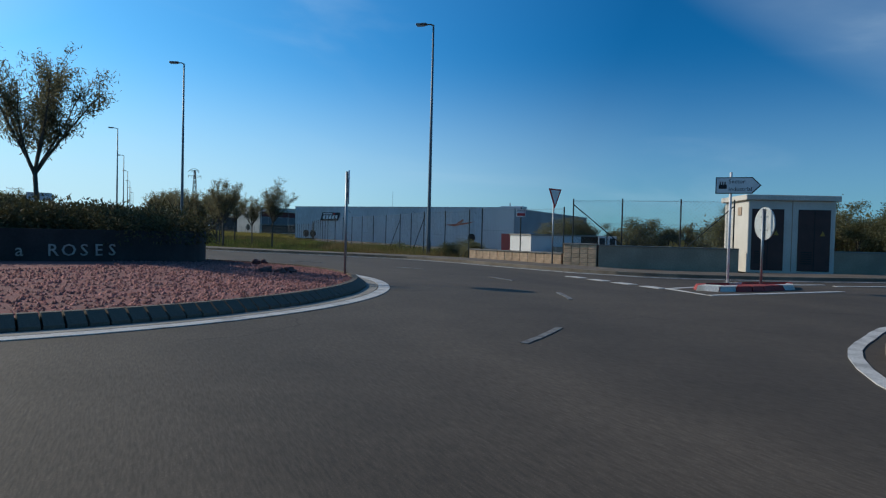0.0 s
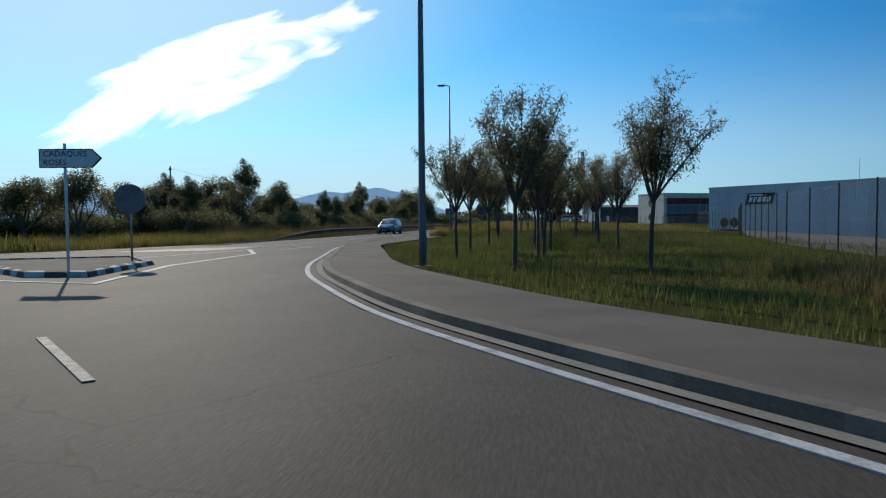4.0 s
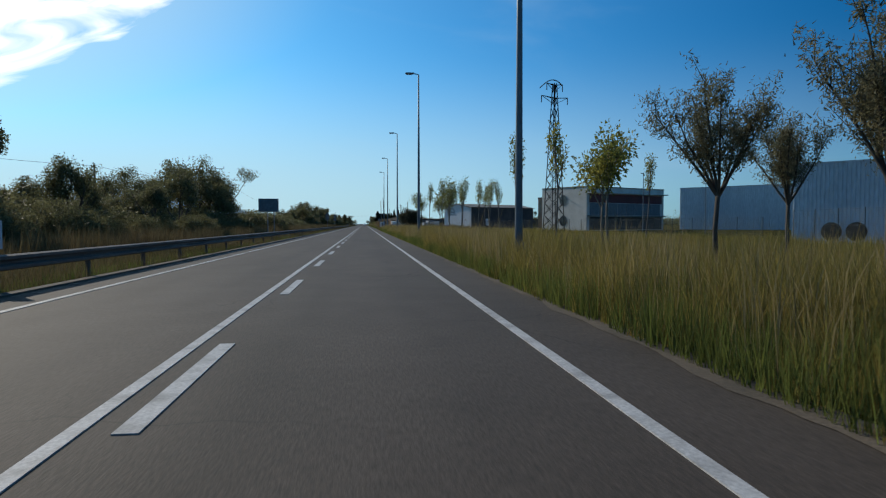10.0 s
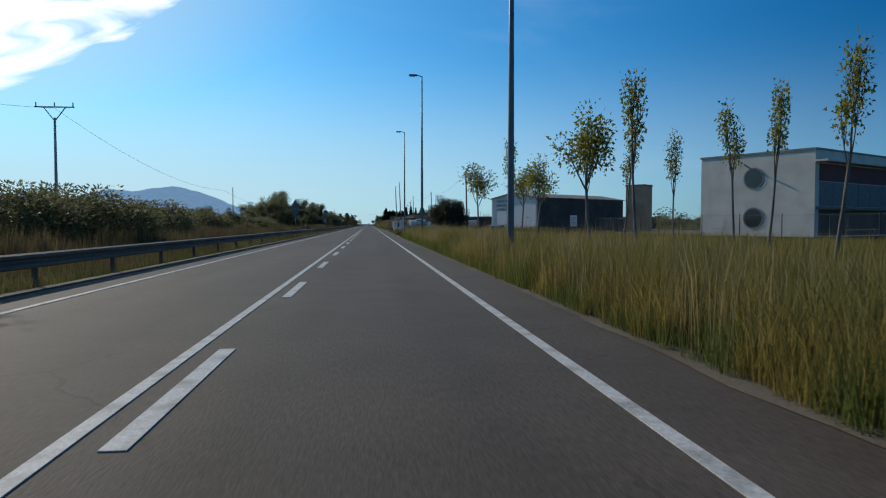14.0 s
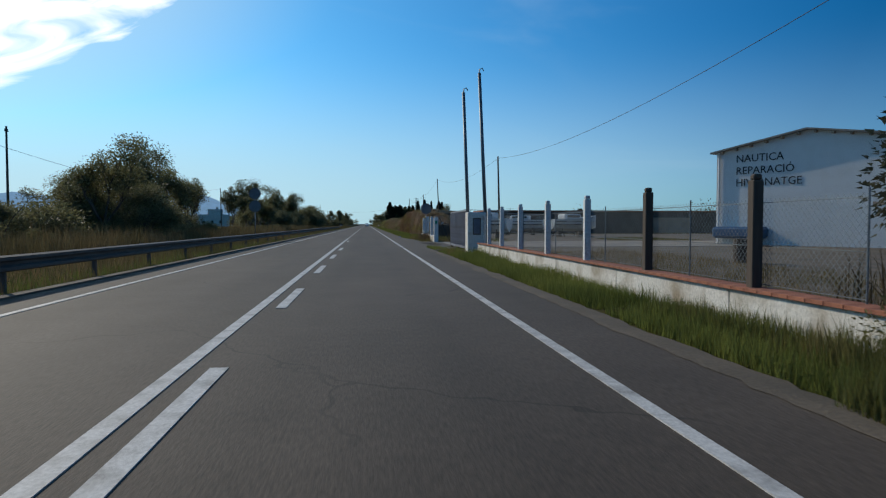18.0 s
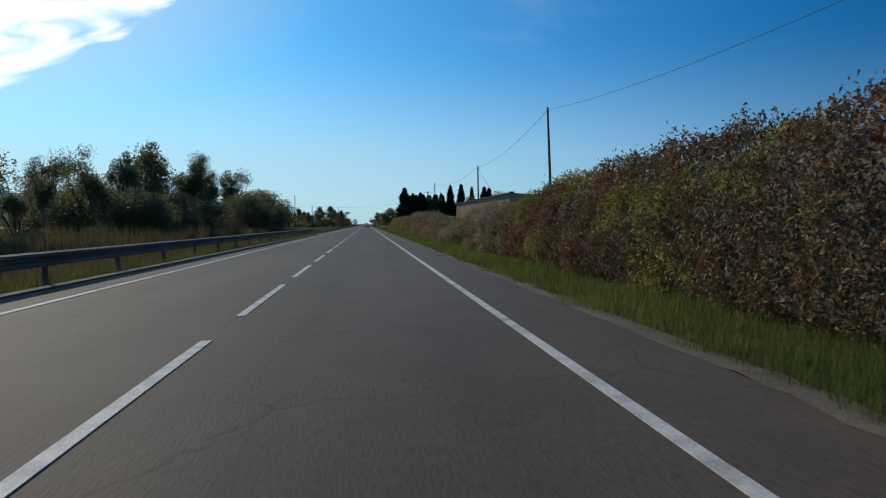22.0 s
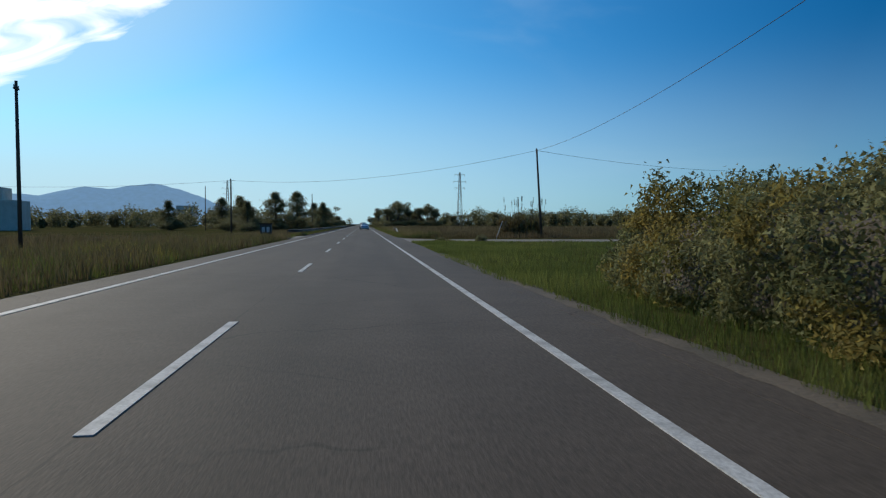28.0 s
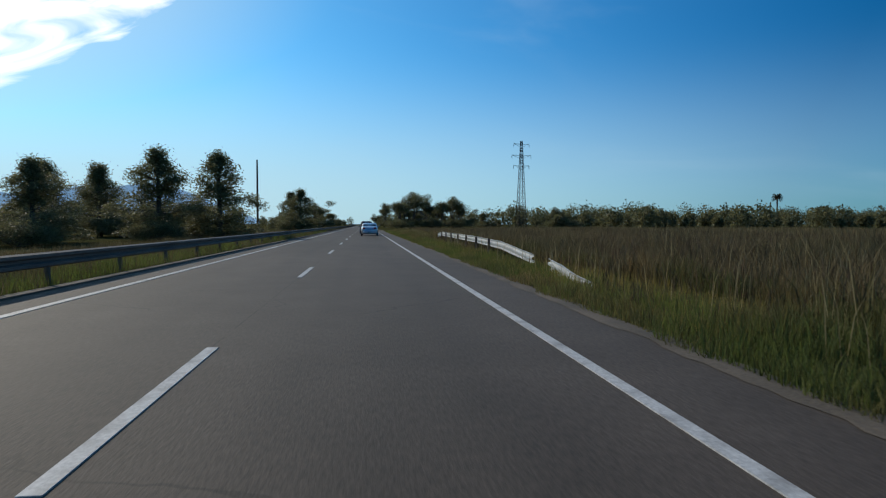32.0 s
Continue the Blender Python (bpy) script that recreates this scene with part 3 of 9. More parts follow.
def band(name, inner, outer, z, mat, skirt=0.0):
    """A raised band between two lines of equal length."""
    bm = bmesh.new()
    a = [bm.verts.new((*p, z)) for p in inner]
    b = [bm.verts.new((*p, z)) for p in outer]
    for i in range(len(a) - 1):
        bm.faces.new((a[i], b[i], b[i + 1], a[i + 1]))
    if skirt:
        low = [bm.verts.new((*p, z - skirt)) for p in inner]
        lowb = [bm.verts.new((*p, z - skirt)) for p in outer]
        for i in range(len(a) - 1):
            bm.faces.new((low[i], a[i], a[i + 1], low[i + 1]))
            bm.faces.new((b[i], lowb[i], lowb[i + 1], b[i + 1]))
        for i in (0, -1):
            bm.faces.new((low[i], lowb[i], b[i], a[i]))
    bmesh.ops.recalc_face_normals(bm, faces=bm.faces)
    return part(name, bm, mat)


def writing(text, size, mat, parent, at, name="lettering", depth=0.006, align="CENTER"):
    """Raised lettering in the built-in font, as a mesh."""
    cu = bpy.data.curves.new(name, "FONT")
    cu.body, cu.size, cu.extrude, cu.align_x, cu.align_y = text, size, depth, align, "CENTER"
    cu.resolution_u = 2
    tmp = bpy.data.objects.new("tmp", cu)
    scene.collection.objects.link(tmp)
    me = bpy.data.meshes.new_from_object(tmp.evaluated_get(bpy.context.evaluated_depsgraph_get()))
    bpy.data.objects.remove(tmp)
    me.materials.clear()
    me.materials.append(mat)
    ob = new(name, me)
    ob.parent = parent
    ob.matrix_basis = at
    return ob


UPRIGHT = Matrix.Rotation(radians(90), 4, "X")      # lays a flat drawing upright, facing -y

# ---------------------------------------------------------------- ground and roads
CX, CY = 4.6, -43.8            # middle of the roundabout


def far_grid():
    """Lines that lie close near the road and wide far off."""
    near = [i * 10.0 for i in range(-14, 56)]
    return [-4500, -2500, -1200, -600, -300] + near + [620, 720, 900, 1200, 2000, 3200, 4500]


def yard_dip(x, y):
    """How far the ground lies lower round the factory than at the road."""
    def ease(a, b, q):
        q = min(1.0, max(0.0, (q - a) / (b - a)))
        return q * q * (3 - 2 * q)
    return 2.1 * ease(31, 66, x) * ease(-24, 8, y) * (1 - ease(128, 150, y)) * (1 - ease(140, 300, x))


gx = [-4500, -2200, -1000, -500, -250, -140, -90, -60, -45, -36, -28, -22, -17, -13, -10, -8, -6, -4, -2, 0, 2, 4, 6, 8, 10, 13, 17, 22, 28, 36, 42, 48, 54, 60, 66, 75, 90, 110, 140, 200, 300, 500, 1000, 2200, 4500]
gy = far_grid()
gv, gf = [], []
for yy in gy:
    for xx in gx:
        off = max(0.0, abs(xx) - 9) if yy > 0 else 0.0
        dip = min(1.0, off / 8)
        low = yard_dip(xx, yy)
        gv.append((xx, yy, -0.06 - low - 0.3 * min(1, low) + 0.12 * dip * noise.noise((xx * 0.06, yy * 0.06, 0)) if abs(xx) < 300 else -0.06))
w = len(gx)
for j in range(len(gy) - 1):
    for i in range(w - 1):
        gf.append((j * w + i, j * w + i + 1, (j + 1) * w + i + 1, (j + 1) * w + i))
sheet("ground", gv, gf, M_GROUND, "structure", "dry green and yellow meadow reaching the hills", "ground", smooth=True)

bm = bmesh.new()
prism(bm, [(-4.45, 4), (4.7, 4), (4.7, 1400), (-4.45, 1400)], -0.3, 0.0)
tagged(part("road_straight", bm, M_ASPHALT), "grey asphalt two-lane road, straight, with worn wheel tracks", "road", kind="structure")
bm = bmesh.new()
prism(bm, [(CX + 23.5 * math.cos(k * math.tau / 72), CY + 23.5 * math.sin(k * math.tau / 72)) for k in range(72)], -0.3, -0.004)
tagged(part("road_roundabout", bm, M_ASPHALT_OLD), "grey asphalt carriageway round a roundabout island", "road", kind="structure")
bm = bmesh.new()
prism(bm, [(-16, -30), (15, -27.2), (11.2, -18.2), (9.2, -14), (7.2, -8), (5.2, -1), (4.7, 4), (-6.6, 4), (-8.4, -3), (-12, -9.5), (-20, -15)], -0.3, 0.0)
for v in bm.verts:
    if v.co.y < -26:
        v.co.z -= 0.03      # dips under the roundabout's surface
tagged(part("road_exit", bm, M_ASPHALT), "flared asphalt mouth of the road at the roundabout", "road", kind="structure")
bm = bmesh.new()
prism(bm, [(18, -60), (120, -78), (120, -66), (60, -54.5), (22, -44.2)], -0.3, -0.012)
tagged(part("road_side", bm, M_ASPHALT_OLD), "asphalt side road into the industrial estate", "road", kind="structure")

# white lines
EDGE_R = smooth_line([(120, -65.3), (60, -53.8), (33, -48.4), (25.6, -46.0), (22.9, -43.6), (21.9, -40.2), (21.3, -36.9), (20.8, -34.2), (19.85, -31.7), (18.5, -29.7), (16.8, -27.5), (14.45, -24.7),
                      (12.25, -21.8), (10.25, -18.4), (8.6, -15.2), (7.2, -11.5), (6.0, -7.2), (4.7, -2.6), (3.82, 1.0), (3.6, 5.0), (3.58, 9.0), (3.58, 19.2)])
bm = strip(bmesh.new(), [p for p in EDGE_R if not (p[0] < 23.4 and p[1] < -42.8)], 0.062, 0.004)
tagged(part("edge_line_curve", bm, M_PAINT), "white painted edge line beside the kerb", "road marking", kind="structure")
bm = bmesh.new()
for a, b in ((19.2, 168.9), (174.3, 213.5), (223.8, 418.8), (433, 1400)):
    strip(bm, [(3.58, a), (3.58, b)], 0.06, 0.004)
tagged(part("edge_line_right", bm, M_PAINT), "white painted edge line", "road marking", kind="structure")
bm = bmesh.new()
for a, b in ((169.3, 170.6), (170.9, 172.2), (172.5, 173.8), (214.6, 216.4), (217.6, 219.2), (220, 221.3), (221.9, 223.4), (419.0, 419.4), (419.9, 421.6), (422.1, 423.8), (424.4, 425.9), (426.6, 428), (428.8, 430.2), (431, 432.2)):
    strip(bm, [(3.58, a), (3.58, b)], 0.09, 0.004)
tagged(part("edge_dashes", bm, M_PAINT), "short white dashes across driveway mouths", "road marking", kind="structure")
bm = bmesh.new()
for a, b in ((168.9, 169.2),):
    strip(bm, [(3.58, a), (3.58, b)], 0.09, 0.004)
tagged(part("yellow_marks", bm, M_YELLOW), "worn yellow paint beside the white edge line", "road marking", kind="structure")
LEFT_LINE = smooth_line([(-20, -14), (-11, -9.5), (-7.5, -2.5), (-5.7, 4.2), (-4.8, 9.4), (-4.3, 15), (-3.85, 21), (-3.55, 30), (-3.45, 46)])
bm = strip(bmesh.new(), LEFT_LINE + [(-3.45, 70), (-3.4, 335)], 0.06, 0.004)
for a in (336.5, 339, 341.5, 344):
    strip(bm, [(-3.4, a), (-3.4, a + 1.4)], 0.08, 0.004)
strip(bm, [(-3.4, 347), (-3.4, 432)], 0.075, 0.004)
for a in (433.5, 436, 438.5, 441):
    strip(bm, [(-3.4, a), (-3.4, a + 1.4)], 0.08, 0.004)
strip(bm, [(-3.4, 444), (-3.4, 1400)], 0.075, 0.004)
tagged(part("edge_line_left", bm, M_PAINT), "white painted edge line of the oncoming lane", "road marking", kind="structure")
bm = bmesh.new()
CENTRE = smooth_line([(-0.9, -2.5), (-0.45, 3), (-0.25, 9), (-0.1, 16), (0, 26)])
strip(bm, CENTRE + [(0, 170.5)], 0.06, 0.004)
for a, b in ((170.8, 171.8), (172.2, 172.9), (173.3, 174.1), (174.5, 224.1), (224.4, 228.3), (229.2, 232.0), (232.9, 236.9)):
    strip(bm, [(0, a), (0, b)], 0.075, 0.004)
tagged(part("centre_line", bm, M_PAINT), "solid white centre line", "road marking", kind="structure")
bm = bmesh.new()
strip(bm, [(0.26, 225.9), (0.26, 228.2)], 0.07, 0.004)
for k in range(24):
    far = float(np.interp(k, [0, 1, 3, 5, 7, 9, 17, 19, 22, 24], [38.0, 45.7, 61.6, 77.1, 92.4, 108.3, 170.0, 184.7, 206.1, 221.5]))
    strip(bm, [(0.33, far - 3.0), (0.33, far)], 0.08, 0.004)
for k in range(-9, 10):
    far = 303.9 + 6.6 * k
    strip(bm, [(0, far - 4.7), (0, far)], 0.06, 0.004)
for k in range(-1, 70):
    far = 382.2 + 12.6 * k
    strip(bm, [(0, far - (4.6 if k == 0 else 3.7)), (0, far)], 0.06, 0.004)
tagged(part("centre_dashes", bm, M_PAINT), "white centre line dashes", "road marking", kind="structure")
# hatched tongue, arrows and lane dashes
bm = bmesh.new()
prism(bm, [(-5.4, -4.6), (-1.1, -2.6), (-0.8, 2), (-1.05, 2), (-3.4, 0.2)], 0.0, 0.008)
tagged(part("painted_gore", bm, M_PAINT_WORN), "worn white painted tongue between the lanes", "road marking", kind="structure")


def road_arrow(at):
    bm = bmesh.new()
    prism(bm, [(-0.1, -2), (0.1, -2), (0.16, 0.6), (0.75, 0.45), (0.05, 1.9), (-0.65, 0.9), (-0.14, 0.75)], 0.0, 0.008)
    ob = part("road_arrow", bm, M_PAINT_WORN, at=at)
    tagged(ob, "worn white arrow painted on the asphalt", "road marking", "road arrows", "structure")


road_arrow(pose(1.9, 0.0, 0.0))
bm = bmesh.new()
prism(bm, [(-0.42, 445.6), (-0.1, 445.6), (0.2, 448.6), (0.62, 448.3), (0.5, 450.9), (-0.35, 449.2), (-0.05, 449.0)], 0.004, 0.014)
tagged(part("return_arrow", bm, M_PAINT_WORN), "worn white return-to-lane arrow on the asphalt", "road marking", kind="structure")
bm = bmesh.new()
for a in (-148, -120, -54, -29, -7, 16, 39):
    r = 13.4
    q = [(CX + r * math.cos(radians(a + s)), CY + r * math.sin(radians(a + s))) for s in (0, 2.2, 4.4, 6.6)]
    strip(bm, q, 0.05, 0.002)
strip(bm, [(8.95, -24.1), (10.95, -25.85)], 0.05, 0.005)
tagged(part("lane_dashes", bm, M_PAINT_WORN), "faint white lane dashes round the roundabout", "road marking", kind="structure")
bm = bmesh.new()
for k in range(4):
    y0 = -43.9 - k * 1.25
    strip(bm, [(20.95 - 0.1 * k, y0), (20.9 - 0.1 * k, y0 - 0.78)], 0.17, 0.002)
tagged(part("give_way_dashes", bm, M_PAINT), "broad white give-way dashes across the side road", "road marking", kind="structure")

# kerb and pavement on the outer side
KERB = [p for p in EDGE_R if p[1] < 18.9]
KERB_OFF = np.interp([p[1] if p[0] < 12 else -50 for p in KERB], [-14, 1], [0.42, 0.25])
WALK_W = np.interp([p[1] if p[0] < 12 else -50 for p in KERB], [-20, 3, 18], [2.75, 2.1, 2.5])
inner, outer = offset_line(KERB, KERB_OFF), offset_line(KERB, KERB_OFF + 0.2)
FLUSH = len([p for p in KERB if p[1] < -9 or p[0] > 12])
gutter = band("gutter", offset_line(KERB, KERB_OFF - 0.17)[:FLUSH], offset_line(KERB, KERB_OFF - 0.01)[:FLUSH], 0.012, M_CONCRETE)
tagged(gutter, "pale concrete gutter strip along the kerb", "gutter", kind="structure")
walkway = band("pavement", offset_line(KERB, KERB_OFF + 0.2), offset_line(KERB, WALK_W), 0.115, M_PAVING, 0.3)
tagged(walkway, "dusty brown concrete pavement", "pavement", kind="structure")
kerb = thing("kerb", pose(0, 0, 0), "grey concrete kerb along the pavement", "kerb", kind="structure")
for i in range(0, len(inner) - 2, 2):
    bm = bmesh.new()
    a, b, c, d = inner[i], inner[i + 2], outer[i + 2], outer[i]
    prism(bm, [(a[0], a[1]), (d[0], d[1]), (c[0], c[1]), (b[0], b[1])], -0.2, 0.125)
    bmesh.ops.recalc_face_normals(bm, faces=bm.faces)
    part("kerbstone", bm, M_KERBSTONE, kerb)
# low kerb on the far side of the oncoming lane
bm = boxes((-4.75, 24, -0.2, -4.5, 345, 0.03), (-4.75, 446, -0.2, -4.5, 1000, 0.03))
prism(bm, [(-6.35, 11), (-6.1, 11), (-5.45, 16), (-4.9, 20.5), (-4.5, 24), (-4.75, 24), (-5.15, 20.5), (-5.7, 16)], -0.2, 0.02)
tagged(part("verge_kerb", bm, M_PAVING), "low dark kerb at the verge", "kerb", kind="structure")
# driveway aprons and the crossing lane
bm = bmesh.new()
prism(bm, [(4.6, 166.7), (5.1, 167.2), (5.8, 168.1), (6.2, 169.2), (6.15, 170.4), (5.9, 171.2), (6.1, 172.6), (5.8, 173.4), (5.2, 174.1), (4.6, 175.2)], -0.2, 0.008)
tagged(part("apron_1", bm, M_PAVING), "dusty earth apron beside the road", "driveway", kind="structure")
bm = bmesh.new()
prism(bm, [(6.7, 214.4), (40, 214), (40, 226.4), (6.9, 226)], -0.2, 0.008)
tagged(part("yard_floor", bm, M_LANE), "pale concrete floor of a boat yard", "yard", kind="structure")
bm = bmesh.new()
prism(bm, [(5.02, 419.7), (5.75, 420.3), (7.1, 420.8), (8.8, 420.5), (60, 413.4), (140, 402), (140, 410), (60, 420.5), (12, 426.6), (7.6, 427.8), (5.15, 431.2), (5.02, 424)], -0.2, 0.006)
tagged(part("side_lane", bm, M_LANE), "pale concrete lane joining the road", "road", kind="structure")
bm = bmesh.new()
prism(bm, [(4.6, 231), (4.88, 234), (4.9, 300), (5.0, 330), (4.92, 370), (4.95, 403), (5.08, 412), (5.04, 424), (5.16, 431.3), (5.0, 434), (4.76, 438), (4.6, 444)], -0.2, 0.003)
tagged(part("road_shoulder", bm, M_ASPHALT), "asphalt shoulder at the mouth of the lane", "road", kind="structure")
bm = bmesh.new()
prism(bm, [(-4.4, 342), (-4.4, 349), (-30, 352), (-30, 347)], -0.2, 0.006)
tagged(part("field_track", bm, M_LANE), "pale farm track joining the road", "track", kind="structure")
bm = bmesh.new()
prism(bm, [(-4.4, 432), (-4.4, 444), (-9, 441), (-24, 441), (-24, 437), (-9, 437)], -0.2, 0.006)
tagged(part("bus_bay", bm, M_LANE), "pale lay-by beside the road", "track", kind="structure")
bm = bmesh.new()
prism(bm, [(6.8, 186), (60, 181), (75, 262), (16, 262), (6.8, 213.5)], -0.25, -0.015)
tagged(part("yard_ground", bm, M_DIRT), "dry dusty ground of a storage yard", "yard", kind="structure")

# crumbled earth edge where the verge meets the asphalt
vv, ff = [], []
for k in range(2300):
    y = 19.0 + k * 0.25
    a = (4.86 if 234 < y < 402 else float(np.interp(y, [431, 434, 438, 444], [5.16, 4.97, 4.72, 4.62])) if y > 402 else 4.62) + 0.14 * noise.noise((y * 0.7, 0, 0)) + 0.07 * noise.noise((y * 3.0, 5, 0))
    vv += [(a, y, 0.006), (a + 0.12, y, 0.02), (a + 0.42, y, -0.02)]
    if k:
        ff += [(3 * k - 3, 3 * k - 2, 3 * k + 1, 3 * k), (3 * k - 2, 3 * k - 1, 3 * k + 2, 3 * k + 1)]
vv, ff = np.array(vv), [q for q in ff if not (166.5 < vv[q[0]][1] < 180 or 211 < vv[q[0]][1] < 226 or 401 < vv[q[0]][1] < 431.5)]
sheet("verge_edge", vv, ff, M_DIRT, "structure", "crumbling earth edge between asphalt and grass", "verge")
# corner kerb where the entry road meets the roundabout
CORNER = smooth_line([(40, -58.5), (28, -56), (22.5, -55.2), (19.3, -55.0), (17.3, -55.7), (15.6, -56.6), (14.0, -58.2), (13.0, -60.5), (12.4, -64), (12, -72)])
bm = strip(bmesh.new(), CORNER, 0.075, 0.004)
tagged(part("corner_line", bm, M_PAINT), "white painted line round the road corner", "road marking", kind="structure")
corner = band("corner_kerb", offset_line(CORNER, -0.75), offset_line(CORNER, -0.3), 0.12, M_PAVING, 0.3)
tagged(corner, "low concrete kerb round the road corner", "kerb", kind="structure")
bm = bmesh.new()
prism(bm, [(4.6, 209.5), (6.6, 213.6), (6.9, 226), (6.6, 231), (4.6, 237)], -0.2, 0.004)
tagged(part("driveway_mouth", bm, M_ASPHALT_OLD), "dusty worn asphalt mouth of the boat yard's driveway", "driveway", kind="structure")

# ---------------------------------------------------------------- roundabout island
island = thing("roundabout_island", pose(CX + 0.3, CY, 0), "round traffic island of red gravel with a sloped concrete kerb", "traffic island", kind="structure")
R_LINE, R_KERB, R_TOP = 9.15, 8.72, 8.4
bm = bmesh.new()
for r, hw in ((R_LINE, 0.13),):
    strip(bm, [(r * math.cos(k * math.tau / 96), r * math.sin(k * math.tau / 96)) for k in range(97)], hw, 0.004)
part("painted_ring", bm, M_PAINT, island, "white painted ring line")
bm = bmesh.new()
strip(bm, [((R_LINE - 0.3) * math.cos(k * math.tau / 96), (R_LINE - 0.3) * math.sin(k * math.tau / 96)) for k in range(97)], 0.15, 0.006)
part("gutter_ring", bm, M_CONCRETE, island, "pale concrete gutter ring")
N_STONE = 216
stone = bmesh.new()
half = math.tau / N_STONE / 2 * 0.88
ring = [(R_KERB, 0.0), (R_KERB, 0.06), (R_TOP + 0.12, 0.2), (R_TOP, 0.2), (R_TOP, 0.0)]
sides = []
for s in (-half, half):
    sides.append([stone.verts.new((r * math.cos(s), r * math.sin(s), z)) for r, z in ring])
for i in range(len(ring)):
    j = (i + 1) % len(ring)
    stone.faces.new((sides[0][i], sides[1][i], sides[1][j], sides[0][j]))
stone.faces.new(sides[0])
stone.faces.new(list(reversed(sides[1])))
bmesh.ops.recalc_face_normals(stone, faces=stone.faces)
stone_me = mesh_of("kerbstone", stone, M_PAVING)
for k in range(N_STONE):
    ob = new("kerbstone", stone_me)
    ob.parent = island
    ob.matrix_basis = Matrix.Rotation(k * math.tau / N_STONE, 4, "Z")
bm = bmesh.new()
rings = []
for r, z in ((R_TOP + 0.02, 0.14), (6.0, 0.26), (3.0, 0.4), (0.0, 0.45)):
    rings.append([bm.verts.new((r * math.cos(k * math.tau / 64), r * math.sin(k * math.tau / 64), z)) for k in range(64)] if r else [bm.verts.new((0, 0, z))])
for a, b in zip(rings, rings[1:]):
    for k in range(64):
        if len(b) > 1:
            bm.faces.new((a[k], a[(k + 1) % 64], b[(k + 1) % 64], b[k]))
        else:
            bm.faces.new((a[k], a[(k + 1) % 64], b[0]))
part("gravel_bed", bm, M_GRAVEL, island, "bed of red volcanic gravel", smooth=True)
# loose gravel stones
rng = np.random.RandomState(5)
n = 12000
ang, rad = rng.uniform(-2.6, 1.4, n), np.sqrt(rng.uniform(0.12, 1, n)) * 8.36
px, py = rad * np.cos(ang), rad * np.sin(ang)
pz = np.interp(rad, [0, 3, 6, 8.42], [0.45, 0.4, 0.26, 0.145])
s = rng.uniform(0.018, 0.05, n)
base = np.array([(1, 0, 0), (-0.5, 0.87, 0), (-0.5, -0.87, 0), (0.1, 0.05, 0.9)])
rot = rng.uniform(0, math.tau, n)
c, sn = np.cos(rot), np.sin(rot)
v = np.empty((n, 4, 3))
for k in range(4):
    v[:, k, 0] = px + s * (base[k, 0] * c - base[k, 1] * sn)
    v[:, k, 1] = py + s * (base[k, 0] * sn + base[k, 1] * c)
    v[:, k, 2] = pz + s * base[k, 2]
f = (np.arange(n)[:, None, None] * 4 + np.array([(0, 1, 3), (1, 2, 3), (2, 0, 3)])[None]).reshape(-1, 3)
peb = sheet("loose_gravel", v.reshape(-1, 3), f, M_PEBBLE, "stuff")
peb.parent = island


def rock(at, size, seed):
    r = random.Random(seed)
    bm = bmesh.new()
    bmesh.ops.create_icosphere(bm, subdivisions=2, radius=1)
    for vert in bm.verts:
        k = 0.75 + 0.5 * noise.noise(vert.co * 1.6 + Vector((seed, 0, 0)))
        vert.co = Vector((vert.co.x * size * 1.3 * k, vert.co.y * size * k, vert.co.z * size * 0.7 * k + size * 0.3))
    tagged(part("rock", bm, M_ROCK, at=at), "dark red volcanic rock on the gravel", "rock", "rocks on the island")


for i, (x, y, q) in enumerate(((11.15, -44.9, 0.2), (11.45, -45.15, 0.17), (11.75, -44.75, 0.2), (11.6, -40.6, 0.19), (11.85, -40.2, 0.15), (6.3, -49.6, 0.16))):
    rock(pose(x, y, 0.2, 0, 0, 50 * i), q, i)

# low wall with raised letters round a shrub bed
bed = thing("letter_wall", pose(5.05, -38.8, 0.25), "dark curved wall with raised place-name letters round a shrub bed", "wall")
bm = bmesh.new()
arc = [radians(a) for a in range(-180, 181, 5)]
R_WALL = 5.2
for r0, r1, z1 in ((R_WALL, R_WALL - 0.25, 0.92),):
    q = [[(r * math.cos(a), r * math.sin(a)) for a in arc] for r in (r0, r1)]
    vo = [[bm.verts.new((*p, z)) for p in line] for line, z in ((q[0], -0.2), (q[0], z1), (q[1], z1), (q[1], -0.2))]
    for i in range(len(arc) - 1):
        for k in range(4):
            a, b = vo[k], vo[(k + 1) % 4]
            bm.faces.new((a[i], a[i + 1], b[i + 1], b[i]))
bmesh.ops.recalc_face_normals(bm, faces=bm.faces)
part("wall_face", bm, M_CORTEN, bed)
for i, ch in enumerate("a ROSES"):
    if ch == " ":
        continue
    a = radians(-81 + i * 3.6)
    m = Matrix.Translation(((R_WALL + 0.02) * math.cos(a), (R_WALL + 0.02) * math.sin(a), 0.42)) @ Matrix.Rotation(a + radians(90), 4, "Z") @ UPRIGHT
    writing(ch, 0.4, M_LETTER, bed, m, "letter", 0.02)

# ---------------------------------------------------------------- street lamps


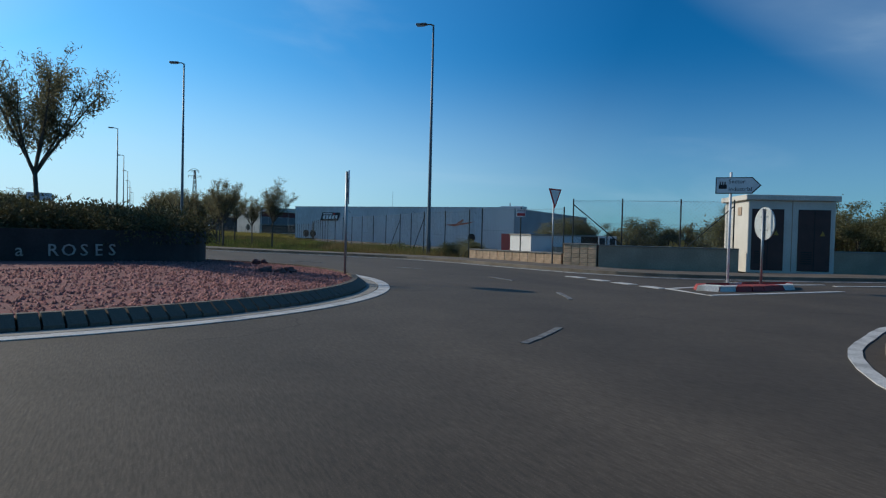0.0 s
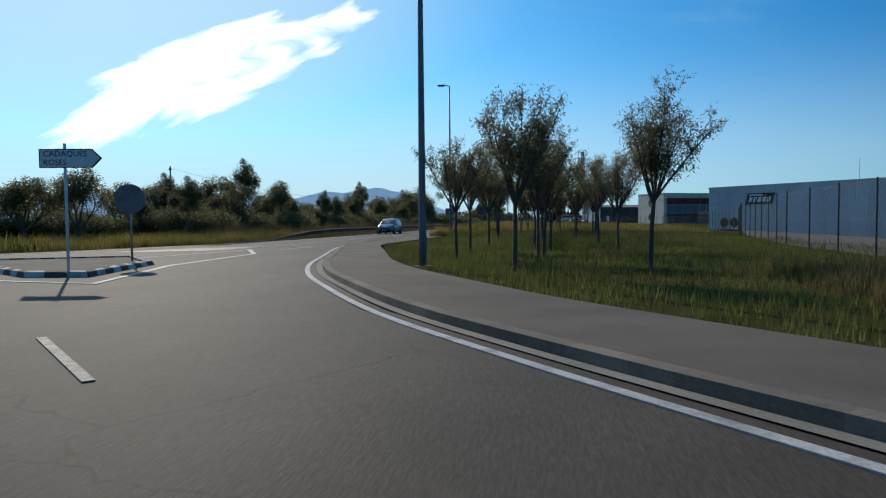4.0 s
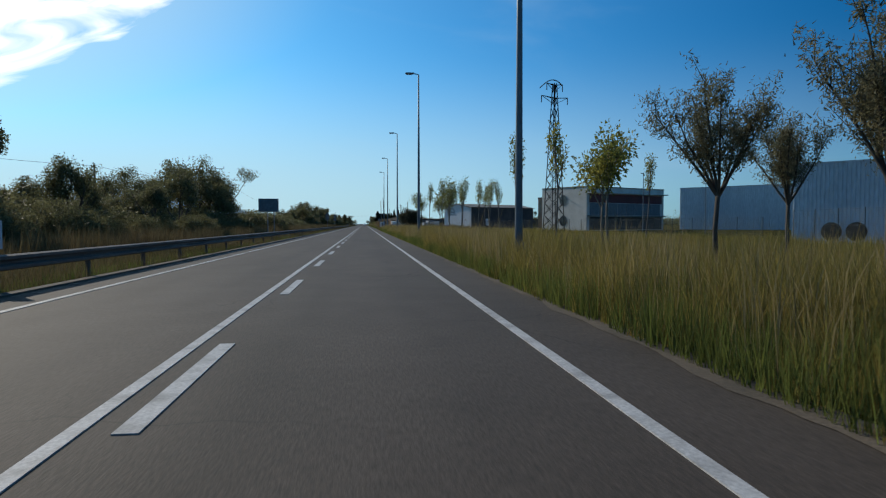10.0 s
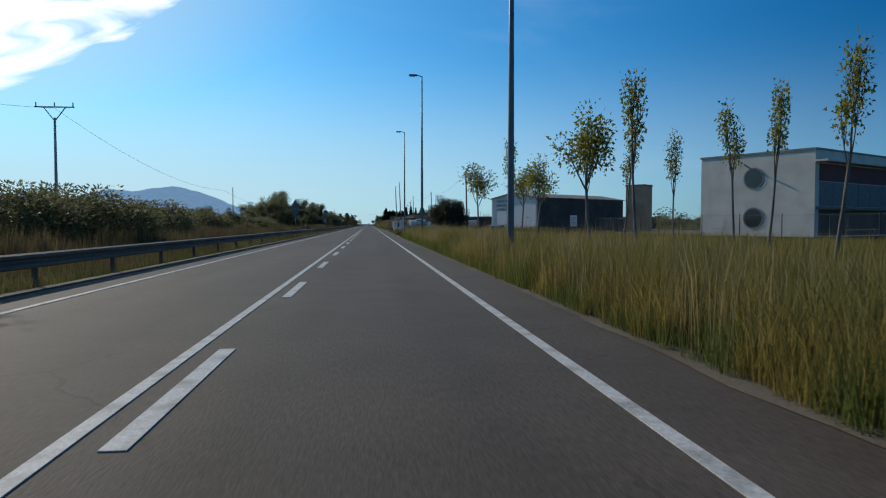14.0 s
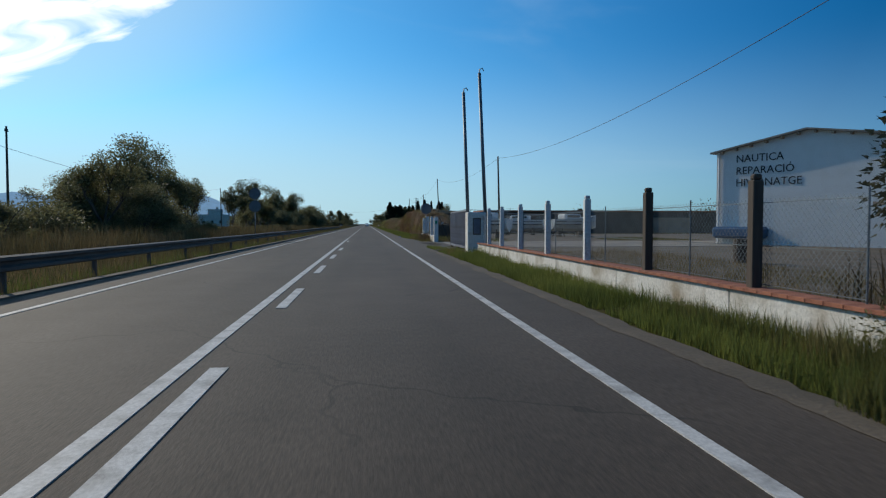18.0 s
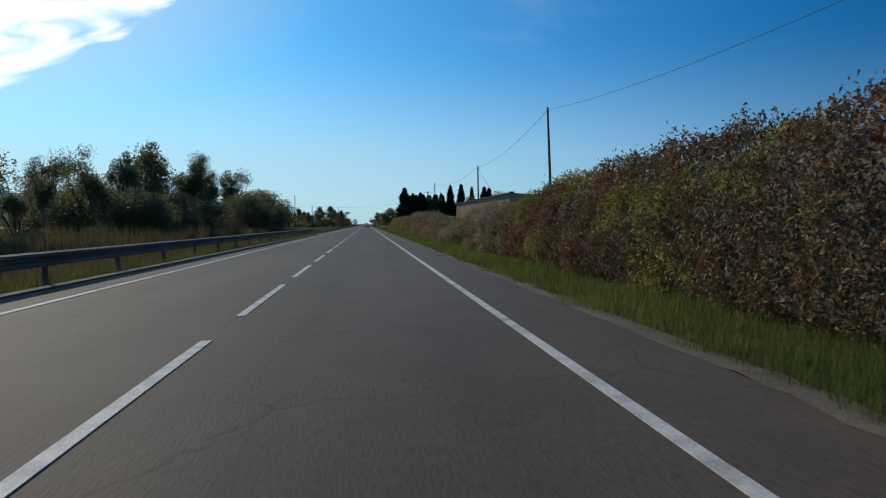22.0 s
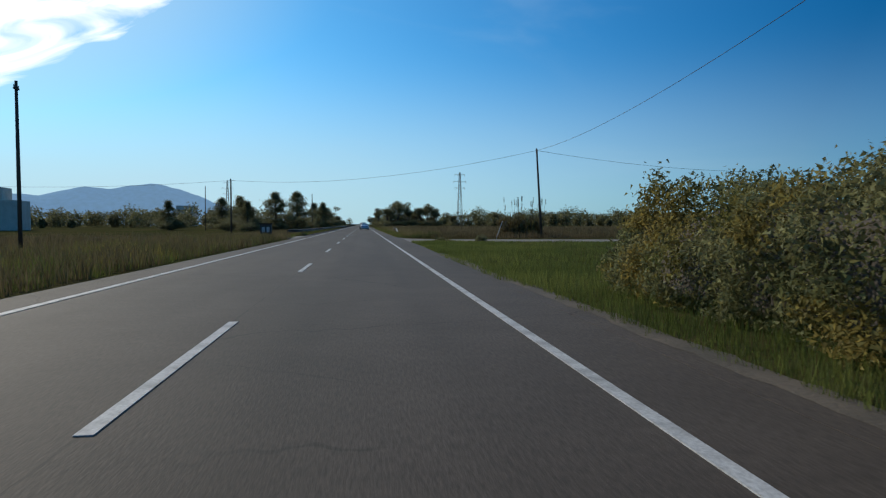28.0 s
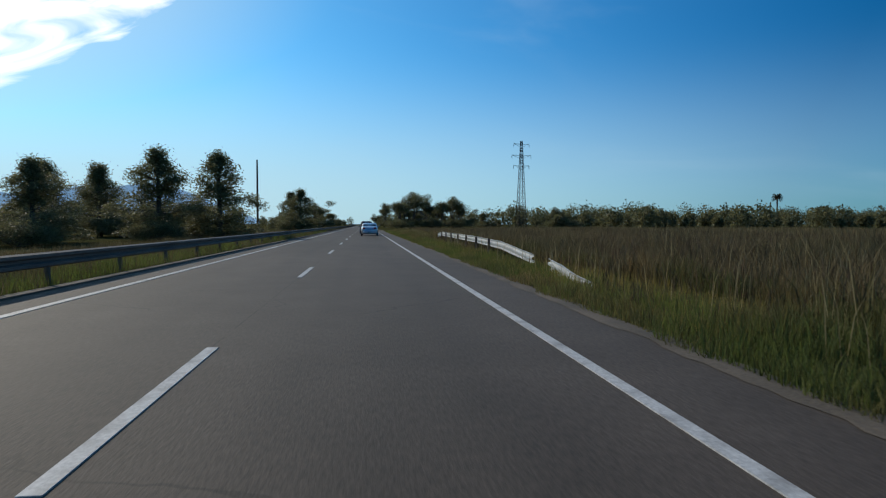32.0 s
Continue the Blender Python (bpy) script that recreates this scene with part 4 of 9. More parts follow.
def street_lamp(height):
    lamp = thing("street_lamp", pose(0, 0, 0), "tall grey tapered street lamp with a flat head", "street lamp", "street lamps")
    part("pole", rod([(0, 0, 0), (0, 0, 1.2), (0, 0, height * 0.5), (0, 0, height)], [0.11, 0.105, 0.08, 0.05], 12), M_LAMP_GREY, lamp, smooth=True)
    part("base_plate", boxes((-0.2, -0.2, 0, 0.2, 0.2, 0.03), bevel=0.006), M_LAMP_GREY, lamp)
    part("arm", rod([(0, 0, height - 0.03), (-0.15, 0, height + 0.04), (-0.55, 0, height + 0.07)], [0.045, 0.04, 0.035], 8), M_LAMP_GREY, lamp)
    bm = bmesh.new()
    box(bm, -1.0, -0.15, height + 0.02, -0.35, 0.15, height + 0.13, 0.04)
    head = part("lamp_head", bm, M_LAMP_GREY, lamp)
    part("lens", boxes((-0.95, -0.12, height - 0.01, -0.5, 0.12, height + 0.018), bevel=0.006), M_GLASS_LENS, head, "clear flat lens")
    part("service_door", boxes((0.1, -0.05, 0.5, 0.135, 0.05, 0.85), bevel=0.005), M_LAMP_GREY, lamp)
    return lamp


LAMP_H = 12.6
lamp0 = street_lamp(LAMP_H)
lamp0.matrix_basis = pose(5.85, 23.6, -0.05)
for x, y, turn in ((22.65, -28.6, -40), (10.95, -12.5, -25), (5.85, 55.5, 0), (5.9, 88.0, 0), (5.9, 120.3, 0), (5.8, 151.5, 0), (6.1, 182.0, 0)):
    copy_thing(lamp0, pose(x, y, 0.0 if y < 0 else -0.05, 0, 0, turn))

# ---------------------------------------------------------------- road signs


def post(parent, height, x=0.0, mat=None, r=0.035, name="post"):
    return part(name, rod([(x, 0, 0), (x, 0, height)], r, 10), mat or M_STEEL, parent, smooth=True)


def disc_sign(at, z, r, face, back, label, name="round_sign", rim=None):
    s = thing(name, at, label, "road sign")
    post(s, z + r * 0.9)
    d = part("sign_plate", plate(ring_outline(r, 40, 0, z), -0.07, -0.05), face, s)
    part("plate_back", plate(ring_outline(r, 40, 0, z), -0.048, -0.04), back, s)
    if rim:
        bm = bmesh.new()
        o, i = ring_outline(r, 40, 0, z), ring_outline(r * 0.9, 40, 0, z)
        a, b = [bm.verts.new((x, -0.074, zz)) for x, zz in o], [bm.verts.new((x, -0.074, zz)) for x, zz in i]
        for k in range(40):
            bm.faces.new((a[k], a[(k + 1) % 40], b[(k + 1) % 40], b[k]))
        part("rim", bm, rim, d)
    for zz in (z - r * 0.4, z + r * 0.4):
        part("bracket", boxes((-0.16, -0.042, zz - 0.02, 0.16, -0.03, zz + 0.02)), M_STEEL, s)
    return s


# blue roundabout sign on the island, with three curved arrows
blue = disc_sign(pose(13.25, -44.55, 0.1, 0, 0, 73), 2.35, 0.45, M_SIGN_BLUE, M_SIGN_BACK, "round blue roundabout sign with white arrows on a grey post")
for k in range(3):
    bm = bmesh.new()
    a0 = radians(95 + 120 * k)
    pts = [(0.27 * math.cos(a0 - radians(q)), 2.35 + 0.27 * math.sin(a0 - radians(q))) for q in range(0, 81, 10)]
    for (x0, z0), (x1, z1) in zip(pts, pts[1:]):
        m0, m1 = Vector((x0, 0, z0 - 2.35)).normalized() * 0.035, Vector((x1, 0, z1 - 2.35)).normalized() * 0.035
        bm.faces.new([bm.verts.new(q) for q in ((x0 - m0.x, -0.076, z0 - m0.z), (x0 + m0.x, -0.076, z0 + m0.z), (x1 + m1.x, -0.076, z1 + m1.z), (x1 - m1.x, -0.076, z1 - m1.z))])
    e = Vector((pts[-1][0], 0, pts[-1][1] - 2.35))
    d, o = Vector((e.z, 0, -e.x)).normalized() * 0.13, e.normalized() * 0.085
    bm.faces.new([bm.verts.new(Vector((0, -0.076, 2.35)) + q) for q in (e - o, e + o, e + d)])
    part("arrow", bm, M_SIGN_WHITE, blue)

# give-way triangle
tri = thing("give_way_sign", pose(24.65, -37.52, 0.05, 0, 0, 18), "red and white give-way triangle on a grey post", "road sign")
post(tri, 3.0)
T = [(-0.45, 3.3), (0.0, 2.45), (0.45, 3.3)]
part("sign_plate", plate(T, -0.07, -0.05), M_RED, tri, "red border")
part("sign_face", plate([(-0.33, 3.235), (0.0, 2.61), (0.33, 3.235)], -0.078, -0.071), M_SIGN_WHITE, tri)


def arrow_board(at, z, w, h, lines, label, mat_text, icon=False, size=0.19):
    """A white direction board with a pointed right end, on one post."""
    s = thing("direction_sign", at, label, "road sign")
    post(s, z + h / 2 + 0.14, -0.18, M_SIGN_WHITE)
    out = [(-w / 2, z - h / 2), (w / 2 - h * 0.5, z - h / 2), (w / 2, z), (w / 2 - h * 0.5, z + h / 2), (-w / 2, z + h / 2)]
    b = part("board", plate(out, -0.1, -0.06), M_BLACK, s, "black edge of the board")
    k = 0.025
    inn = [(-w / 2 + k, z - h / 2 + k), (w / 2 - h * 0.5 - k * 0.5, z - h / 2 + k), (w / 2 - k * 1.5, z), (w / 2 - h * 0.5 - k * 0.5, z + h / 2 - k), (-w / 2 + k, z + h / 2 - k)]
    part("board_face", plate(inn, -0.106, -0.101), M_SIGN_WHITE, s)
    for i, text in enumerate(lines):
        zz = z + h * (0.23 if i == 0 else -0.23) if len(lines) > 1 else z
        writing(text, size, mat_text, s, Matrix.Translation((-w / 2 + (0.32 if icon else 0.1), -0.108, zz)) @ UPRIGHT, "lettering", 0.002, "LEFT")
    if icon:
        part("icon", boxes((-w / 2 + 0.08, -0.109, z - 0.09, -w / 2 + 0.28, -0.107, z + 0.02), (-w / 2 + 0.1, -0.109, z + 0.02, -w / 2 + 0.13, -0.107, z + 0.1), (-w / 2 + 0.16, -0.109, z + 0.02, -w / 2 + 0.19, -0.107, z + 0.1), (-w / 2 + 0.22, -0.109, z + 0.02, -w / 2 + 0.25, -0.107, z + 0.1)), M_BLACK, s)
    return s


arrow_board(pose(22.85, -48.7, 0.14, 0, 0, -48), 2.62, 1.12, 0.44, ("Sector", "Industrial"), "white arrow board reading Sector Industrial on a white post", M_BLACK, True, 0.155)
arrow_board(pose(3.0, -16.3, 0.14, 0, 0, 12), 2.75, 1.5, 0.46, ("CADAQUES", "ROSES"), "pale arrow board naming two towns on a white post", M_BLACK, False, 0.2)
disc_sign(pose(23.42, -49.05, 0.14, 0, 0, 72), 1.62, 0.44, M_SIGN_PALE, M_SIGN_PALE, "pale back of a round sign on a steel post")
disc_sign(pose(1.9, -12.6, 0.14, 0, 0, 18), 1.9, 0.45, M_SIGN_BACK, M_SIGN_BACK, "grey back of a round sign on a steel post")


def splitter(outline, label, flip):
    """A small raised island with a red and white kerb, its paving and the painted V before it."""
    s = thing("splitter_island", pose(0, 0, 0), label, "traffic island", kind="structure")
    bm = bmesh.new()
    prism(bm, outline, -0.05, 0.1)
    bmesh.ops.recalc_face_normals(bm, faces=bm.faces)
    part("paving", bm, M_KERB_RED if flip else M_PAVING, s)
    n = len(outline)
    count = 0
    cx, cy = sum(p[0] for p in outline) / n, sum(p[1] for p in outline) / n
    for i in range(n):
        a, b = Vector(outline[i]), Vector(outline[(i + 1) % n])
        m = max(1, round((b - a).length / 0.5))
        for k in range(m):
            p, q = a + (b - a) * (k / m), a + (b - a) * ((k + 0.94) / m)
            c = Vector((cx, cy))
            pi, qi = p + (c - p).normalized() * 0.26, q + (c - q).normalized() * 0.26
            po, qo = p - (c - p).normalized() * 0.08, q - (c - q).normalized() * 0.08
            bm = bmesh.new()
            vs = [bm.verts.new(w) for w in ((po.x, po.y, -0.02), (qo.x, qo.y, -0.02), (qi.x, qi.y, -0.02), (pi.x, pi.y, -0.02), (p.x, p.y, 0.13), (q.x, q.y, 0.13), (qi.x, qi.y, 0.15), (pi.x, pi.y, 0.15))]
            for fc in ((0, 3, 2, 1), (4, 5, 6, 7), (0, 1, 5, 4), (1, 2, 6, 5), (2, 3, 7, 6), (3, 0, 4, 7)):
                bm.faces.new([vs[w] for w in fc])
            bmesh.ops.recalc_face_normals(bm, faces=bm.faces)
            if flip:
                part("kerbstone", bm, M_KERB_RED if count % 6 > 1 else M_WHITE_OLD, s)
            else:
                part("kerbstone", bm, M_WHITE_OLD if count % 2 else M_PAVING, s)
            count += 1
    return s


splitter([(21.2, -49.0), (21.5, -49.45), (22.5, -49.55), (24.3, -49.35), (25.2, -48.65), (23.5, -48.35), (21.6, -48.55)], "small traffic island with a red and white kerb", True)
splitter([(-1.2, -14.8), (1.9, -16.7), (3.5, -16.5), (2.3, -12.2), (-0.4, -9.4), (-4.6, -11.8)], "paved traffic island with a striped concrete kerb", False)
bm = bmesh.new()
strip(bm, [(27.2, -48.2), (23.8, -47.8), (20.7, -48.5), (20.3, -50.2), (25.2, -50.1)], 0.1, 0.002)
strip(bm, [(27, -48.7), (60, -56.2)], 0.09, 0.002)
strip(bm, [(-6.5, -14.0), (0.5, -17.4), (4.9, -18.1), (3.1, -12.5), (2.4, -5.5), (0.2, -1.5)], 0.1, 0.002)
strip(bm, [(-6.5, -12.4), (-0.6, -8.2), (0.4, -2.0)], 0.1, 0.002)
tagged(part("island_outline", bm, M_PAINT), "white painted outlines round the traffic islands", "road marking", kind="structure")

# end-of-restrictions sign
ers = disc_sign(pose(7.5, 32.8, -0.05, 0, 0, 18), 2.55, 0.57, M_SIGN_BACK, M_SIGN_BACK, "grey round end-of-restriction sign with black diagonal bars", rim=M_BLACK)
for k in range(4):
    o = (k - 1.5) * 0.085
    bm = bmesh.new()
    for a, b in ((-0.37, 0.37),):
        d = Vector((0.71, 0.71))
        nrm = Vector((-0.71, 0.71))
        l = math.sqrt(max(0.01, 0.43 ** 2 - o ** 2))
        c = nrm * o
        qs = [c - d * l - nrm * 0.018, c + d * l - nrm * 0.018, c + d * l + nrm * 0.018, c - d * l + nrm * 0.018]
        bm.faces.new([bm.verts.new((q.x, -0.076, q.y + 2.55)) for q in qs])
    part("bar", bm, M_BLACK, ers)
# the back of a sign in the boat yard's verge, and a pair across the road
disc_sign(pose(6.15, 228.41, -0.05), 2.50, 0.41, M_SIGN_BACK, M_SIGN_BACK, "grey back of a round sign beside a white wall")
pair = disc_sign(pose(-6.6, 228.5, -0.05), 2.65, 0.43, M_SIGN_BACK, M_SIGN_BACK, "two grey round sign backs one above the other", "double_round_sign")
part("upper_plate", plate(ring_outline(0.43, 40, 0, 3.58), -0.07, -0.04), M_SIGN_BACK, pair)
part("post_top", rod([(0, 0, 3.0), (0, 0, 3.9)], 0.035, 10), M_STEEL, pair)
dt = thing("double_triangle_sign", pose(-5.2, 164.4, -0.05, 0, 0, 4), "two dark triangular sign backs, one pointing up and one down", "road sign")
post(dt, 3.5)
part("upper_plate", plate([(-0.45, 2.78), (0.45, 2.78), (0, 3.68)], -0.06, -0.04), M_SIGN_BACK, dt)
part("lower_plate", plate([(0, 1.82), (0.45, 2.7), (-0.45, 2.7)], -0.06, -0.04), M_SIGN_BACK, dt)
bb = thing("panel_sign", pose(-8.8, 114, -0.05, 0, 0, 4), "grey back of a rectangular road panel on two posts", "road sign")
for x in (-0.25, 0.45):
    part("post", rod([(x, 0, 0), (x, 0, 4.1)], 0.045, 8), M_STEEL, bb)
part("panel", boxes((-1.25, -0.09, 2.7, 0.95, -0.05, 4.2), bevel=0.01), M_SIGN_BACK, bb)
for z in (2.95, 3.45, 3.95):
    part("batten", boxes((-1.2, -0.05, z, 0.9, -0.02, z + 0.06)), M_STEEL, bb)
ms = thing("kilometre_post", pose(-5.3, 52, -0.05), "small pale kilometre post with bars for its figures", "road marker")
part("post", boxes((-0.03, -0.03, 0, 0.03, 0.03, 0.9)), M_STEEL, ms)
part("plate", boxes((-0.2, -0.05, 0.85, 0.2, -0.03, 1.4), bevel=0.01), M_SIGN_WHITE, ms)
part("bar", boxes((-0.1, -0.056, 1.2, 0.1, -0.052, 1.3), (-0.06, -0.056, 0.95, 0.06, -0.052, 1.12)), M_BLACK, ms)

# ---------------------------------------------------------------- guard rails


def rail_section(profile_z=0.55):
    """The W-shaped beam as an outline of depth and height."""
    return [(0.0, 0.0), (0.08, 0.03), (0.08, 0.09), (0.0, 0.13), (0.0, 0.18), (0.08, 0.22), (0.08, 0.28), (0.0, 0.31)]


def guard_rail(line, label, mat, z0=0.4, post_step=4.0, heights=None):
    """A steel beam along a polyline of (x, y), with posts; heights give the beam's lift at each point."""
    g = thing("guard_rail", pose(0, 0, 0), label, "guard rail", "guard rails")
    bm = bmesh.new()
    prof = rail_section()
    rows_v = []
    pts = [Vector(p) for p in line]
    for i, p in enumerate(pts):
        t = (pts[min(i + 1, len(pts) - 1)] - pts[max(i - 1, 0)]).normalized()
        nrm = Vector((t.y, -t.x))
        zz = z0 if heights is None else heights[i]
        rows_v.append([bm.verts.new((p.x + nrm.x * d, p.y + nrm.y * d, zz + h)) for d, h in prof])
    for a, b in zip(rows_v, rows_v[1:]):
        for k in range(len(prof) - 1):
            bm.faces.new((a[k], b[k], b[k + 1], a[k + 1]))
    beam = part("beam", bm, mat, g)
    sol = beam.modifiers.new("thickness", "SOLIDIFY")
    sol.thickness = 0.006
    post_me = mesh_of("post", boxes((-0.05, -0.03, -0.4, 0.05, 0.03, 0.66), bevel=0.005), M_RAIL)
    run = 0.0
    for i in range(len(pts) - 1):
        seg = pts[i + 1] - pts[i]
        while run < seg.length:
            q = pts[i] + seg.normalized() * run
            if heights is None or heights[i] > 0.25:
                ob = new("post", post_me)
                ob.parent = g
                ob.matrix_basis = pose(q.x - 0.06, q.y, 0)
            run += post_step
        run -= seg.length
    return g


guard_rail([(-6.7, 15.6), (-6.25, 18.2), (-5.65, 21.5), (-5.15, 26), (-4.95, 34), (-4.9, 60), (-4.9, 200), (-4.9, 338), (-5.1, 341)], "long weathered steel guard rail beside the oncoming lane", M_RAIL,
           heights=[-0.27, -0.02, 0.27, 0.4, 0.4, 0.4, 0.4, 0.4, 0.38])
guard_rail([(-6.4, 445.5), (-5.4, 447), (-4.9, 452), (-4.9, 620), (-4.9, 900)], "weathered steel guard rail past the lay-by", M_RAIL)
guard_rail([(6.25, 464.0), (6.3, 465.4), (6.5, 467.0), (6.7, 468.8)], "bent pale length of guard rail lying in the grass", M_RAIL_PALE, heights=[-0.24, -0.16, -0.06, 0.0])
guard_rail([(6.7, 470.6), (6.85, 476), (7.1, 484), (7.4, 495), (7.7, 503), (7.6, 505.5)], "pale guard rail leaning in the grass verge", M_RAIL_PALE, heights=[0.05, 0.3, 0.36, 0.36, 0.34, 0.2])

# ---------------------------------------------------------------- factory by the roundabout
U, V = Vector((0.625, -0.781, 0)), Vector((0.781, 0.625, 0))


def frame_at(x, y, u=U, v=V, z=0.0):
    """A local frame: x along the facade, y into the building."""
    return Matrix(((u.x, v.x, 0, x), (u.y, v.y, 0, y), (0, 0, 1, z), (0, 0, 0, 1)))


def corrugated(width, height, pitch=0.35, depth=0.045, z0=0.0):
    """A trapezoid-ribbed sheet standing in the plane y=0, ribs towards -y."""
    bm = bmesh.new()
    xs, ys = [], []
    n = int(width / pitch)
    for i in range(n):
        x = i * width / n
        p = width / n
        xs += [x, x + p * 0.42, x + p * 0.5, x + p * 0.92]
        ys += [0, 0, -depth, -depth]
    xs.append(width)
    ys.append(0)
    a = [bm.verts.new((x, y, z0)) for x, y in zip(xs, ys)]
    b = [bm.verts.new((x, y, height)) for x, y in zip(xs, ys)]
    for i in range(len(xs) - 1):
        bm.faces.new((a[i], a[i + 1], b[i + 1], b[i]))
    return bm


hall = thing("factory_hall", frame_at(42.3, 96.3), "long silver corrugated factory hall with a flat roof", "factory")
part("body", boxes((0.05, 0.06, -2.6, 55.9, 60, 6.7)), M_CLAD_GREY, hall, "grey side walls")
part("front_cladding", corrugated(52.6, 6.9, z0=-2.4), M_CLAD, hall, "silver ribbed front cladding")
part("corner_panel", boxes((52.6, -0.05, -2.4, 55.95, 0.05, 6.9)), M_CLAD, hall, "smooth pale corner panel")
part("parapet", boxes((-0.1, -0.1, 6.88, 56.05, 0.25, 7.02), (55.8, 0.25, 6.68, 56.05, 60.1, 6.85), (-0.1, 0.25, 6.68, 0.15, 60.1, 6.85)), M_CLAD, hall)
part("plinth", boxes((0, -0.08, -2.4, 52.6, -0.05, -1.6)), M_CONCRETE, hall)
part("red_door", boxes((53.3, -0.1, -2.0, 55.4, -0.055, 1.6), bevel=0.01), M_RED, hall, "red metal door")
sgn = part("sign_board", plate([(7.6, 3.7), (12.6, 3.7), (13.2, 5.6), (8.2, 5.6)], -0.22, -0.08), M_BLACK, hall, "dark slanted company sign with a plain pale logo")
# the logo as plain slanted bars
for i in range(5):
    x = 8.3 + i * 0.86
    part("logo_bar", plate([(x, 4.1), (x + 0.6, 4.1), (x + 0.85, 4.95), (x + 0.25, 4.95)], -0.25, -0.225), M_SIGN_WHITE, sgn)
part("logo_stripe", plate([(8.4, 5.15), (11.0, 5.15), (11.1, 5.4), (8.5, 5.4)], -0.25, -0.225), M_SIGN_WHITE, sgn)
part("logo_dot", plate([(11.3, 5.05), (11.75, 5.05), (11.9, 5.45), (11.45, 5.45)], -0.25, -0.225), M_RED, sgn)
bm = bmesh.new()
for w in ([(40.2, 3.2), (43.0, 3.45), (46.6, 3.9), (47.4, 4.0), (45.6, 3.45), (43.8, 3.15), (42.6, 2.9)], [(43.0, 3.5), (44.4, 4.4), (44.8, 4.3), (44.2, 3.6)]):
    for q in (0,):
        b2 = plate(w, -0.1, -0.06)
        me = bpy.data.meshes.new("tmp")
        b2.to_mesh(me)
        b2.free()
        bm.from_mesh(me)
part("emblem", bm, material("emblem_orange", (0.5, 0.13, 0.06), (0.35, 0.1, 0.06), scale=1, rough=0.6, bump=0), hall, "plain orange emblem on the cladding")
for x in (3.4, 5.4, 46.6):
    part("round_window", plate(ring_outline(0.85, 28, x, 0.6), -0.12, -0.05), M_WINDOW, hall, "dark round window")
for x in (16.0, 33.0, 47.5):
    part("flood_light", rod([(x, 0, 5.6), (x, -0.9, 6.0), (x, -1.1, 5.9)], 0.05, 6), M_LAMP_GREY, hall)
for x, y, w, h in ((50.5, 6, 5.0, 0.8), (38, 20, 3.0, 0.6), (60, 30, 2.5, 0.6)):
    if x < 55:
        part("roof_unit", boxes((x, y, 6.7, x + w, y + 3, 6.7 + h), bevel=0.05), M_CLAD, hall)
part("vent_pipe", rod([(52, 8, 7.4), (52, 8, 8.3)], 0.12, 8), M_CLAD_GREY, hall)
part("aerial", rod([(20, 12, 6.7), (20, 12, 11.2)], 0.03, 6), M_LAMP_GREY, hall)

# low white annex; a solid dark block stands for its shelter's shaded inside
GATE_AT = frame_at(66.6, 29.5, Vector((0.995, -0.1, 0)), Vector((0.1, 0.995, 0)), -1.9)
annex = thing("gatehouse", GATE_AT, "low white flat-roofed outbuilding with a bay filled in dark", "outbuilding")
part("wall", boxes((0, 0, -0.3, 9.4, 8, 3.25)), M_WHITE, annex)
part("roof", boxes((-0.15, -0.15, 3.25, 15.3, 8.2, 3.5)), M_CONCRETE, annex)
part("open_bay", boxes((9.4, 1.2, -0.3, 15.0, 8, 3.25)), M_WINDOW, annex, "dark block for the shaded inside of an open bay")
part("pillar", boxes((14.7, 0, -0.3, 15.1, 0.4, 3.25)), M_WHITE, annex)
bm = boxes((3.6, -2.2, 0.0, 6.0, -0.9, 1.5), bevel=0.05)
tagged(part("waste_skip", bm, M_PLASTER_GREY, at=GATE_AT), "small grey waste skip beside a white wall", "skip")

# two-storey office with round windows
office = thing("office_building", frame_at(38.5, 170.4, Vector((0.47, -0.883, 0)), Vector((0.883, 0.47, 0))) @ Matrix.Scale(1.3, 4), "cream two-storey office with two round windows and strip glazing", "office")
OW, OD, OH = 9.4, 18.2, 6.5
bm = boxes((0, 0, 0, OW, OD, OH))
part("body", bm, M_RENDER, office)
part("coping", boxes((-0.08, -0.08, OH, OW + 0.08, OD + 0.08, OH + 0.14)), M_CONCRETE, office)
for z in (1.45, 4.6):
    w = part("round_window", plate(ring_outline(0.78, 32, 4.7, z), -0.03, 0.03), M_WINDOW, office, "dark round window")
    bm = bmesh.new()
    o, i = ring_outline(0.86, 32, 4.7, z), ring_outline(0.74, 32, 4.7, z)
    a, b = [bm.verts.new((x, -0.05, zz)) for x, zz in o], [bm.verts.new((x, -0.05, zz)) for x, zz in i]
    for k in range(32):
        bm.faces.new((a[k], a[(k + 1) % 32], b[(k + 1) % 32], b[k]))
    part("window_ring", bm, M_SIGN_BACK, w)
part("upper_strip", boxes((OW - 0.02, 0.6, 4.2, OW + 0.03, OD - 0.5, 5.5)), M_MAROON, office, "maroon spandrel band")
for k in range(8):
    part("blind", boxes((OW - 0.02, 0.65 + k * 2.08, 2.35, OW + 0.03, 2.65 + k * 2.08, 4.15)), M_SIGN_BACK, office, "grey window blind")
# flat panel; the recess's shade is put into its dark colour
part("lower_recess", boxes((OW - 0.02, 0.6, 0.1, OW + 0.02, OD - 0.5, 2.05)), M_DARKWALL, office, "flat dark panel for the shaded ground-floor recess")
part("awning", boxes((OW, 0.0, 5.6, OW + 0.9, OD, 5.75)), M_RENDER, office)
part("ledge", boxes((OW, 0.2, 2.1, OW + 0.5, OD, 2.3)), M_CONCRETE, office)
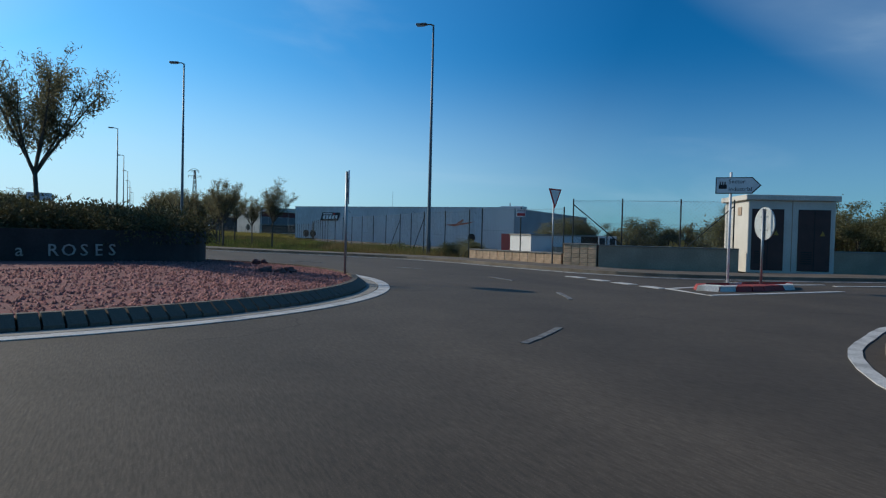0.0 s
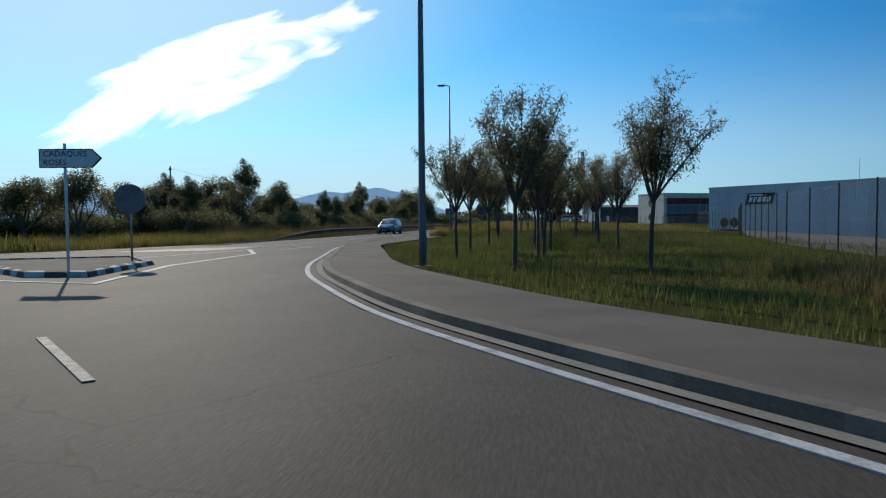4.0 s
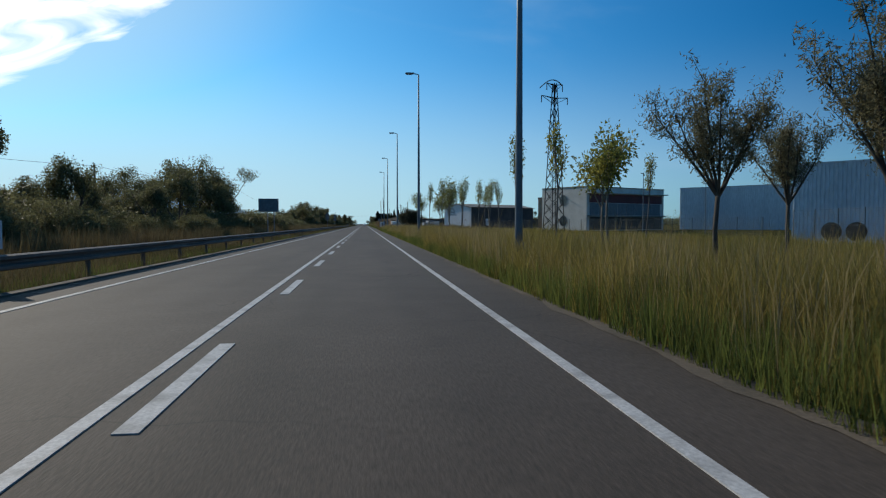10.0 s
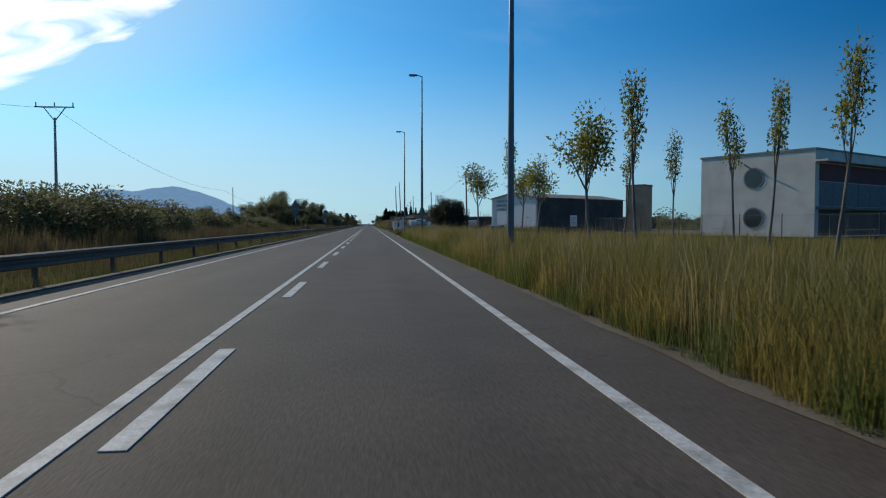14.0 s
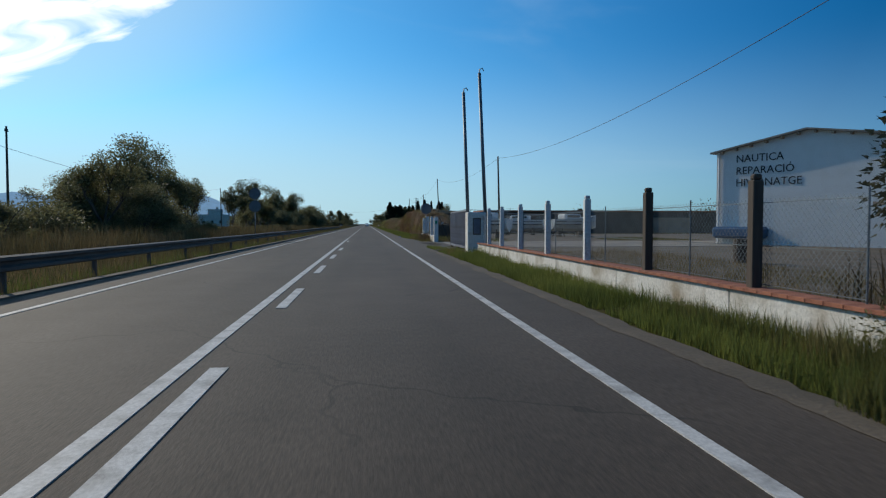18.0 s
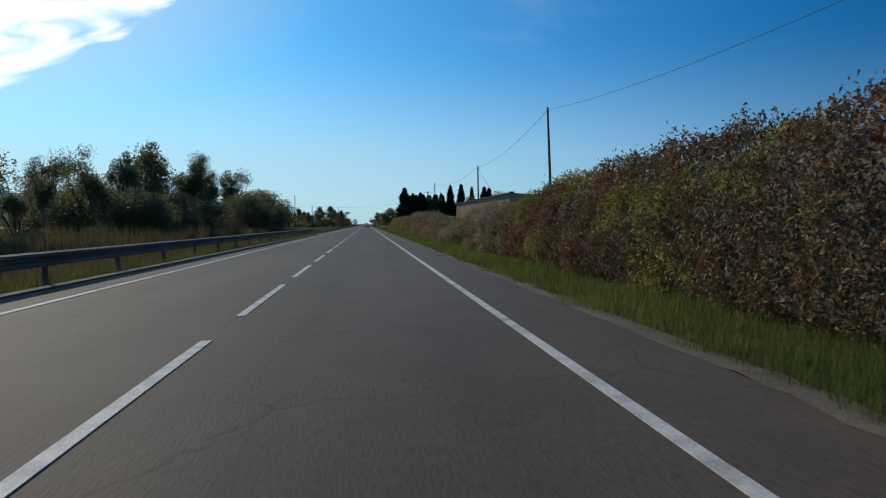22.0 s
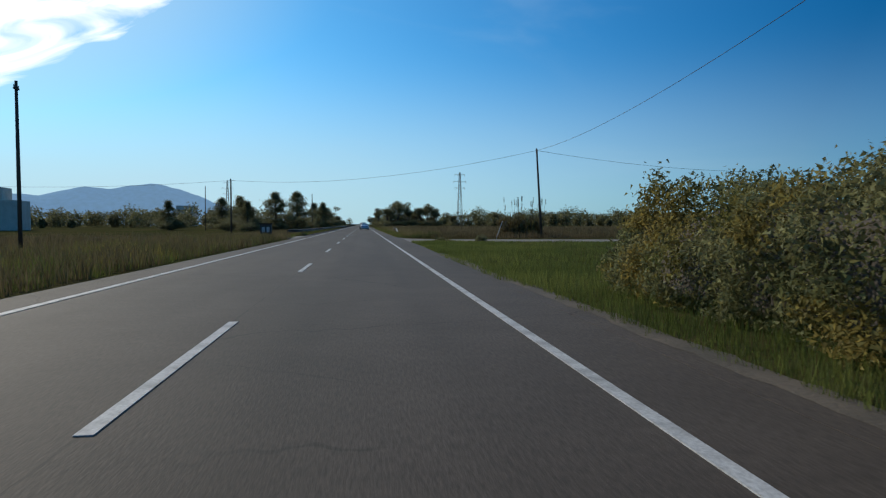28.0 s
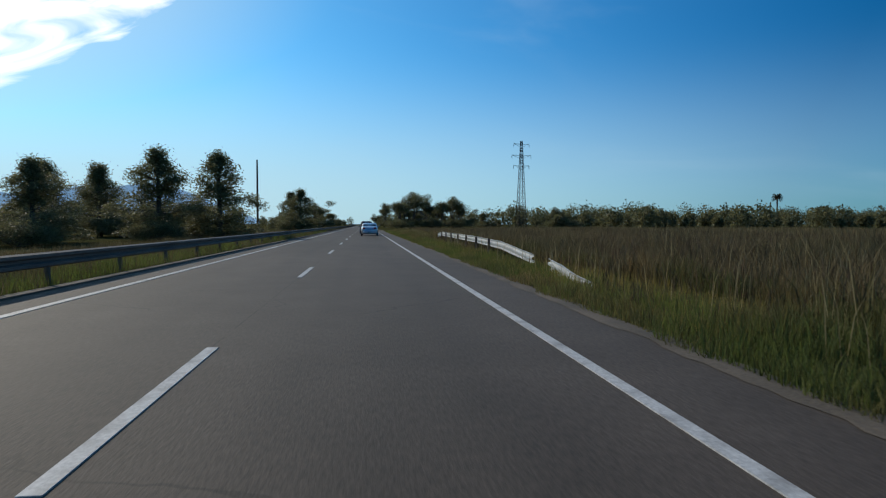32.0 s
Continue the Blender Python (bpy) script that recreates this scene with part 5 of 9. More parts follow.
for z in (5.4,):
    part("downlight", rod([(4.4, 0, z), (4.2, -0.7, z + 0.35)], 0.06, 6), M_LAMP_GREY, office)

hall2 = thing("rear_hall", frame_at(76.6, 186.0) @ Matrix.Scale(1.3, 4), "grey-blue corrugated industrial hall behind the office", "factory")
part("body", boxes((0, 0.06, 0, 26, 40, 7.3)), M_CLAD_GREY, hall2)
part("cladding", corrugated(26, 7.5), M_CLAD, hall2, "pale ribbed cladding")
part("side_cladding", corrugated(40, 7.5), M_CLAD, hall2, at=Matrix.Translation((0, 40, 0)) @ Matrix.Rotation(radians(-90), 4, "Z"))
part("parapet", boxes((-0.1, -0.1, 7.45, 26.1, 0.2, 7.6)), M_CLAD, hall2)

# white gabled boat repair shop
gu, gv2 = Vector((0.53, -0.848, 0)), Vector((0.848, 0.53, 0))
shop = thing("boat_repair_shop", frame_at(23.9, 218.2, gu, gv2), "white gabled workshop with black lettering and a dark flank", "workshop")
bm = bmesh.new()
SW, SL, SE, SP = 11.0, 24.0, 5.85, 6.75      # width, length, eaves and ridge
gab = [(0, 0), (SW, 0), (SW, SE), (SW / 2, SP), (0, SE)]
b3 = plate(gab, 0, 0.3)
part("gable_wall", b3, M_WHITE, shop)
part("flank", boxes((SW - 0.3, 0.3, 0, SW, SL, SE)), M_DARKWALL, shop, "dark flank wall")
part("far_flank", boxes((0, 0.3, 0, 0.3, SL, SE)), M_WHITE, shop)
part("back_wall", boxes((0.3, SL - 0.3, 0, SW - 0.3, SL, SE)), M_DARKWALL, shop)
bm = bmesh.new()
for a, b in (((-0.3, SE - 0.02), (SW / 2, SP + 0.04)), ((SW / 2, SP + 0.04), (SW + 0.3, SE - 0.02))):
    bm.faces.new([bm.verts.new(q) for q in ((a[0], -0.35, a[1]), (b[0], -0.35, b[1]), (b[0], SL + 0.3, b[1]), (a[0], SL + 0.3, a[1]))])
roof = part("roof", bm, M_CONCRETE, shop, "grey corrugated roof")
roof.modifiers.new("thickness", "SOLIDIFY").thickness = 0.1
for k in range(12):
    x = 0.35 + k * 0.92
    z = SE + (SP - SE) * (1 - abs(x - SW / 2) / (SW / 2))
    part("rafter_end", boxes((x, -0.3, z - 0.22, x + 0.12, 0.0, z - 0.08)), M_PLASTER_GREY, shop)
for x, w in ((0.12, 0.16), (SW - 0.28, 0.16)):
    part("downpipe", rod([(x + w / 2, -0.08, 0), (x + w / 2, -0.08, SE - 0.2)], 0.055, 8), M_WHITE, shop)
part("patch", plate([(SW - 2.2, 2.3), (SW - 1.6, 2.3), (SW - 1.6, 2.42), (SW - 2.2, 2.5)], -0.015, 0.0), M_PLASTER_GREY, shop, "bare patch of render")
for i, text in enumerate(("NAUTICA", "REPARACIÓ", "HIVERNATGE")):
    writing(text, 0.66, M_BLACK, shop, Matrix.Translation((1.25, -0.02, 5.3 - i * 0.74)) @ UPRIGHT, "lettering", 0.008, "LEFT")
tower = thing("water_tower", pose(56.2, 228.5, 0, 0, 0, 43), "square brown brick tower block with a flat cap", "tower")
part("shaft", boxes((-1.95, -1.95, 0, 1.95, 1.95, 8.85), bevel=0.03), M_BRICKWALL, tower)
part("cap", boxes((-2.06, -2.06, 8.85, 2.06, 2.06, 9.2), bevel=0.06), M_CONCRETE, tower)

# ---------------------------------------------------------------- transformer hut, stone wall and wire fence
hut_u, hut_v = Vector((0.87, -0.493, 0)), Vector((0.493, 0.87, 0))
hut = thing("transformer_hut", frame_at(30.7, -42.5, hut_u, hut_v), "cream concrete transformer hut with two brown metal doors", "hut")
HW, HD, HH = 3.4, 2.7, 2.95
part("body", boxes((0, 0, 0, HW, HD, HH), bevel=0.02), M_RENDER, hut, at=Matrix.Translation((0, 0, 0)))
part("roof_slab", boxes((-0.14, -0.14, HH, HW + 0.14, HD + 0.14, HH + 0.22), bevel=0.02), M_RENDER, hut)
for x in (0.14, 1.95):
    d = part("door", boxes((x, -0.035, 0.12, x + 1.25, 0.0, 2.6), bevel=0.008), M_DOOR_BROWN, hut, "dark brown metal door")
    part("seam", boxes((x + 0.61, -0.045, 0.15, x + 0.64, -0.037, 2.57)), M_BLACK, d)
    for k in range(6):
        part("louvre", boxes((x + 0.12, -0.05, 0.4 + k * 0.09, x + 0.55, -0.037, 0.45 + k * 0.09)), M_BLACK, d)
    part("warning_plate", plate([(x + 0.85, 1.55), (x + 1.05, 1.55), (x + 0.95, 1.75)], -0.045, -0.037), M_YELLOW, d, "small warning triangle")
part("panel_joint", boxes((1.7, -0.012, 0.1, 1.73, 0.0, HH)), M_PLASTER_GREY, hut)
part("vent", boxes((-0.03, 0.7, 2.35, 0.0, 1.1, 2.7), bevel=0.005), M_PLASTER_GREY, hut)
part("number_plate", boxes((-0.02, 1.5, 2.2, 0.0, 1.9, 2.4)), M_PLATE, hut)


def stone_wall(a, b, height, block=(0.42, 0.2), mat=None, label="", depth=0.3, coping=True):
    """A wall of separate split blocks on a core, with a coping of slabs."""
    a, b = Vector((*a, 0)), Vector((*b, 0))
    u = (b - a).normalized()
    w = thing("stone_wall", frame_at(a.x, a.y, u, Vector((-u.y, u.x, 0))), label, "wall")
    length = (b - a).length
    part("core", boxes((0.01, 0.03, -0.1, length - 0.01, depth - 0.03, height - 0.01)), M_PLASTER_GREY, w)
    rows_n = max(1, round(height / block[1]))
    cols = max(1, round(length / block[0]))
    bw, bh = length / cols, height / rows_n
    meshes = []
    for k in range(4):
        bm = boxes((0.008, 0, 0.008, bw - 0.008, 0.05, bh - 0.008), bevel=0.012)
        for v in bm.verts:
            if v.co.y < 0.02:
                v.co.y -= 0.012 * (noise.noise(v.co * 9 + Vector((k * 5, 0, 0))) + 0.4)
        meshes.append(mesh_of("block", bm, mat or M_STONE))
    for j in range(rows_n):
        for i in range(cols):
            ob = new("block", meshes[(i * 7 + j * 3) % 4])
            ob.parent = w
            ob.matrix_basis = Matrix.Translation((i * bw, -0.02, j * bh))
    if coping:
        n = max(1, round(length / 0.9))
        me = mesh_of("coping_slab", boxes((0.004, -0.05, 0, length / n - 0.004, depth + 0.05, 0.06), bevel=0.008), M_CONCRETE)
        for i in range(n):
            ob = new("coping_slab", me)
            ob.parent = w
            ob.matrix_basis = Matrix.Translation((i * length / n, 0, height))
    return w


stone_wall((23.5, -31.9), (25.2, -37.45), 0.5, (0.5, 0.5), label="low wall of pale split stone with a concrete coping")
stone_wall((25.22, -37.55), (26.0, -38.85), 0.95, (0.4, 0.19), label="taller pier of rough split stone")
bm = boxes((0, 0, -0.1, 5.55, 0.25, 0.92))
lw = thing("plaster_wall", frame_at(26.05, -38.9, Vector((0.782, -0.623, 0)), Vector((0.623, 0.782, 0))), "grey plastered boundary wall beside the stone pier", "wall")
part("wall_face", bm, M_PLASTER_GREY, lw)
part("coping", boxes((0, -0.04, 0.92, 5.55, 0.29, 0.97), bevel=0.008), M_CONCRETE, lw)
lw2 = thing("plaster_wall", frame_at(33.75, -44.1, Vector((0.95, -0.3, 0)), Vector((0.3, 0.95, 0))), "grey plastered boundary wall beyond the hut", "wall")
part("wall_face", boxes((0, 0, -0.1, 40, 0.25, 0.9)), M_PLASTER_GREY, lw2)
part("coping", boxes((0, -0.04, 0.9, 40, 0.29, 0.95), bevel=0.008), M_CONCRETE, lw2)


def wire_fence(points, z0, height, label, step=2.9, mesh_gap=0.16, post_mat=None, braces=(), post_r=0.03):
    """Posts along a line with diamond wire mesh between them."""
    fnc = thing("wire_fence", pose(0, 0, 0), label, "fence")
    pme = mesh_of("fence_post", rod([(0, 0, -0.1), (0, 0, height)], post_r, 8), post_mat or M_FENCE)
    for (a, b) in zip(points, points[1:]):
        a3, b3 = Vector((*a, z0)), Vector((*b, z0))
        u = (b3 - a3).normalized()
        length = (b3 - a3).length
        n = max(1, round(length / step))
        for i in range(n + (1 if b == points[-1] else 0)):
            ob = new("fence_post", pme)
            ob.parent = fnc
            q = a3 + u * (length * i / n)
            ob.matrix_basis = pose(q.x, q.y, z0)
        vs, fs = [], []
        hm = height - 0.1
        s = -hm
        wd = 0.004
        while s < length:
            for sign in (1, -1):
                p0, p1 = s, s + hm
                za, zb = (0.05, 0.05 + hm) if sign > 0 else (0.05 + hm, 0.05)
                if p0 < 0:
                    za += (zb - za) * (-p0 / hm)
                    p0 = 0.0
                if p1 > length:
                    zb = za + (zb - za) * ((length - p0) / (p1 - p0))
                    p1 = length
                if p1 - p0 < 0.01:
                    continue
                A, B = a3 + u * p0 + Vector((0, 0, za)), a3 + u * p1 + Vector((0, 0, zb))
                k = len(vs)
                d = Vector((0, 0, wd))
                vs += [A - d, B - d, B + d, A + d]
                fs.append((k, k + 1, k + 2, k + 3))
            s += mesh_gap
        for zz in (0.06, hm * 0.5, hm):
            k = len(vs)
            A, B, d = a3 + Vector((0, 0, zz)), b3 + Vector((0, 0, zz)), Vector((0, 0, 0.005))
            vs += [A - d, B - d, B + d, A + d]
            fs.append((k, k + 1, k + 2, k + 3))
        net = sheet("wire_mesh", [tuple(q) for q in vs], fs, M_WIRE)
        net.parent = fnc
    for (x0, y0), (x1, y1) in braces:
        part("brace", rod([(x0, y0, z0 + height - 0.25), (x1, y1, z0 + 0.1)], 0.025, 6), post_mat or M_FENCE, fnc)
    return fnc


wire_fence([(25.5, -37.8), (26.85, -39.4), (28.65, -40.9), (30.35, -42.1)], 0.9, 2.05, "dark metal posts with wire mesh on a plaster wall", 2.3,
           braces=[((25.5, -37.8), (26.85, -39.4)), ((30.35, -42.1), (28.9, -41.1))])
wire_fence([(25.3, -37.4), (24.5, -35.1), (23.85, -32.5)], 0.5, 2.1, "dark metal posts with wire mesh on a low stone wall", 2.9)
wire_fence([(23.7, -31.4), (23.4, -26.2), (24.35, -19.9), (24.6, -8), (25.2, 2), (29, 24), (36, 52), (39.5, 92)], 0.0, 2.55, "dark metal posts with wire mesh round the factory yard", 3.1, 0.2,
           braces=[((24.35, -20.0), (24.45, -17.6)), ((23.4, -26.3), (23.6, -24.0))])
wire_fence([(40.5, 98), (31, 140), (27.2, 149), (26.5, 170)], 0.0, 2.0, "dark metal posts with wire mesh by the office", 3.4, 0.3)
notice = thing("notice_sign", pose(24.48, -35.12, 1.9, 0, 0, -22), "small white and red in and out notice on the fence", "notice")
part("plate", boxes((-0.22, -0.06, 0.25, 0.22, -0.04, 0.62), bevel=0.01), M_SIGN_WHITE, notice)
writing("IN/OUT", 0.11, M_BLACK, notice, Matrix.Translation((0, -0.062, 0.54)) @ UPRIGHT, "lettering", 0.002)
part("red_band", boxes((-0.19, -0.066, 0.3, 0.19, -0.062, 0.43)), M_RED, notice, "red band")
cabinets = thing("meter_cabinet", pose(27.6, -37.2, 0, 0, 0, -38), "pair of small pale cabinets with dark doors", "cabinet")
for x in (0, 0.45):
    c = part("cabinet_body", boxes((x - 0.18, -0.15, 0, x + 0.18, 0.15, 1.35), bevel=0.01), M_WHITE, cabinets)
    part("cabinet_door", boxes((x - 0.12, -0.17, 0.75, x + 0.12, -0.152, 1.25)), M_BLACK, c)
yard = bmesh.new()
cols = []
for k in range(47):
    yy = -43.5 + k * 3.0
    west = float(np.interp(yy, [-43.5, -37.6, -31, -25, -19, 2, 24, 52, 95], [34, 25.9, 24.2, 24.0, 24.7, 25.5, 29.3, 36.3, 42]))
    xs = [west + (118 - west) * q / 26 for q in range(27)]
    cols.append([yard.verts.new((xx, yy, 0.02 - yard_dip(xx, yy))) for xx in xs])
for a, b in zip(cols, cols[1:]):
    for k in range(26):
        yard.faces.new((a[k], a[k + 1], b[k + 1], b[k]))
tagged(part("factory_yard", yard, M_PAVING), "pale concrete factory yard behind the fence", "yard", kind="structure")

# ---------------------------------------------------------------- power poles, cables, pylons


def wood_pole(x, y, h, lean=0.0, group="wooden power poles", steel=False, r=0.12):
    p = thing("power_pole", pose(x, y, -0.1, 0, lean, 0), "dark wooden power pole with insulators" if not steel else "slim grey steel pole", "power pole", group)
    part("pole", rod([(0, 0, 0), (0, 0, h * 0.5), (0, 0, h)], [r, r * 0.85, r * 0.65], 10), M_STEEL if steel else M_WOOD_POLE, p, smooth=True)
    part("cross_bar", boxes((-0.05, -0.2, h - 0.4, 0.05, 0.2, h - 0.32)), M_IRON, p)
    for q in (-0.17, 0.17):
        part("insulator", rod([(0, q, h - 0.32), (0, q, h - 0.2)], [0.03, 0.045], 8), M_SIGN_BACK, p)
    return Vector((x + math.sin(radians(lean)) * h, y, h - 0.3))


def cable(a, b, sag, label="black power cable hanging between poles", r=0.013):
    a, b = Vector(a), Vector(b)
    pts = []
    for i in range(25):
        t = i / 24
        q = a.lerp(b, t)
        pts.append(q - Vector((0, 0, sag * 4 * t * (1 - t))))
    tagged(part("power_cable", rod(pts, r, 5), M_CABLE), label, "cable", "power cables")


P = [wood_pole(*q) for q in ((15.0, 189.0, 8.6, -1.5), (15.8, 247.3, 8.6, -1.5), (15.8, 305.2, 10.2, -2.5), (15.4, 335.6, 8.5, -1), (15.0, 383.5, 9.4, 0), (18.2, 432.6, 8.4, -3.5))]
cable(P[0], (44, 217.0, 6.0), 1.2)
cable(P[0], P[1], 1.3)
cable(P[1], P[2], 1.3)
cable(P[2], P[3], 0.7)
cable(P[3], P[4], 1.0)
cable(P[3], wood_pole(17.75, 337.7, 5.2, 0, "wooden power poles", True, 0.07), 0.15)
wood_pole(21, 340, 5.4, 0, "wooden power poles", False, 0.09)
PL = wood_pole(-14.6, 457, 7.0)
P7 = wood_pole(-9.5, 520, 8.0)
cable(P[4], P[5], 1.0)
cable(P[5], PL, 1.2)
P8 = wood_pole(60, 440, 8.0)
cable(P[5], P8, 1.2)
cable(P8, wood_pole(120, 447, 8.0), 1.4)
cable(PL, wood_pole(-70, 450, 8.0), 1.6)
for x, y, h in ((-14.2, 406, 8.0), (-15.6, 405.2, 6.6), (-27.5, 380, 9.5), (-22, 352, 6.8), (-25, 303, 8.0), (-24, 229, 8.4), (-22, 100, 6.8), (-24, 30, 7.2), (-30, 510, 9), (-34, 560, 8)):
    wood_pole(x, y, h, random.Random(int(y)).uniform(-1, 1), "wooden poles in the field", False, 0.1)
cable((-24, 30, 6.9), (-22, 100, 6.5), 1.4)
cable((-22, 100, 6.5), (-25, 161, 11.2), 1.2)
cable((-25, 161, 11.2), (-24, 221, 7.3), 1.6)
cable((-24, 221, 7.3), (-25, 303, 7.7), 1.6)
# the three-armed steel pole
tp = thing("crossarm_pole", pose(-25, 161, -0.1), "slim steel pole with a V-braced cross arm and insulators", "power pole")
part("pole", rod([(0, 0, 0), (0, 0, 10.5)], [0.16, 0.09], 10), M_STEEL, tp)
part("crossarm", boxes((-1.6, -0.05, 11.35, 1.6, 0.05, 11.45)), M_STEEL, tp)
for s in (-1, 1):
    part("brace", rod([(0, 0, 10.2), (s * 0.9, 0, 11.38)], 0.045, 6), M_STEEL, tp)
for x in (-1.5, 0.0, 1.5):
    part("insulator", rod([(x, 0, 11.45), (x, 0, 11.8)], 0.05, 6), M_SIGN_BACK, tp)


def lattice(at, h, base, label, arms, group="lattice pylons"):
    """A tapered lattice pylon: four legs, cross braces and arms."""
    t = thing("pylon", at, label, "pylon", group)

    def corner(k, z):
        s = base * (1 - 0.82 * z / h) / 2
        return Vector(((s, -s, -s, s)[k], (s, s, -s, -s)[k], z))
    for k in range(4):
        part("leg", rod([corner(k, 0), corner(k, h)], 0.05, 4), M_IRON, t)
    n = int(h / 1.1)
    bm = bmesh.new()
    for i in range(n):
        z0, z1 = h * i / n, h * (i + 1) / n
        for k in range(4):
            tube(bm, [corner(k, z0), corner((k + 1) % 4, z1)], 0.025, 4)
            tube(bm, [corner((k + 1) % 4, z0), corner(k, z1)], 0.025, 4)
    part("lattice", bm, M_IRON, t)
    for z, w in arms:
        bm = bmesh.new()
        for s in (-1, 1):
            tube(bm, [(0, 0.1, z), (s * w, 0, z + 0.15)], 0.04, 4)
            tube(bm, [(0, -0.1, z), (s * w, 0, z + 0.15)], 0.04, 4)
            tube(bm, [(0, 0, z - 0.6), (s * w, 0, z + 0.15)], 0.03, 4)
        part("cross_arm", bm, M_IRON, t)
        for s in (-1, 1):
            part("insulator", rod([(s * w, 0, z + 0.1), (s * w, 0, z - 0.5)], 0.05, 6), M_SIGN_BACK, t)
    return t


lattice(pose(19.6, 98.5, -0.1, 0, 0, 20), 14.6, 1.5, "rusty lattice power pylon with short arms", [(13.2, 1.5), (14.4, 0.9)])
bm = bmesh.new()
for k in range(7):
    a, b = k / 7, (k + 1) / 7
    tube(bm, [(-1.7 + 2.6 * a, 0, 14.0 + 0.9 * math.sin(a * 2.6)), (-1.7 + 2.6 * b, 0, 14.0 + 0.9 * math.sin(b * 2.6))], 0.05, 4)
pyl = [o for o in scene.objects if o.name == "pylon"][0]
part("curved_head", bm, M_IRON, pyl)
lattice(pose(31.7, 575, -0.1, 0, 0, 10), 17.5, 1.7, "tall slim lattice pylon in the meadow", [(12.6, 1.6), (14.6, 2.0), (16.8, 1.6)])
lattice(pose(-48, 622, -0.1), 17.5, 1.7, "tall slim lattice pylon in the meadow", [(12.6, 1.6), (14.6, 2.0), (16.8, 1.6)])
lattice(pose(-15, -205, -0.1), 15, 2.0, "tall slim lattice pylon in the meadow", [(13, 1.6)])

yn = thing("notice_board", pose(31.5, 194, -0.05, 0, 0, -35), "white notice board on a dark post in the yard", "notice board")
part("post", rod([(0, 0, 0), (0, 0, 2.6)], 0.05, 8), M_FENCE, yn)
part("board", boxes((-0.5, -0.08, 1.0, 0.5, -0.05, 2.6), bevel=0.01), M_SIGN_WHITE, yn)
for k in range(5):
    part("text_bar", boxes((-0.38, -0.09, 1.3 + k * 0.24, 0.3, -0.082, 1.36 + k * 0.24)), M_SIGN_BACK, yn)
# slim yard lamps by the factory
for x, y, h in ((38, 120, 8.0), (45, 117, 6.5)):
    yl = thing("yard_lamp", pose(x, y, -0.05), "slim grey yard lamp with a small head", "lamp", "yard lamps")
    part("pole", rod([(0, 0, 0), (0, 0, h)], [0.07, 0.045], 8), M_LAMP_GREY, yl)
    part("lamp_head", boxes((-0.35, -0.12, h - 0.1, 0.05, 0.12, h), bevel=0.02), M_LAMP_GREY, yl)

# ---------------------------------------------------------------- boat yard
FX = 6.55
yw = thing("yard_wall", pose(0, 0, 0), "low flaking white wall with a brick coping along the yard", "wall")
seg_n = 6
for k in range(seg_n):
    y0 = 183.0 + k * 3.97
    part("wall_panel", boxes((FX - 0.1, y0 + 0.01, -0.15, FX + 0.12, y0 + 3.96, 0.42), bevel=0.01), M_WHITE_OLD, yw)
cm = mesh_of("coping_brick", boxes((FX - 0.16, 0, 0.42, FX + 0.18, 0.285, 0.47), bevel=0.006), M_TILE_RED)
for k in range(81):
    ob = new("coping_brick", cm)
    ob.parent = yw
    ob.matrix_basis = Matrix.Translation((0, 183.05 + k * 0.292, 0))


def fence_post_concrete(x, y, h=1.95, white=True, w=0.07):
    p = thing("concrete_post", pose(x, y, 0), "white concrete fence post" if white else "dark weathered concrete fence post", "fence post", "yard fence posts")
    part("shaft", boxes((-w, -w, -0.05, w, w, h - 0.08), bevel=0.012), M_WHITE if white else M_WOOD_POLE, p)
    part("tip", boxes((-w * 0.8, -w * 0.8, h - 0.08, w * 0.8, w * 0.8, h), bevel=0.02), M_WHITE if white else M_WOOD_POLE, p)


for k, y in enumerate((186.6, 189.8, 193.0, 196.2, 199.4, 202.3, 204.8)):
    fence_post_concrete(FX + 0.02, y, 1.92, k > 1)
wire_fence([(FX + 0.1, 184.8), (FX + 0.1, 206.6)], 0.45, 1.2, "rusty chain-link mesh on the yard wall", 3.65, 0.09, M_WIRE, post_r=0.012)
# gate pier with its meter box, and the twin poles
pier = thing("gate_pier", pose(6.5, 207.6, 0), "thick whitewashed gate pier with a grey meter box", "pier")
part("pier_body", boxes((-0.42, -0.35, -0.1, 0.42, 0.4, 1.8), bevel=0.03), M_WHITEWASH, pier)
mb = part("meter_box", boxes((-0.16, -0.372, 0.85, 0.12, -0.345, 1.5), bevel=0.008), M_GATE, pier, "grey metal meter box")
part("frame", boxes((-0.2, -0.366, 0.8, 0.16, -0.352, 0.85), (-0.2, -0.366, 1.5, 0.16, -0.352, 1.55), (-0.2, -0.366, 0.85, -0.16, -0.352, 1.5), (0.12, -0.366, 0.85, 0.16, -0.352, 1.5)), M_DIRT, mb)
for x, y, h, lean in ((6.3, 208.2, 7.3, -2.2), (6.96, 207.35, 8.0, -2.6)):
    tw = thing("service_mast", pose(x, y, -0.05, 0, lean, 0), "grey steel service mast with a hooked top", "mast", "twin masts")
    part("mast", rod([(0, 0, 0), (0, 0, h)], [0.085, 0.07], 12), M_LAMP_GREY, tw, smooth=True)
    part("hook", rod([(0, 0, h), (0.02, 0, h + 0.15), (0.14, 0, h + 0.2), (0.2, 0, h + 0.08)], 0.03, 6), M_STEEL, tw)
    for z in (1.0, 1.7):
        part("clamp", rod([(0, 0, z), (0, 0, z + 0.06)], 0.1, 10), M_IRON, tw)
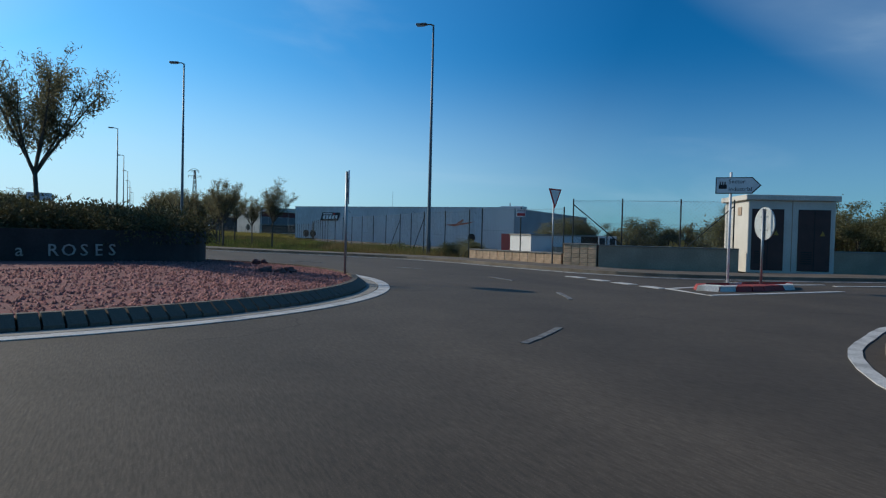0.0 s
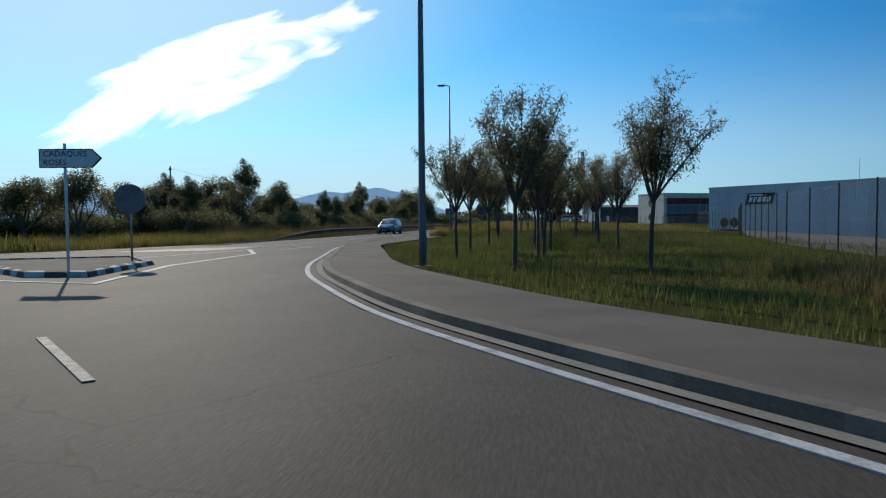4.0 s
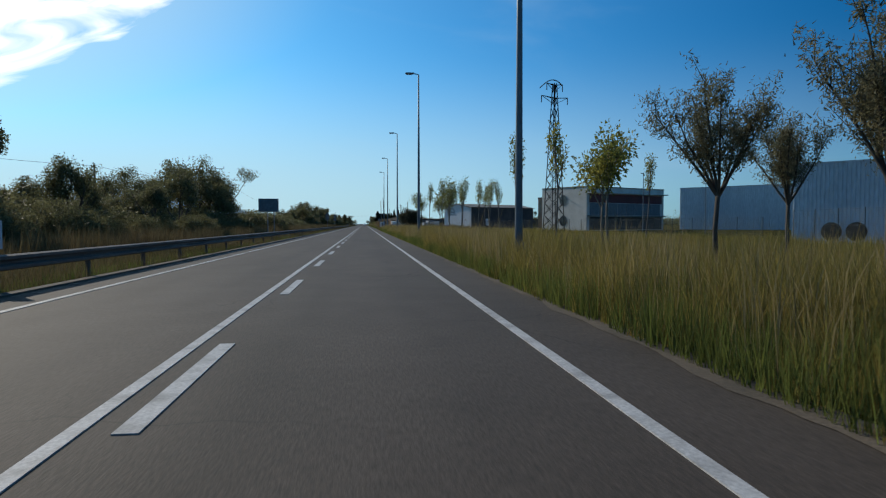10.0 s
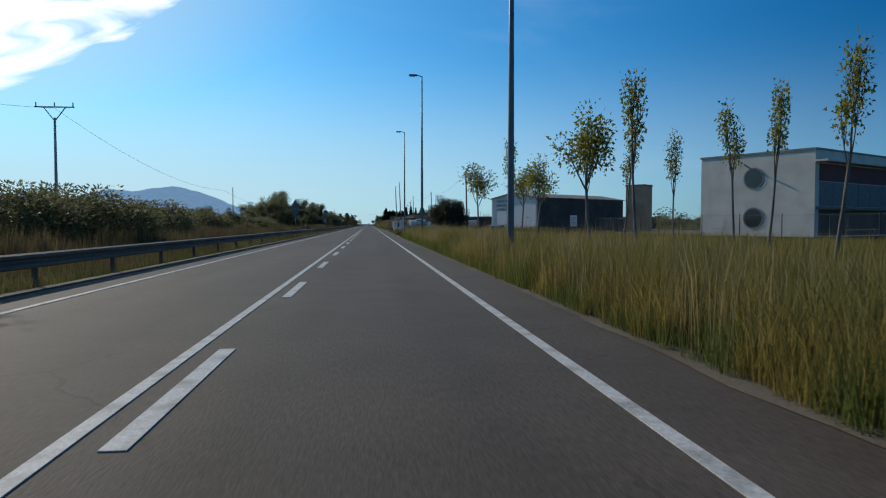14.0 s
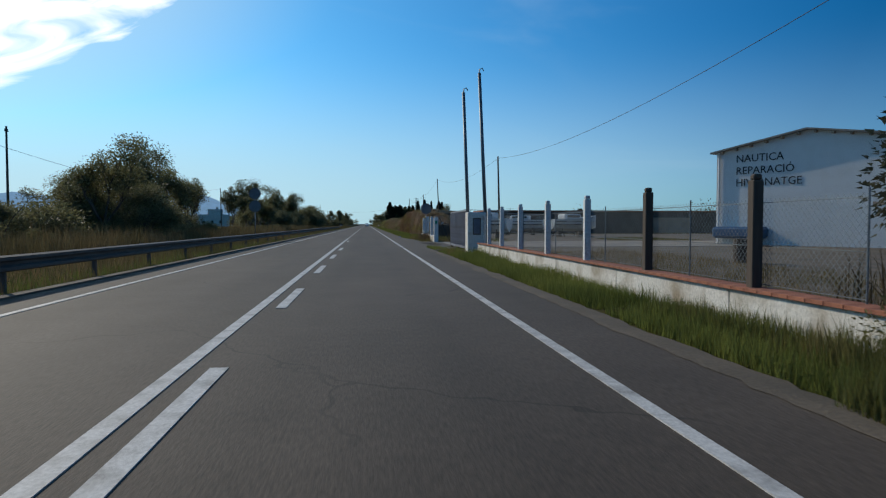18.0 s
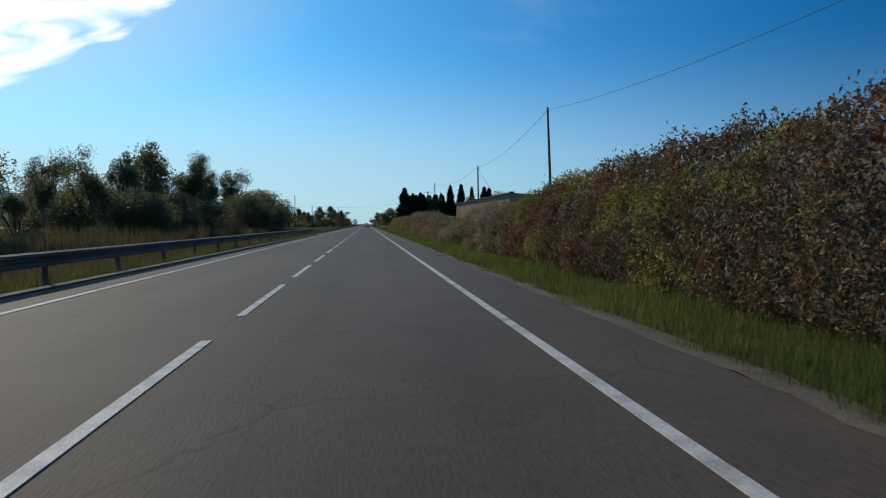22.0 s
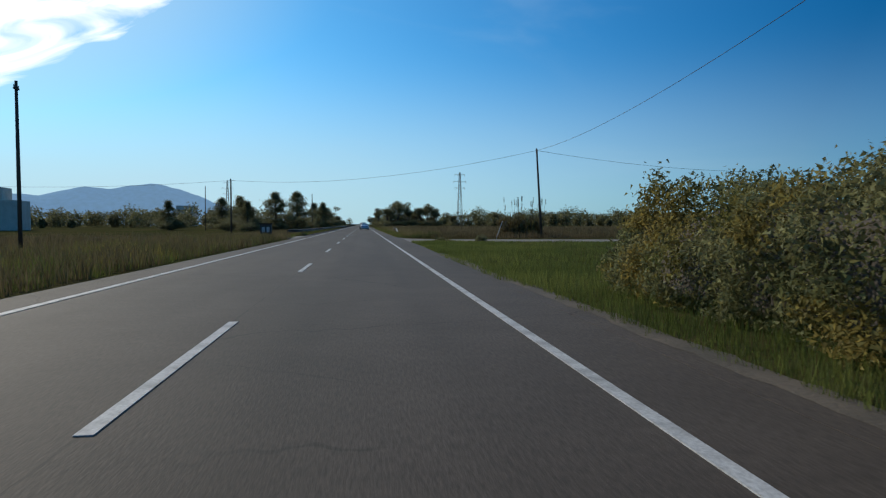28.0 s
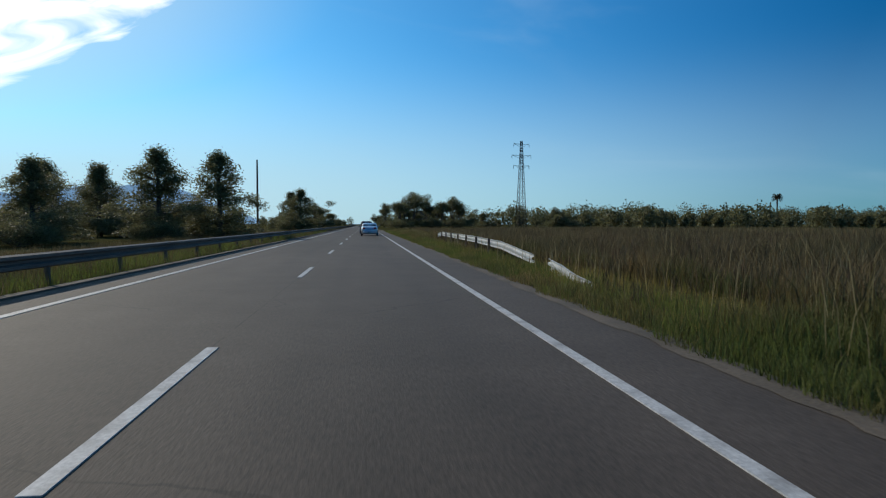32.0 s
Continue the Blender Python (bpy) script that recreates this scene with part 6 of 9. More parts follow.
gate = thing("sliding_gate", frame_at(6.3, 208.4, Vector((0.0, 1, 0)), Vector((-1, 0, 0))), "grey steel sliding gate of upright bars", "gate")
GL, GH = 6.4, 1.95
part("gate_frame", boxes((0, -0.03, 0.12, GL, 0.03, 0.22), (0, -0.03, GH - 0.08, GL, 0.03, GH), (0, -0.03, 0.12, 0.08, 0.03, GH), (GL - 0.08, -0.03, 0.12, GL, 0.03, GH), (GL * 0.28, -0.03, 0.12, GL * 0.28 + 0.08, 0.03, GH)), M_GATE, gate)
bar_me = mesh_of("bar", boxes((-0.018, -0.014, 0.22, 0.018, 0.014, GH - 0.08)), M_GATE)
for k in range(46):
    ob = new("bar", bar_me)
    ob.parent = gate
    ob.matrix_basis = Matrix.Translation((0.14 + k * (GL - 0.28) / 45, 0, 0))
part("ground_track", boxes((-0.2, -0.05, -0.02, GL + 1, 0.05, 0.03)), M_IRON, gate)
for k in range(3):
    part("wheel", rod([(0.5 + k * 2.7, -0.04, 0.08), (0.5 + k * 2.7, 0.04, 0.08)], 0.07, 12), M_IRON, gate)
# second stretch of wall beyond the driveway
W2 = [(6.52, 225.0), (6.56, 228.9), (6.6, 237.4)]
w2 = thing("yard_wall", pose(0, 0, 0), "low white wall with tall square pillars", "wall")
for (x0, y0), (x1, y1) in zip(W2, W2[1:]):
    u = Vector((x1 - x0, y1 - y0, 0))
    b = boxes((0, -0.11, -0.15, u.length, 0.11, 0.45), bevel=0.01)
    part("wall_panel", b, M_WHITE_OLD, w2, at=frame_at(x0, y0, u.normalized(), Vector((-u.y, u.x, 0)).normalized()))
for x, y, h, w in ((6.56, 225.0, 1.8, 0.145), (6.6, 228.4, 1.84, 0.12), (6.62, 231.95, 1.9, 0.12), (6.64, 235.6, 1.8, 0.12)):
    fence_post_concrete(x, y, h, True, w)
gn = thing("notice_sign", pose(6.54, 224.84, 1.2), "small green and white notice on a white pillar", "notice")
part("plate", boxes((-0.08, -0.03, 0.05, 0.1, -0.012, 0.52), bevel=0.004), M_SIGN_WHITE, gn)
part("green_panel", boxes((-0.06, -0.036, 0.08, 0.08, -0.031, 0.32)), M_GREEN, gn, "green panel")
wire_fence([(6.62, 225.3), (6.64, 231), (6.66, 237.3)], 0.45, 1.1, "chain-link mesh between white pillars", 5.0, 0.09, M_WIRE, post_r=0.012)
lp = thing("leaning_post", pose(7.57, 225.17, 0, 0, -23.1, 0), "thin dark leaning steel post", "post")
part("post", rod([(0, 0, -0.1), (0, 0, 1.95)], 0.03, 8), M_FENCE, lp)
part("bracket", boxes((-0.05, -0.05, 1.4, 0.12, 0.05, 1.5)), M_STEEL, lp)


def boat(at, length, beam, label, hull_mat, group="boats in the yard"):
    """A motor boat on trestles: lofted hull, deck, rails and stripes."""
    b = thing("boat", at, label, "boat", group)
    bm = bmesh.new()
    stations = []
    for i in range(13):
        t = i / 12
        w = beam / 2 * (1 - max(0, (t - 0.45) / 0.55) ** 2.2) * (0.92 + 0.08 * min(1, t * 4))
        keel = 0.55 + 0.35 * max(0, (t - 0.6) / 0.4) ** 2
        deck = 1.75 + 0.45 * t * t
        x = t * length
        stations.append([bm.verts.new((x, y, z)) for y, z in ((0, keel), (w * 0.62, keel + 0.28), (w * 0.9, (keel + deck) / 2), (max(w, 0.03), deck))])
    mir = [[bm.verts.new((v.co.x, -v.co.y, v.co.z)) for v in s[1:]] for s in stations]
    for i in range(12):
        a, c = stations[i], stations[i + 1]
        for k in range(3):
            bm.faces.new((a[k], c[k], c[k + 1], a[k + 1]))
        am, cmr = [a[0]] + mir[i], [c[0]] + mir[i + 1]
        for k in range(3):
            bm.faces.new((am[k], am[k + 1], cmr[k + 1], cmr[k]))
        bm.faces.new((a[3], c[3], mir[i + 1][2], mir[i][2]))
    bm.faces.new(stations[0] + list(reversed(mir[0])))
    bmesh.ops.recalc_face_normals(bm, faces=bm.faces)
    hull = part("hull", bm, hull_mat, b, smooth=False)
    for z0, z1 in ((1.18, 1.3), (1.5, 1.58)):
        for s in (-1, 1):
            part("stripe", boxes((0.2, s * beam * 0.47 - 0.02, z0, length * 0.55, s * beam * 0.47 + 0.03, z1)), M_BLACK, hull, "dark stripe")
    cab = boxes((length * 0.25, -beam * 0.3, 1.75, length * 0.6, beam * 0.3, 2.3), bevel=0.12)
    c = part("cabin", cab, M_WHITE, b)
    part("windscreen", boxes((length * 0.3, -beam * 0.305, 1.95, length * 0.56, beam * 0.305, 2.18)), M_WINDOW, c)
    for s in (-1, 1):
        part("hand_rail", rod([(length * t, s * beam * (0.46 - 0.4 * max(0, t - 0.5)), 2.35 + 0.3 * t) for t in (0.05, 0.3, 0.6, 0.85)], 0.018, 6), M_STEEL, b)
        for t in (0.1, 0.35, 0.6, 0.82):
            part("stanchion", rod([(length * t, s * beam * (0.46 - 0.4 * max(0, t - 0.5)), 1.75), (length * t, s * beam * (0.46 - 0.4 * max(0, t - 0.5)), 2.36 + 0.3 * t)], 0.014, 6), M_STEEL, b)
    for t in (0.2, 0.65):
        for s in (-1, 1):
            part("trestle_leg", rod([(length * t, s * beam * 0.45, 0), (length * t, s * beam * 0.25, 1.0)], 0.05, 6), M_IRON, b)
        part("keel_block", boxes((length * t - 0.25, -0.2, 0, length * t + 0.25, 0.2, 0.6)), M_WOOD_POLE, b)
    return b


boat(pose(14.1, 234.9, 0, 0, 0, 150), 4.8, 2.1, "white and dark blue motor boat on trestles", M_WHITE)
hb = [o for o in scene.objects if o.name.startswith("boat") and o.parent is None][0]
part("lower_hull", boxes((0.2, -0.95, 0.4, 3.3, 0.95, 1.12), bevel=0.15), M_BOAT_BLUE, hb, "blue lower hull")
boat(pose(22, 252, 0, 0, 0, 160), 6.5, 2.3, "white boat under storage in the yard", M_WHITE)
boat(pose(20, 243, 0, 0, 0, 20), 6.0, 2.2, "grey boat under storage in the yard", M_SIGN_PALE)
sheds = thing("storage_row", pose(40, 268, 0, 0, 0, 0), "long dark row of low storage buildings across the yard", "shed")
part("body", boxes((-22, 0, 0, 38, 8, 3.0)), M_DARKWALL, sheds)
part("roof", boxes((-22.3, -0.4, 3.0, 38.3, 8.4, 3.2)), M_TILE_RED, sheds)
part("pale_bay", boxes((2, -0.05, 0, 8, 0.02, 2.2)), M_PLASTER_GREY, sheds)
for x, y, r in ((27, 196, 0.35), (14, 199, 0.3)):
    d = thing("drum", pose(x, y, 0), "dark metal drum on the dusty yard", "drum", "drums")
    part("drum_body", rod([(0, 0, 0), (0, 0, 0.8)], r, 16), M_IRON, d, smooth=False)
    part("rim", rod([(0, 0, 0.38), (0, 0, 0.43)], r + 0.015, 16), M_IRON, d)

# ---------------------------------------------------------------- brown buildings behind the hedge
bA = thing("warehouse", pose(12.0, 279.2, 0), "low brown warehouse with pipe stubs along its roof edge", "warehouse")
part("body", boxes((0, 0, 0, 20, 14, 2.72)), M_BRICKWALL, bA)
part("roof_edge", boxes((-0.3, -0.3, 2.72, 20.3, 14.3, 2.93)), M_DARKWALL, bA)
for k in range(9):
    part("roof_stub", boxes((-0.2, 0.6 + k * 1.6, 2.93, 0.05, 0.8 + k * 1.6, 3.05)), M_CONCRETE, bA)
bB = thing("warehouse", frame_at(16.85, 324.6, Vector((0.96, -0.28, 0)), Vector((0.28, 0.96, 0))), "brown rendered warehouse with pilasters and a sloping roof line", "warehouse")
bm = bmesh.new()
for fc in ([(0, 0, 0), (22, 0, 0), (22, 0, 2.9), (0, 0, 4.6)], [(0, 0, 0), (0, 0, 4.6), (-6.8, 7.08, 3.6), (-6.8, 7.08, 0)], [(0, 0, 4.6), (22, 0, 2.9), (22, 9.4, 2.6), (-6.8, 7.08, 3.6)],
           [(22, 0, 0), (22, 9.4, 0), (22, 9.4, 2.6), (22, 0, 2.9)], [(-6.8, 7.08, 0), (-6.8, 7.08, 3.6), (22, 9.4, 2.6), (22, 9.4, 0)]):
    bm.faces.new([bm.verts.new(q) for q in fc])
part("body", bm, M_BRICKWALL, bB)
part("cornice", boxes((-0.1, -0.1, 4.5, 0.4, 0.4, 4.72)), M_TILE_RED, bB, "terracotta corner cap")
for k in range(5):
    part("pilaster", boxes((2 + k * 4, -0.12, 0, 2.3 + k * 4, 0, 4.15 - k * 0.32)), M_PLASTER_GREY, bB)
bm = bmesh.new()
tube(bm, [(0.05, -0.15, 4.58), (-7.0, 7.3, 3.62)], [0.11, 0.11], 4)
part("roof_edge", bm, M_DARKWALL, bB, "dark overhanging roof edge")
for y, h in ((301.5, 2.3), (305.6, 2.0), (333, 2.3)):
    fence_post_concrete(9.6, y, h, False, 0.08)
cm2 = thing("parked_lorry", pose(14.5, 366, 0, 0, 0, 5), "pale tank trailer with rusty panels half hidden by the hedge", "lorry")
part("tank", rod([(-2.5, 0, 2.1), (2.0, 0, 2.1)], 0.5, 14), M_SIGN_PALE, cm2, smooth=False)
part("rusty_panel", boxes((-0.9, -0.7, 0.9, 2.6, -0.6, 1.7)), M_TILE_RED, cm2, "rusty red panel")
part("chassis", boxes((-2.5, -0.6, 0.7, 2.6, 0.6, 0.95)), M_IRON, cm2)
for x in (-1.8, 1.8):
    for s in (-1, 1):
        part("wheel", rod([(x, s * 0.5, 0.42), (x, s * 0.75, 0.42)], 0.42, 16), M_RUBBER, cm2)
# kiosk and small things at the lay-by
ki = thing("kiosk", pose(-8.6, 444.5, 0, 0, 0, 4), "small dark kiosk with a pale notice board", "kiosk")
part("body", boxes((-0.6, -0.4, 0, 0.6, 0.6, 1.25), bevel=0.02), M_DARKWALL, ki)
part("roof", boxes((-0.7, -0.5, 1.25, 0.7, 0.7, 1.36), bevel=0.02), M_IRON, ki)
for x in (-0.38, 0.1):
    part("notice", boxes((x, -0.42, 0.4, x + 0.3, -0.402, 0.95)), M_SIGN_PALE, ki, "pale notice")
mh = thing("manhole", pose(4.77, 282.95, 0.0), "round pale mortar patch with a rusty round manhole cover", "manhole", kind="structure")
part("surround", rod([(0, 0, -0.05), (0, 0, 0.012)], 0.34, 24), M_PAVING, mh)
part("cover", rod([(0, 0, -0.05), (0, 0, 0.02)], 0.22, 24), M_IRON, mh, smooth=False)
dr = thing("drain_grate", pose(5.5, 221, 0.005, 0, 0, 8), "dark drain grate across the driveway", "drain", kind="structure")
part("frame", boxes((-0.2, -1.6, -0.05, -0.14, 1.6, 0.014), (0.54, -1.6, -0.05, 0.6, 1.6, 0.014), (-0.14, -1.6, -0.05, 0.54, -1.54, 0.014), (-0.14, 1.54, -0.05, 0.54, 1.6, 0.014)), M_IRON, dr)
part("channel", boxes((-0.14, -1.54, -0.05, 0.54, 1.54, 0.004)), M_BLACK, dr)
for k in range(20):
    part("bar", boxes((-0.14, -1.5 + k * 0.155, -0.04, 0.54, -1.43 + k * 0.155, 0.012)), M_IRON, dr)
ball = bmesh.new()
bmesh.ops.create_icosphere(ball, subdivisions=2, radius=0.06)
tagged(part("blue_bottle_cap", ball, M_SIGN_BLUE, at=pose(4.92, 243.1, 0.05)), "small blue plastic ball in the verge grass", "litter")

# ---------------------------------------------------------------- far buildings and hills
fb = thing("farmhouse", pose(-75, 510, 0, 0, 0, 10), "pale two-block house in the distance", "house")
part("wall", boxes((-9, 0, 0, 9, 8, 6.0)), M_RENDER, fb)
part("upper_block", boxes((-1, 1, 6.0, 6, 7, 8.6)), M_RENDER, fb)
part("chimney", boxes((3, 1.4, 8.6, 4, 2.2, 9.6)), M_RENDER, fb)
for k in range(4):
    part("window", boxes((-7.5 + k * 4, -0.05, 1.6, -6.3 + k * 4, 0.02, 3.0)), M_WINDOW, fb)
for i, (x, y, w, h) in enumerate(((-95, 830, 16, 11), (-120, 840, 12, 14), (-140, 850, 22, 9), (-66, 1050, 20, 12))):
    tb = thing("apartment_block", pose(x, y, 0), "pale apartment block far across the fields", "apartment block", "far apartment blocks")
    part("wall", boxes((-w / 2, 0, 0, w / 2, 10, h)), M_RENDER, tb)
    for r in range(int(h // 3)):
        for k in range(int(w // 4)):
            part("window", boxes((-w / 2 + 1 + k * 4, -0.06, 1 + r * 3, -w / 2 + 2.6 + k * 4, 0.02, 2.3 + r * 3)), M_WINDOW, tb)
sb = thing("field_board", pose(22, 690, 0), "pale brown hoarding at the edge of far trees", "hoarding")
part("panel", boxes((-5, 0, 2.0, 5, 0.2, 6.2)), M_DIRT, sb)
for x in (-4, 0, 4):
    part("leg", boxes((x - 0.15, 0.2, 0, x + 0.15, 0.4, 6)), M_WOOD_POLE, sb)
# hills along the horizon to the left
bm = bmesh.new()
prev = None
for k in range(121):
    az = radians(-60 + k * 0.5)
    deg = -60 + k * 0.5
    h = float(np.interp(deg, [-60, -45, -36, -30, -27, -24, -21, -19.5, -16.4, -14.5, -13.2, -11, -9, -8], [110, 170, 210, 150, 190, 165, 228, 212, 254, 218, 182, 110, 45, 2]))
    h = max(2.0, h + (9 * noise.noise((deg * 0.8, 9, 0)) + 4 * noise.noise((deg * 2.5, 2, 0))) * min(1, h / 100))
    x, y = 4300 * math.sin(az), 200 + 4300 * math.cos(az)
    cur = (bm.verts.new((x, y, -2)), bm.verts.new((x * 1.02, y * 1.02, h * 0.55)), bm.verts.new((x * 1.06, y * 1.06, h)))
    if prev:
        bm.faces.new((prev[0], cur[0], cur[1], prev[1]))
        bm.faces.new((prev[1], cur[1], cur[2], prev[2]))
    prev = cur
tagged(part("backdrop_hills", bm, M_MOUNTAIN, smooth=True), "hills along the horizon in painted blue haze", "hills", kind="structure")

# ---------------------------------------------------------------- trees and shrubs


def leaf_mesh(name, centres, size, mat, seed, aspect=1.7, droop=0.0, normal_up=0.0):
    """Many small pointed leaves, one at each centre."""
    r = np.random.RandomState(seed)
    c = np.asarray(centres, np.float64)
    n = len(c)
    d = r.normal(size=(n, 3))
    d[:, 2] -= droop
    d /= np.linalg.norm(d, axis=1)[:, None]
    e = r.normal(size=(n, 3))
    e[:, 2] *= 1 - normal_up
    e -= d * (e * d).sum(1)[:, None]
    e /= np.linalg.norm(e, axis=1)[:, None] + 1e-9
    s = size * r.uniform(0.6, 1.4, n)[:, None]
    v = np.stack([c - d * s * aspect * 0.45 - e * s * 0.5, c - d * s * aspect * 0.45 + e * s * 0.5, c + d * s * aspect * 0.55], 1).reshape(-1, 3)
    f = np.arange(n * 3).reshape(n, 3)
    return sheet(name, v, f, mat)


def grow(rnd, bm, base, direction, length, radius, depth, tips, spread, lift, kids):
    """One limb and its side limbs; the ends are gathered in tips."""
    pts, p, d = [base.copy()], base.copy(), direction.normalized()
    k = 4
    for i in range(k):
        d = (d + Vector((rnd.uniform(-1, 1), rnd.uniform(-1, 1), rnd.uniform(-0.6, 1))) * 0.16 + Vector((0, 0, lift * 0.12))).normalized()
        p = p + d * (length / k)
        pts.append(p.copy())
    tube(bm, pts, [radius * (1 - 0.14 * i) for i in range(k + 1)], 6 if depth > 1 else 4, False)
    if depth == 0:
        tips.append(pts[-1])
        tips.append(pts[-2])
        tips.append(pts[-3])
        return
    for i in range(kids):
        start = pts[rnd.randint(2, k)]
        a = i * math.tau / kids + rnd.uniform(-0.5, 0.5)
        out = Vector((math.cos(a), math.sin(a), 0)) * spread + Vector((0, 0, lift * rnd.uniform(0.6, 1.2)))
        grow(rnd, bm, start, (d * 0.5 + out), length * rnd.uniform(0.5, 0.75), radius * 0.55, depth - 1, tips, spread, lift, kids)


def tree(name, seed, label, category, group, trunk_h, reach, leaf, leaf_size, per_tip, blur, bark, radius=0.09, spread=0.8, lift=0.8, kids=4, depth=2, stems=1, aspect=1.7, droop=0.0, ragged=0.0):
    """A trunk, its limbs and a crown of leaf clumps; ragged leaves gaps between clumps of uneven size."""
    rnd = random.Random(seed)
    t = thing(name, pose(0, 0, -200), label, category, group)
    bm = bmesh.new()
    tips = []
    for s in range(stems):
        lean = Vector((rnd.uniform(-1, 1), rnd.uniform(-1, 1), 0)) * (0.12 if stems == 1 else 0.35)
        top = Vector((0, 0, trunk_h)) + lean * trunk_h
        tube(bm, [(0, 0, -0.1), (0, 0, trunk_h * 0.05), top * 0.5 + Vector((rnd.uniform(-0.05, 0.05), 0, 0)), top], [radius * 1.35, radius, radius * 0.85, radius * 0.75], 8)
        for i in range(kids):
            a = i * math.tau / kids + rnd.uniform(-0.6, 0.6)
            grow(rnd, bm, top * rnd.uniform(0.8, 1.0), Vector((math.cos(a) * spread, math.sin(a) * spread, lift)), reach * rnd.uniform(0.7, 1.1), radius * 0.55, depth - 1, tips, spread, lift, kids)
        grow(rnd, bm, top, Vector((0, 0, 1)), reach, radius * 0.6, depth - 1, tips, spread, lift, kids)
    part("trunk", bm, bark, t, smooth=True)
    r = np.random.RandomState(seed)
    pts = np.array([tuple(q) for q in tips])
    lump = r.uniform(0.5, 1.35, len(pts)) * (r.uniform(size=len(pts)) > ragged * 0.35) if ragged else np.ones(len(pts))
    pts, lump = np.repeat(pts[lump > 0], per_tip, 0), np.repeat(lump[lump > 0], per_tip)[:, None]
    off = r.normal(size=pts.shape)
    if ragged:
        off *= (r.uniform(0.2, 1.0, (len(off), 1)) ** 0.6) * 1.25 / np.linalg.norm(off, axis=1)[:, None]
    pts = pts + np.clip(off, -1.5, 1.5) * lump * np.array((blur, blur, blur * 0.9))
    keep = pts[:, 2] > trunk_h * 0.55
    crown = leaf_mesh("crown", pts[keep], leaf_size, leaf, seed, aspect, droop)
    crown.parent = t
    hgt = float(pts[:, 2].max())
    return t, hgt


def tamarisk(seed):
    """A thin trunk, a vase of straight rising limbs and feathery upright shoots."""
    rnd = random.Random(seed)
    r = np.random.RandomState(seed)
    t = thing("tamarisk_tree", pose(0, 0, -200), "feathery grey-green tamarisk with a thin dark trunk", "tree", "planted tamarisks")
    bm = bmesh.new()
    top = Vector((rnd.uniform(-0.12, 0.12), rnd.uniform(-0.12, 0.12), 1.8))
    tube(bm, [(0, 0, -0.1), (0, 0, 0.1), top * 0.55 + Vector((rnd.uniform(-0.05, 0.05), 0, 0)), top], [0.07, 0.052, 0.048, 0.044], 8)
    leaves = []
    for k in range(9):
        a = k * math.tau / 8 + rnd.uniform(-0.35, 0.35)
        out = rnd.uniform(0.3, 0.72) if k < 8 else 0.1
        d = Vector((math.cos(a) * out, math.sin(a) * out, 1)).normalized()
        p, pts, n = top * rnd.uniform(0.88, 1.0), [], 7
        length = rnd.uniform(1.8, 2.7)
        for i in range(n):
            pts.append(p.copy())
            d = (d + Vector((rnd.uniform(-1, 1), rnd.uniform(-1, 1), 0.5)) * 0.1).normalized()
            p = p + d * (length / (n - 1))
        tube(bm, pts, [0.034 * (1 - i * 0.13) for i in range(n)], 5, False)
        for m in range(17):
            u = rnd.uniform(0.2, 1.0)
            i = min(n - 2, int(u * (n - 1)))
            b0 = pts[i].lerp(pts[i + 1], u * (n - 1) - i)
            e = (d * 0.5 + Vector((rnd.uniform(-0.8, 0.8), rnd.uniform(-0.8, 0.8), rnd.uniform(0.1, 1.0)))).normalized()
            tip = b0 + e * rnd.uniform(0.4, 0.95) * (1.15 - 0.45 * u)
            if m % 2 == 0:
                tube(bm, [b0, tip], [0.01, 0.004], 3, False)
            q = r.uniform(0.15, 1.08, (66, 1))
            leaves.append(np.array(b0) * (1 - q) + np.array(tip) * q + r.normal(size=(66, 3)) * 0.07)
    part("trunk", bm, M_BARK, t, smooth=True)
    pts = np.concatenate(leaves)
    crown = leaf_mesh("crown", pts, 0.022, M_LEAF_TAMARISK, seed, 4.2, -0.9)
    crown.parent = t
    return t, float(pts[:, 2].max())


def shrub(name, seed, label, leaf, leaf_size, count, rx, rz, group="shrubs", bark=None):
    """A rounded bush: stems inside and leaves gathered in clumps at its skin."""
    rnd = random.Random(seed)
    r = np.random.RandomState(seed)
    t = thing(name, pose(0, 0, -200), label, "shrub", group)
    bm = bmesh.new()
    clumps = []
    for i in range(70):
        a, u = rnd.uniform(0, math.tau), rnd.uniform(-0.2, 1)
        q = math.sqrt(max(0.0, 1 - u * u))
        k = rnd.uniform(0.7, 1.0) + 0.12 * noise.noise((i * 0.7, seed, 0))
        c = Vector((rx * q * math.cos(a) * k, rx * q * math.sin(a) * k, rz * (0.45 + 0.55 * u) * k))
        clumps.append(c)
        if i % 3 == 0:
            tube(bm, [(0, 0, -0.1), c * 0.5 + Vector((0, 0, 0.1)), c], [0.04, 0.025, 0.01], 4, False)
    part("stem_tangle", bm, bark or M_BARK, t)
    pts = np.repeat(np.array([tuple(c) for c in clumps]), count // 70, 0)
    pts = pts + np.clip(r.normal(size=pts.shape), -1.6, 1.6) * rx * 0.17
    pts[:, 2] = np.abs(pts[:, 2])
    crown = leaf_mesh("crown", pts, leaf_size, leaf, seed)
    crown.parent = t
    return t, float(pts[:, 2].max())


def plant(kinds, x, y, height, turn, z=-0.06, wide=1.0):
    t, h = kinds
    k = height / h
    return copy_thing(t, Matrix.Translation((x, y, z)) @ Matrix.Rotation(radians(turn), 4, "Z") @ Matrix.Diagonal((k * wide, k * wide, k, 1)))


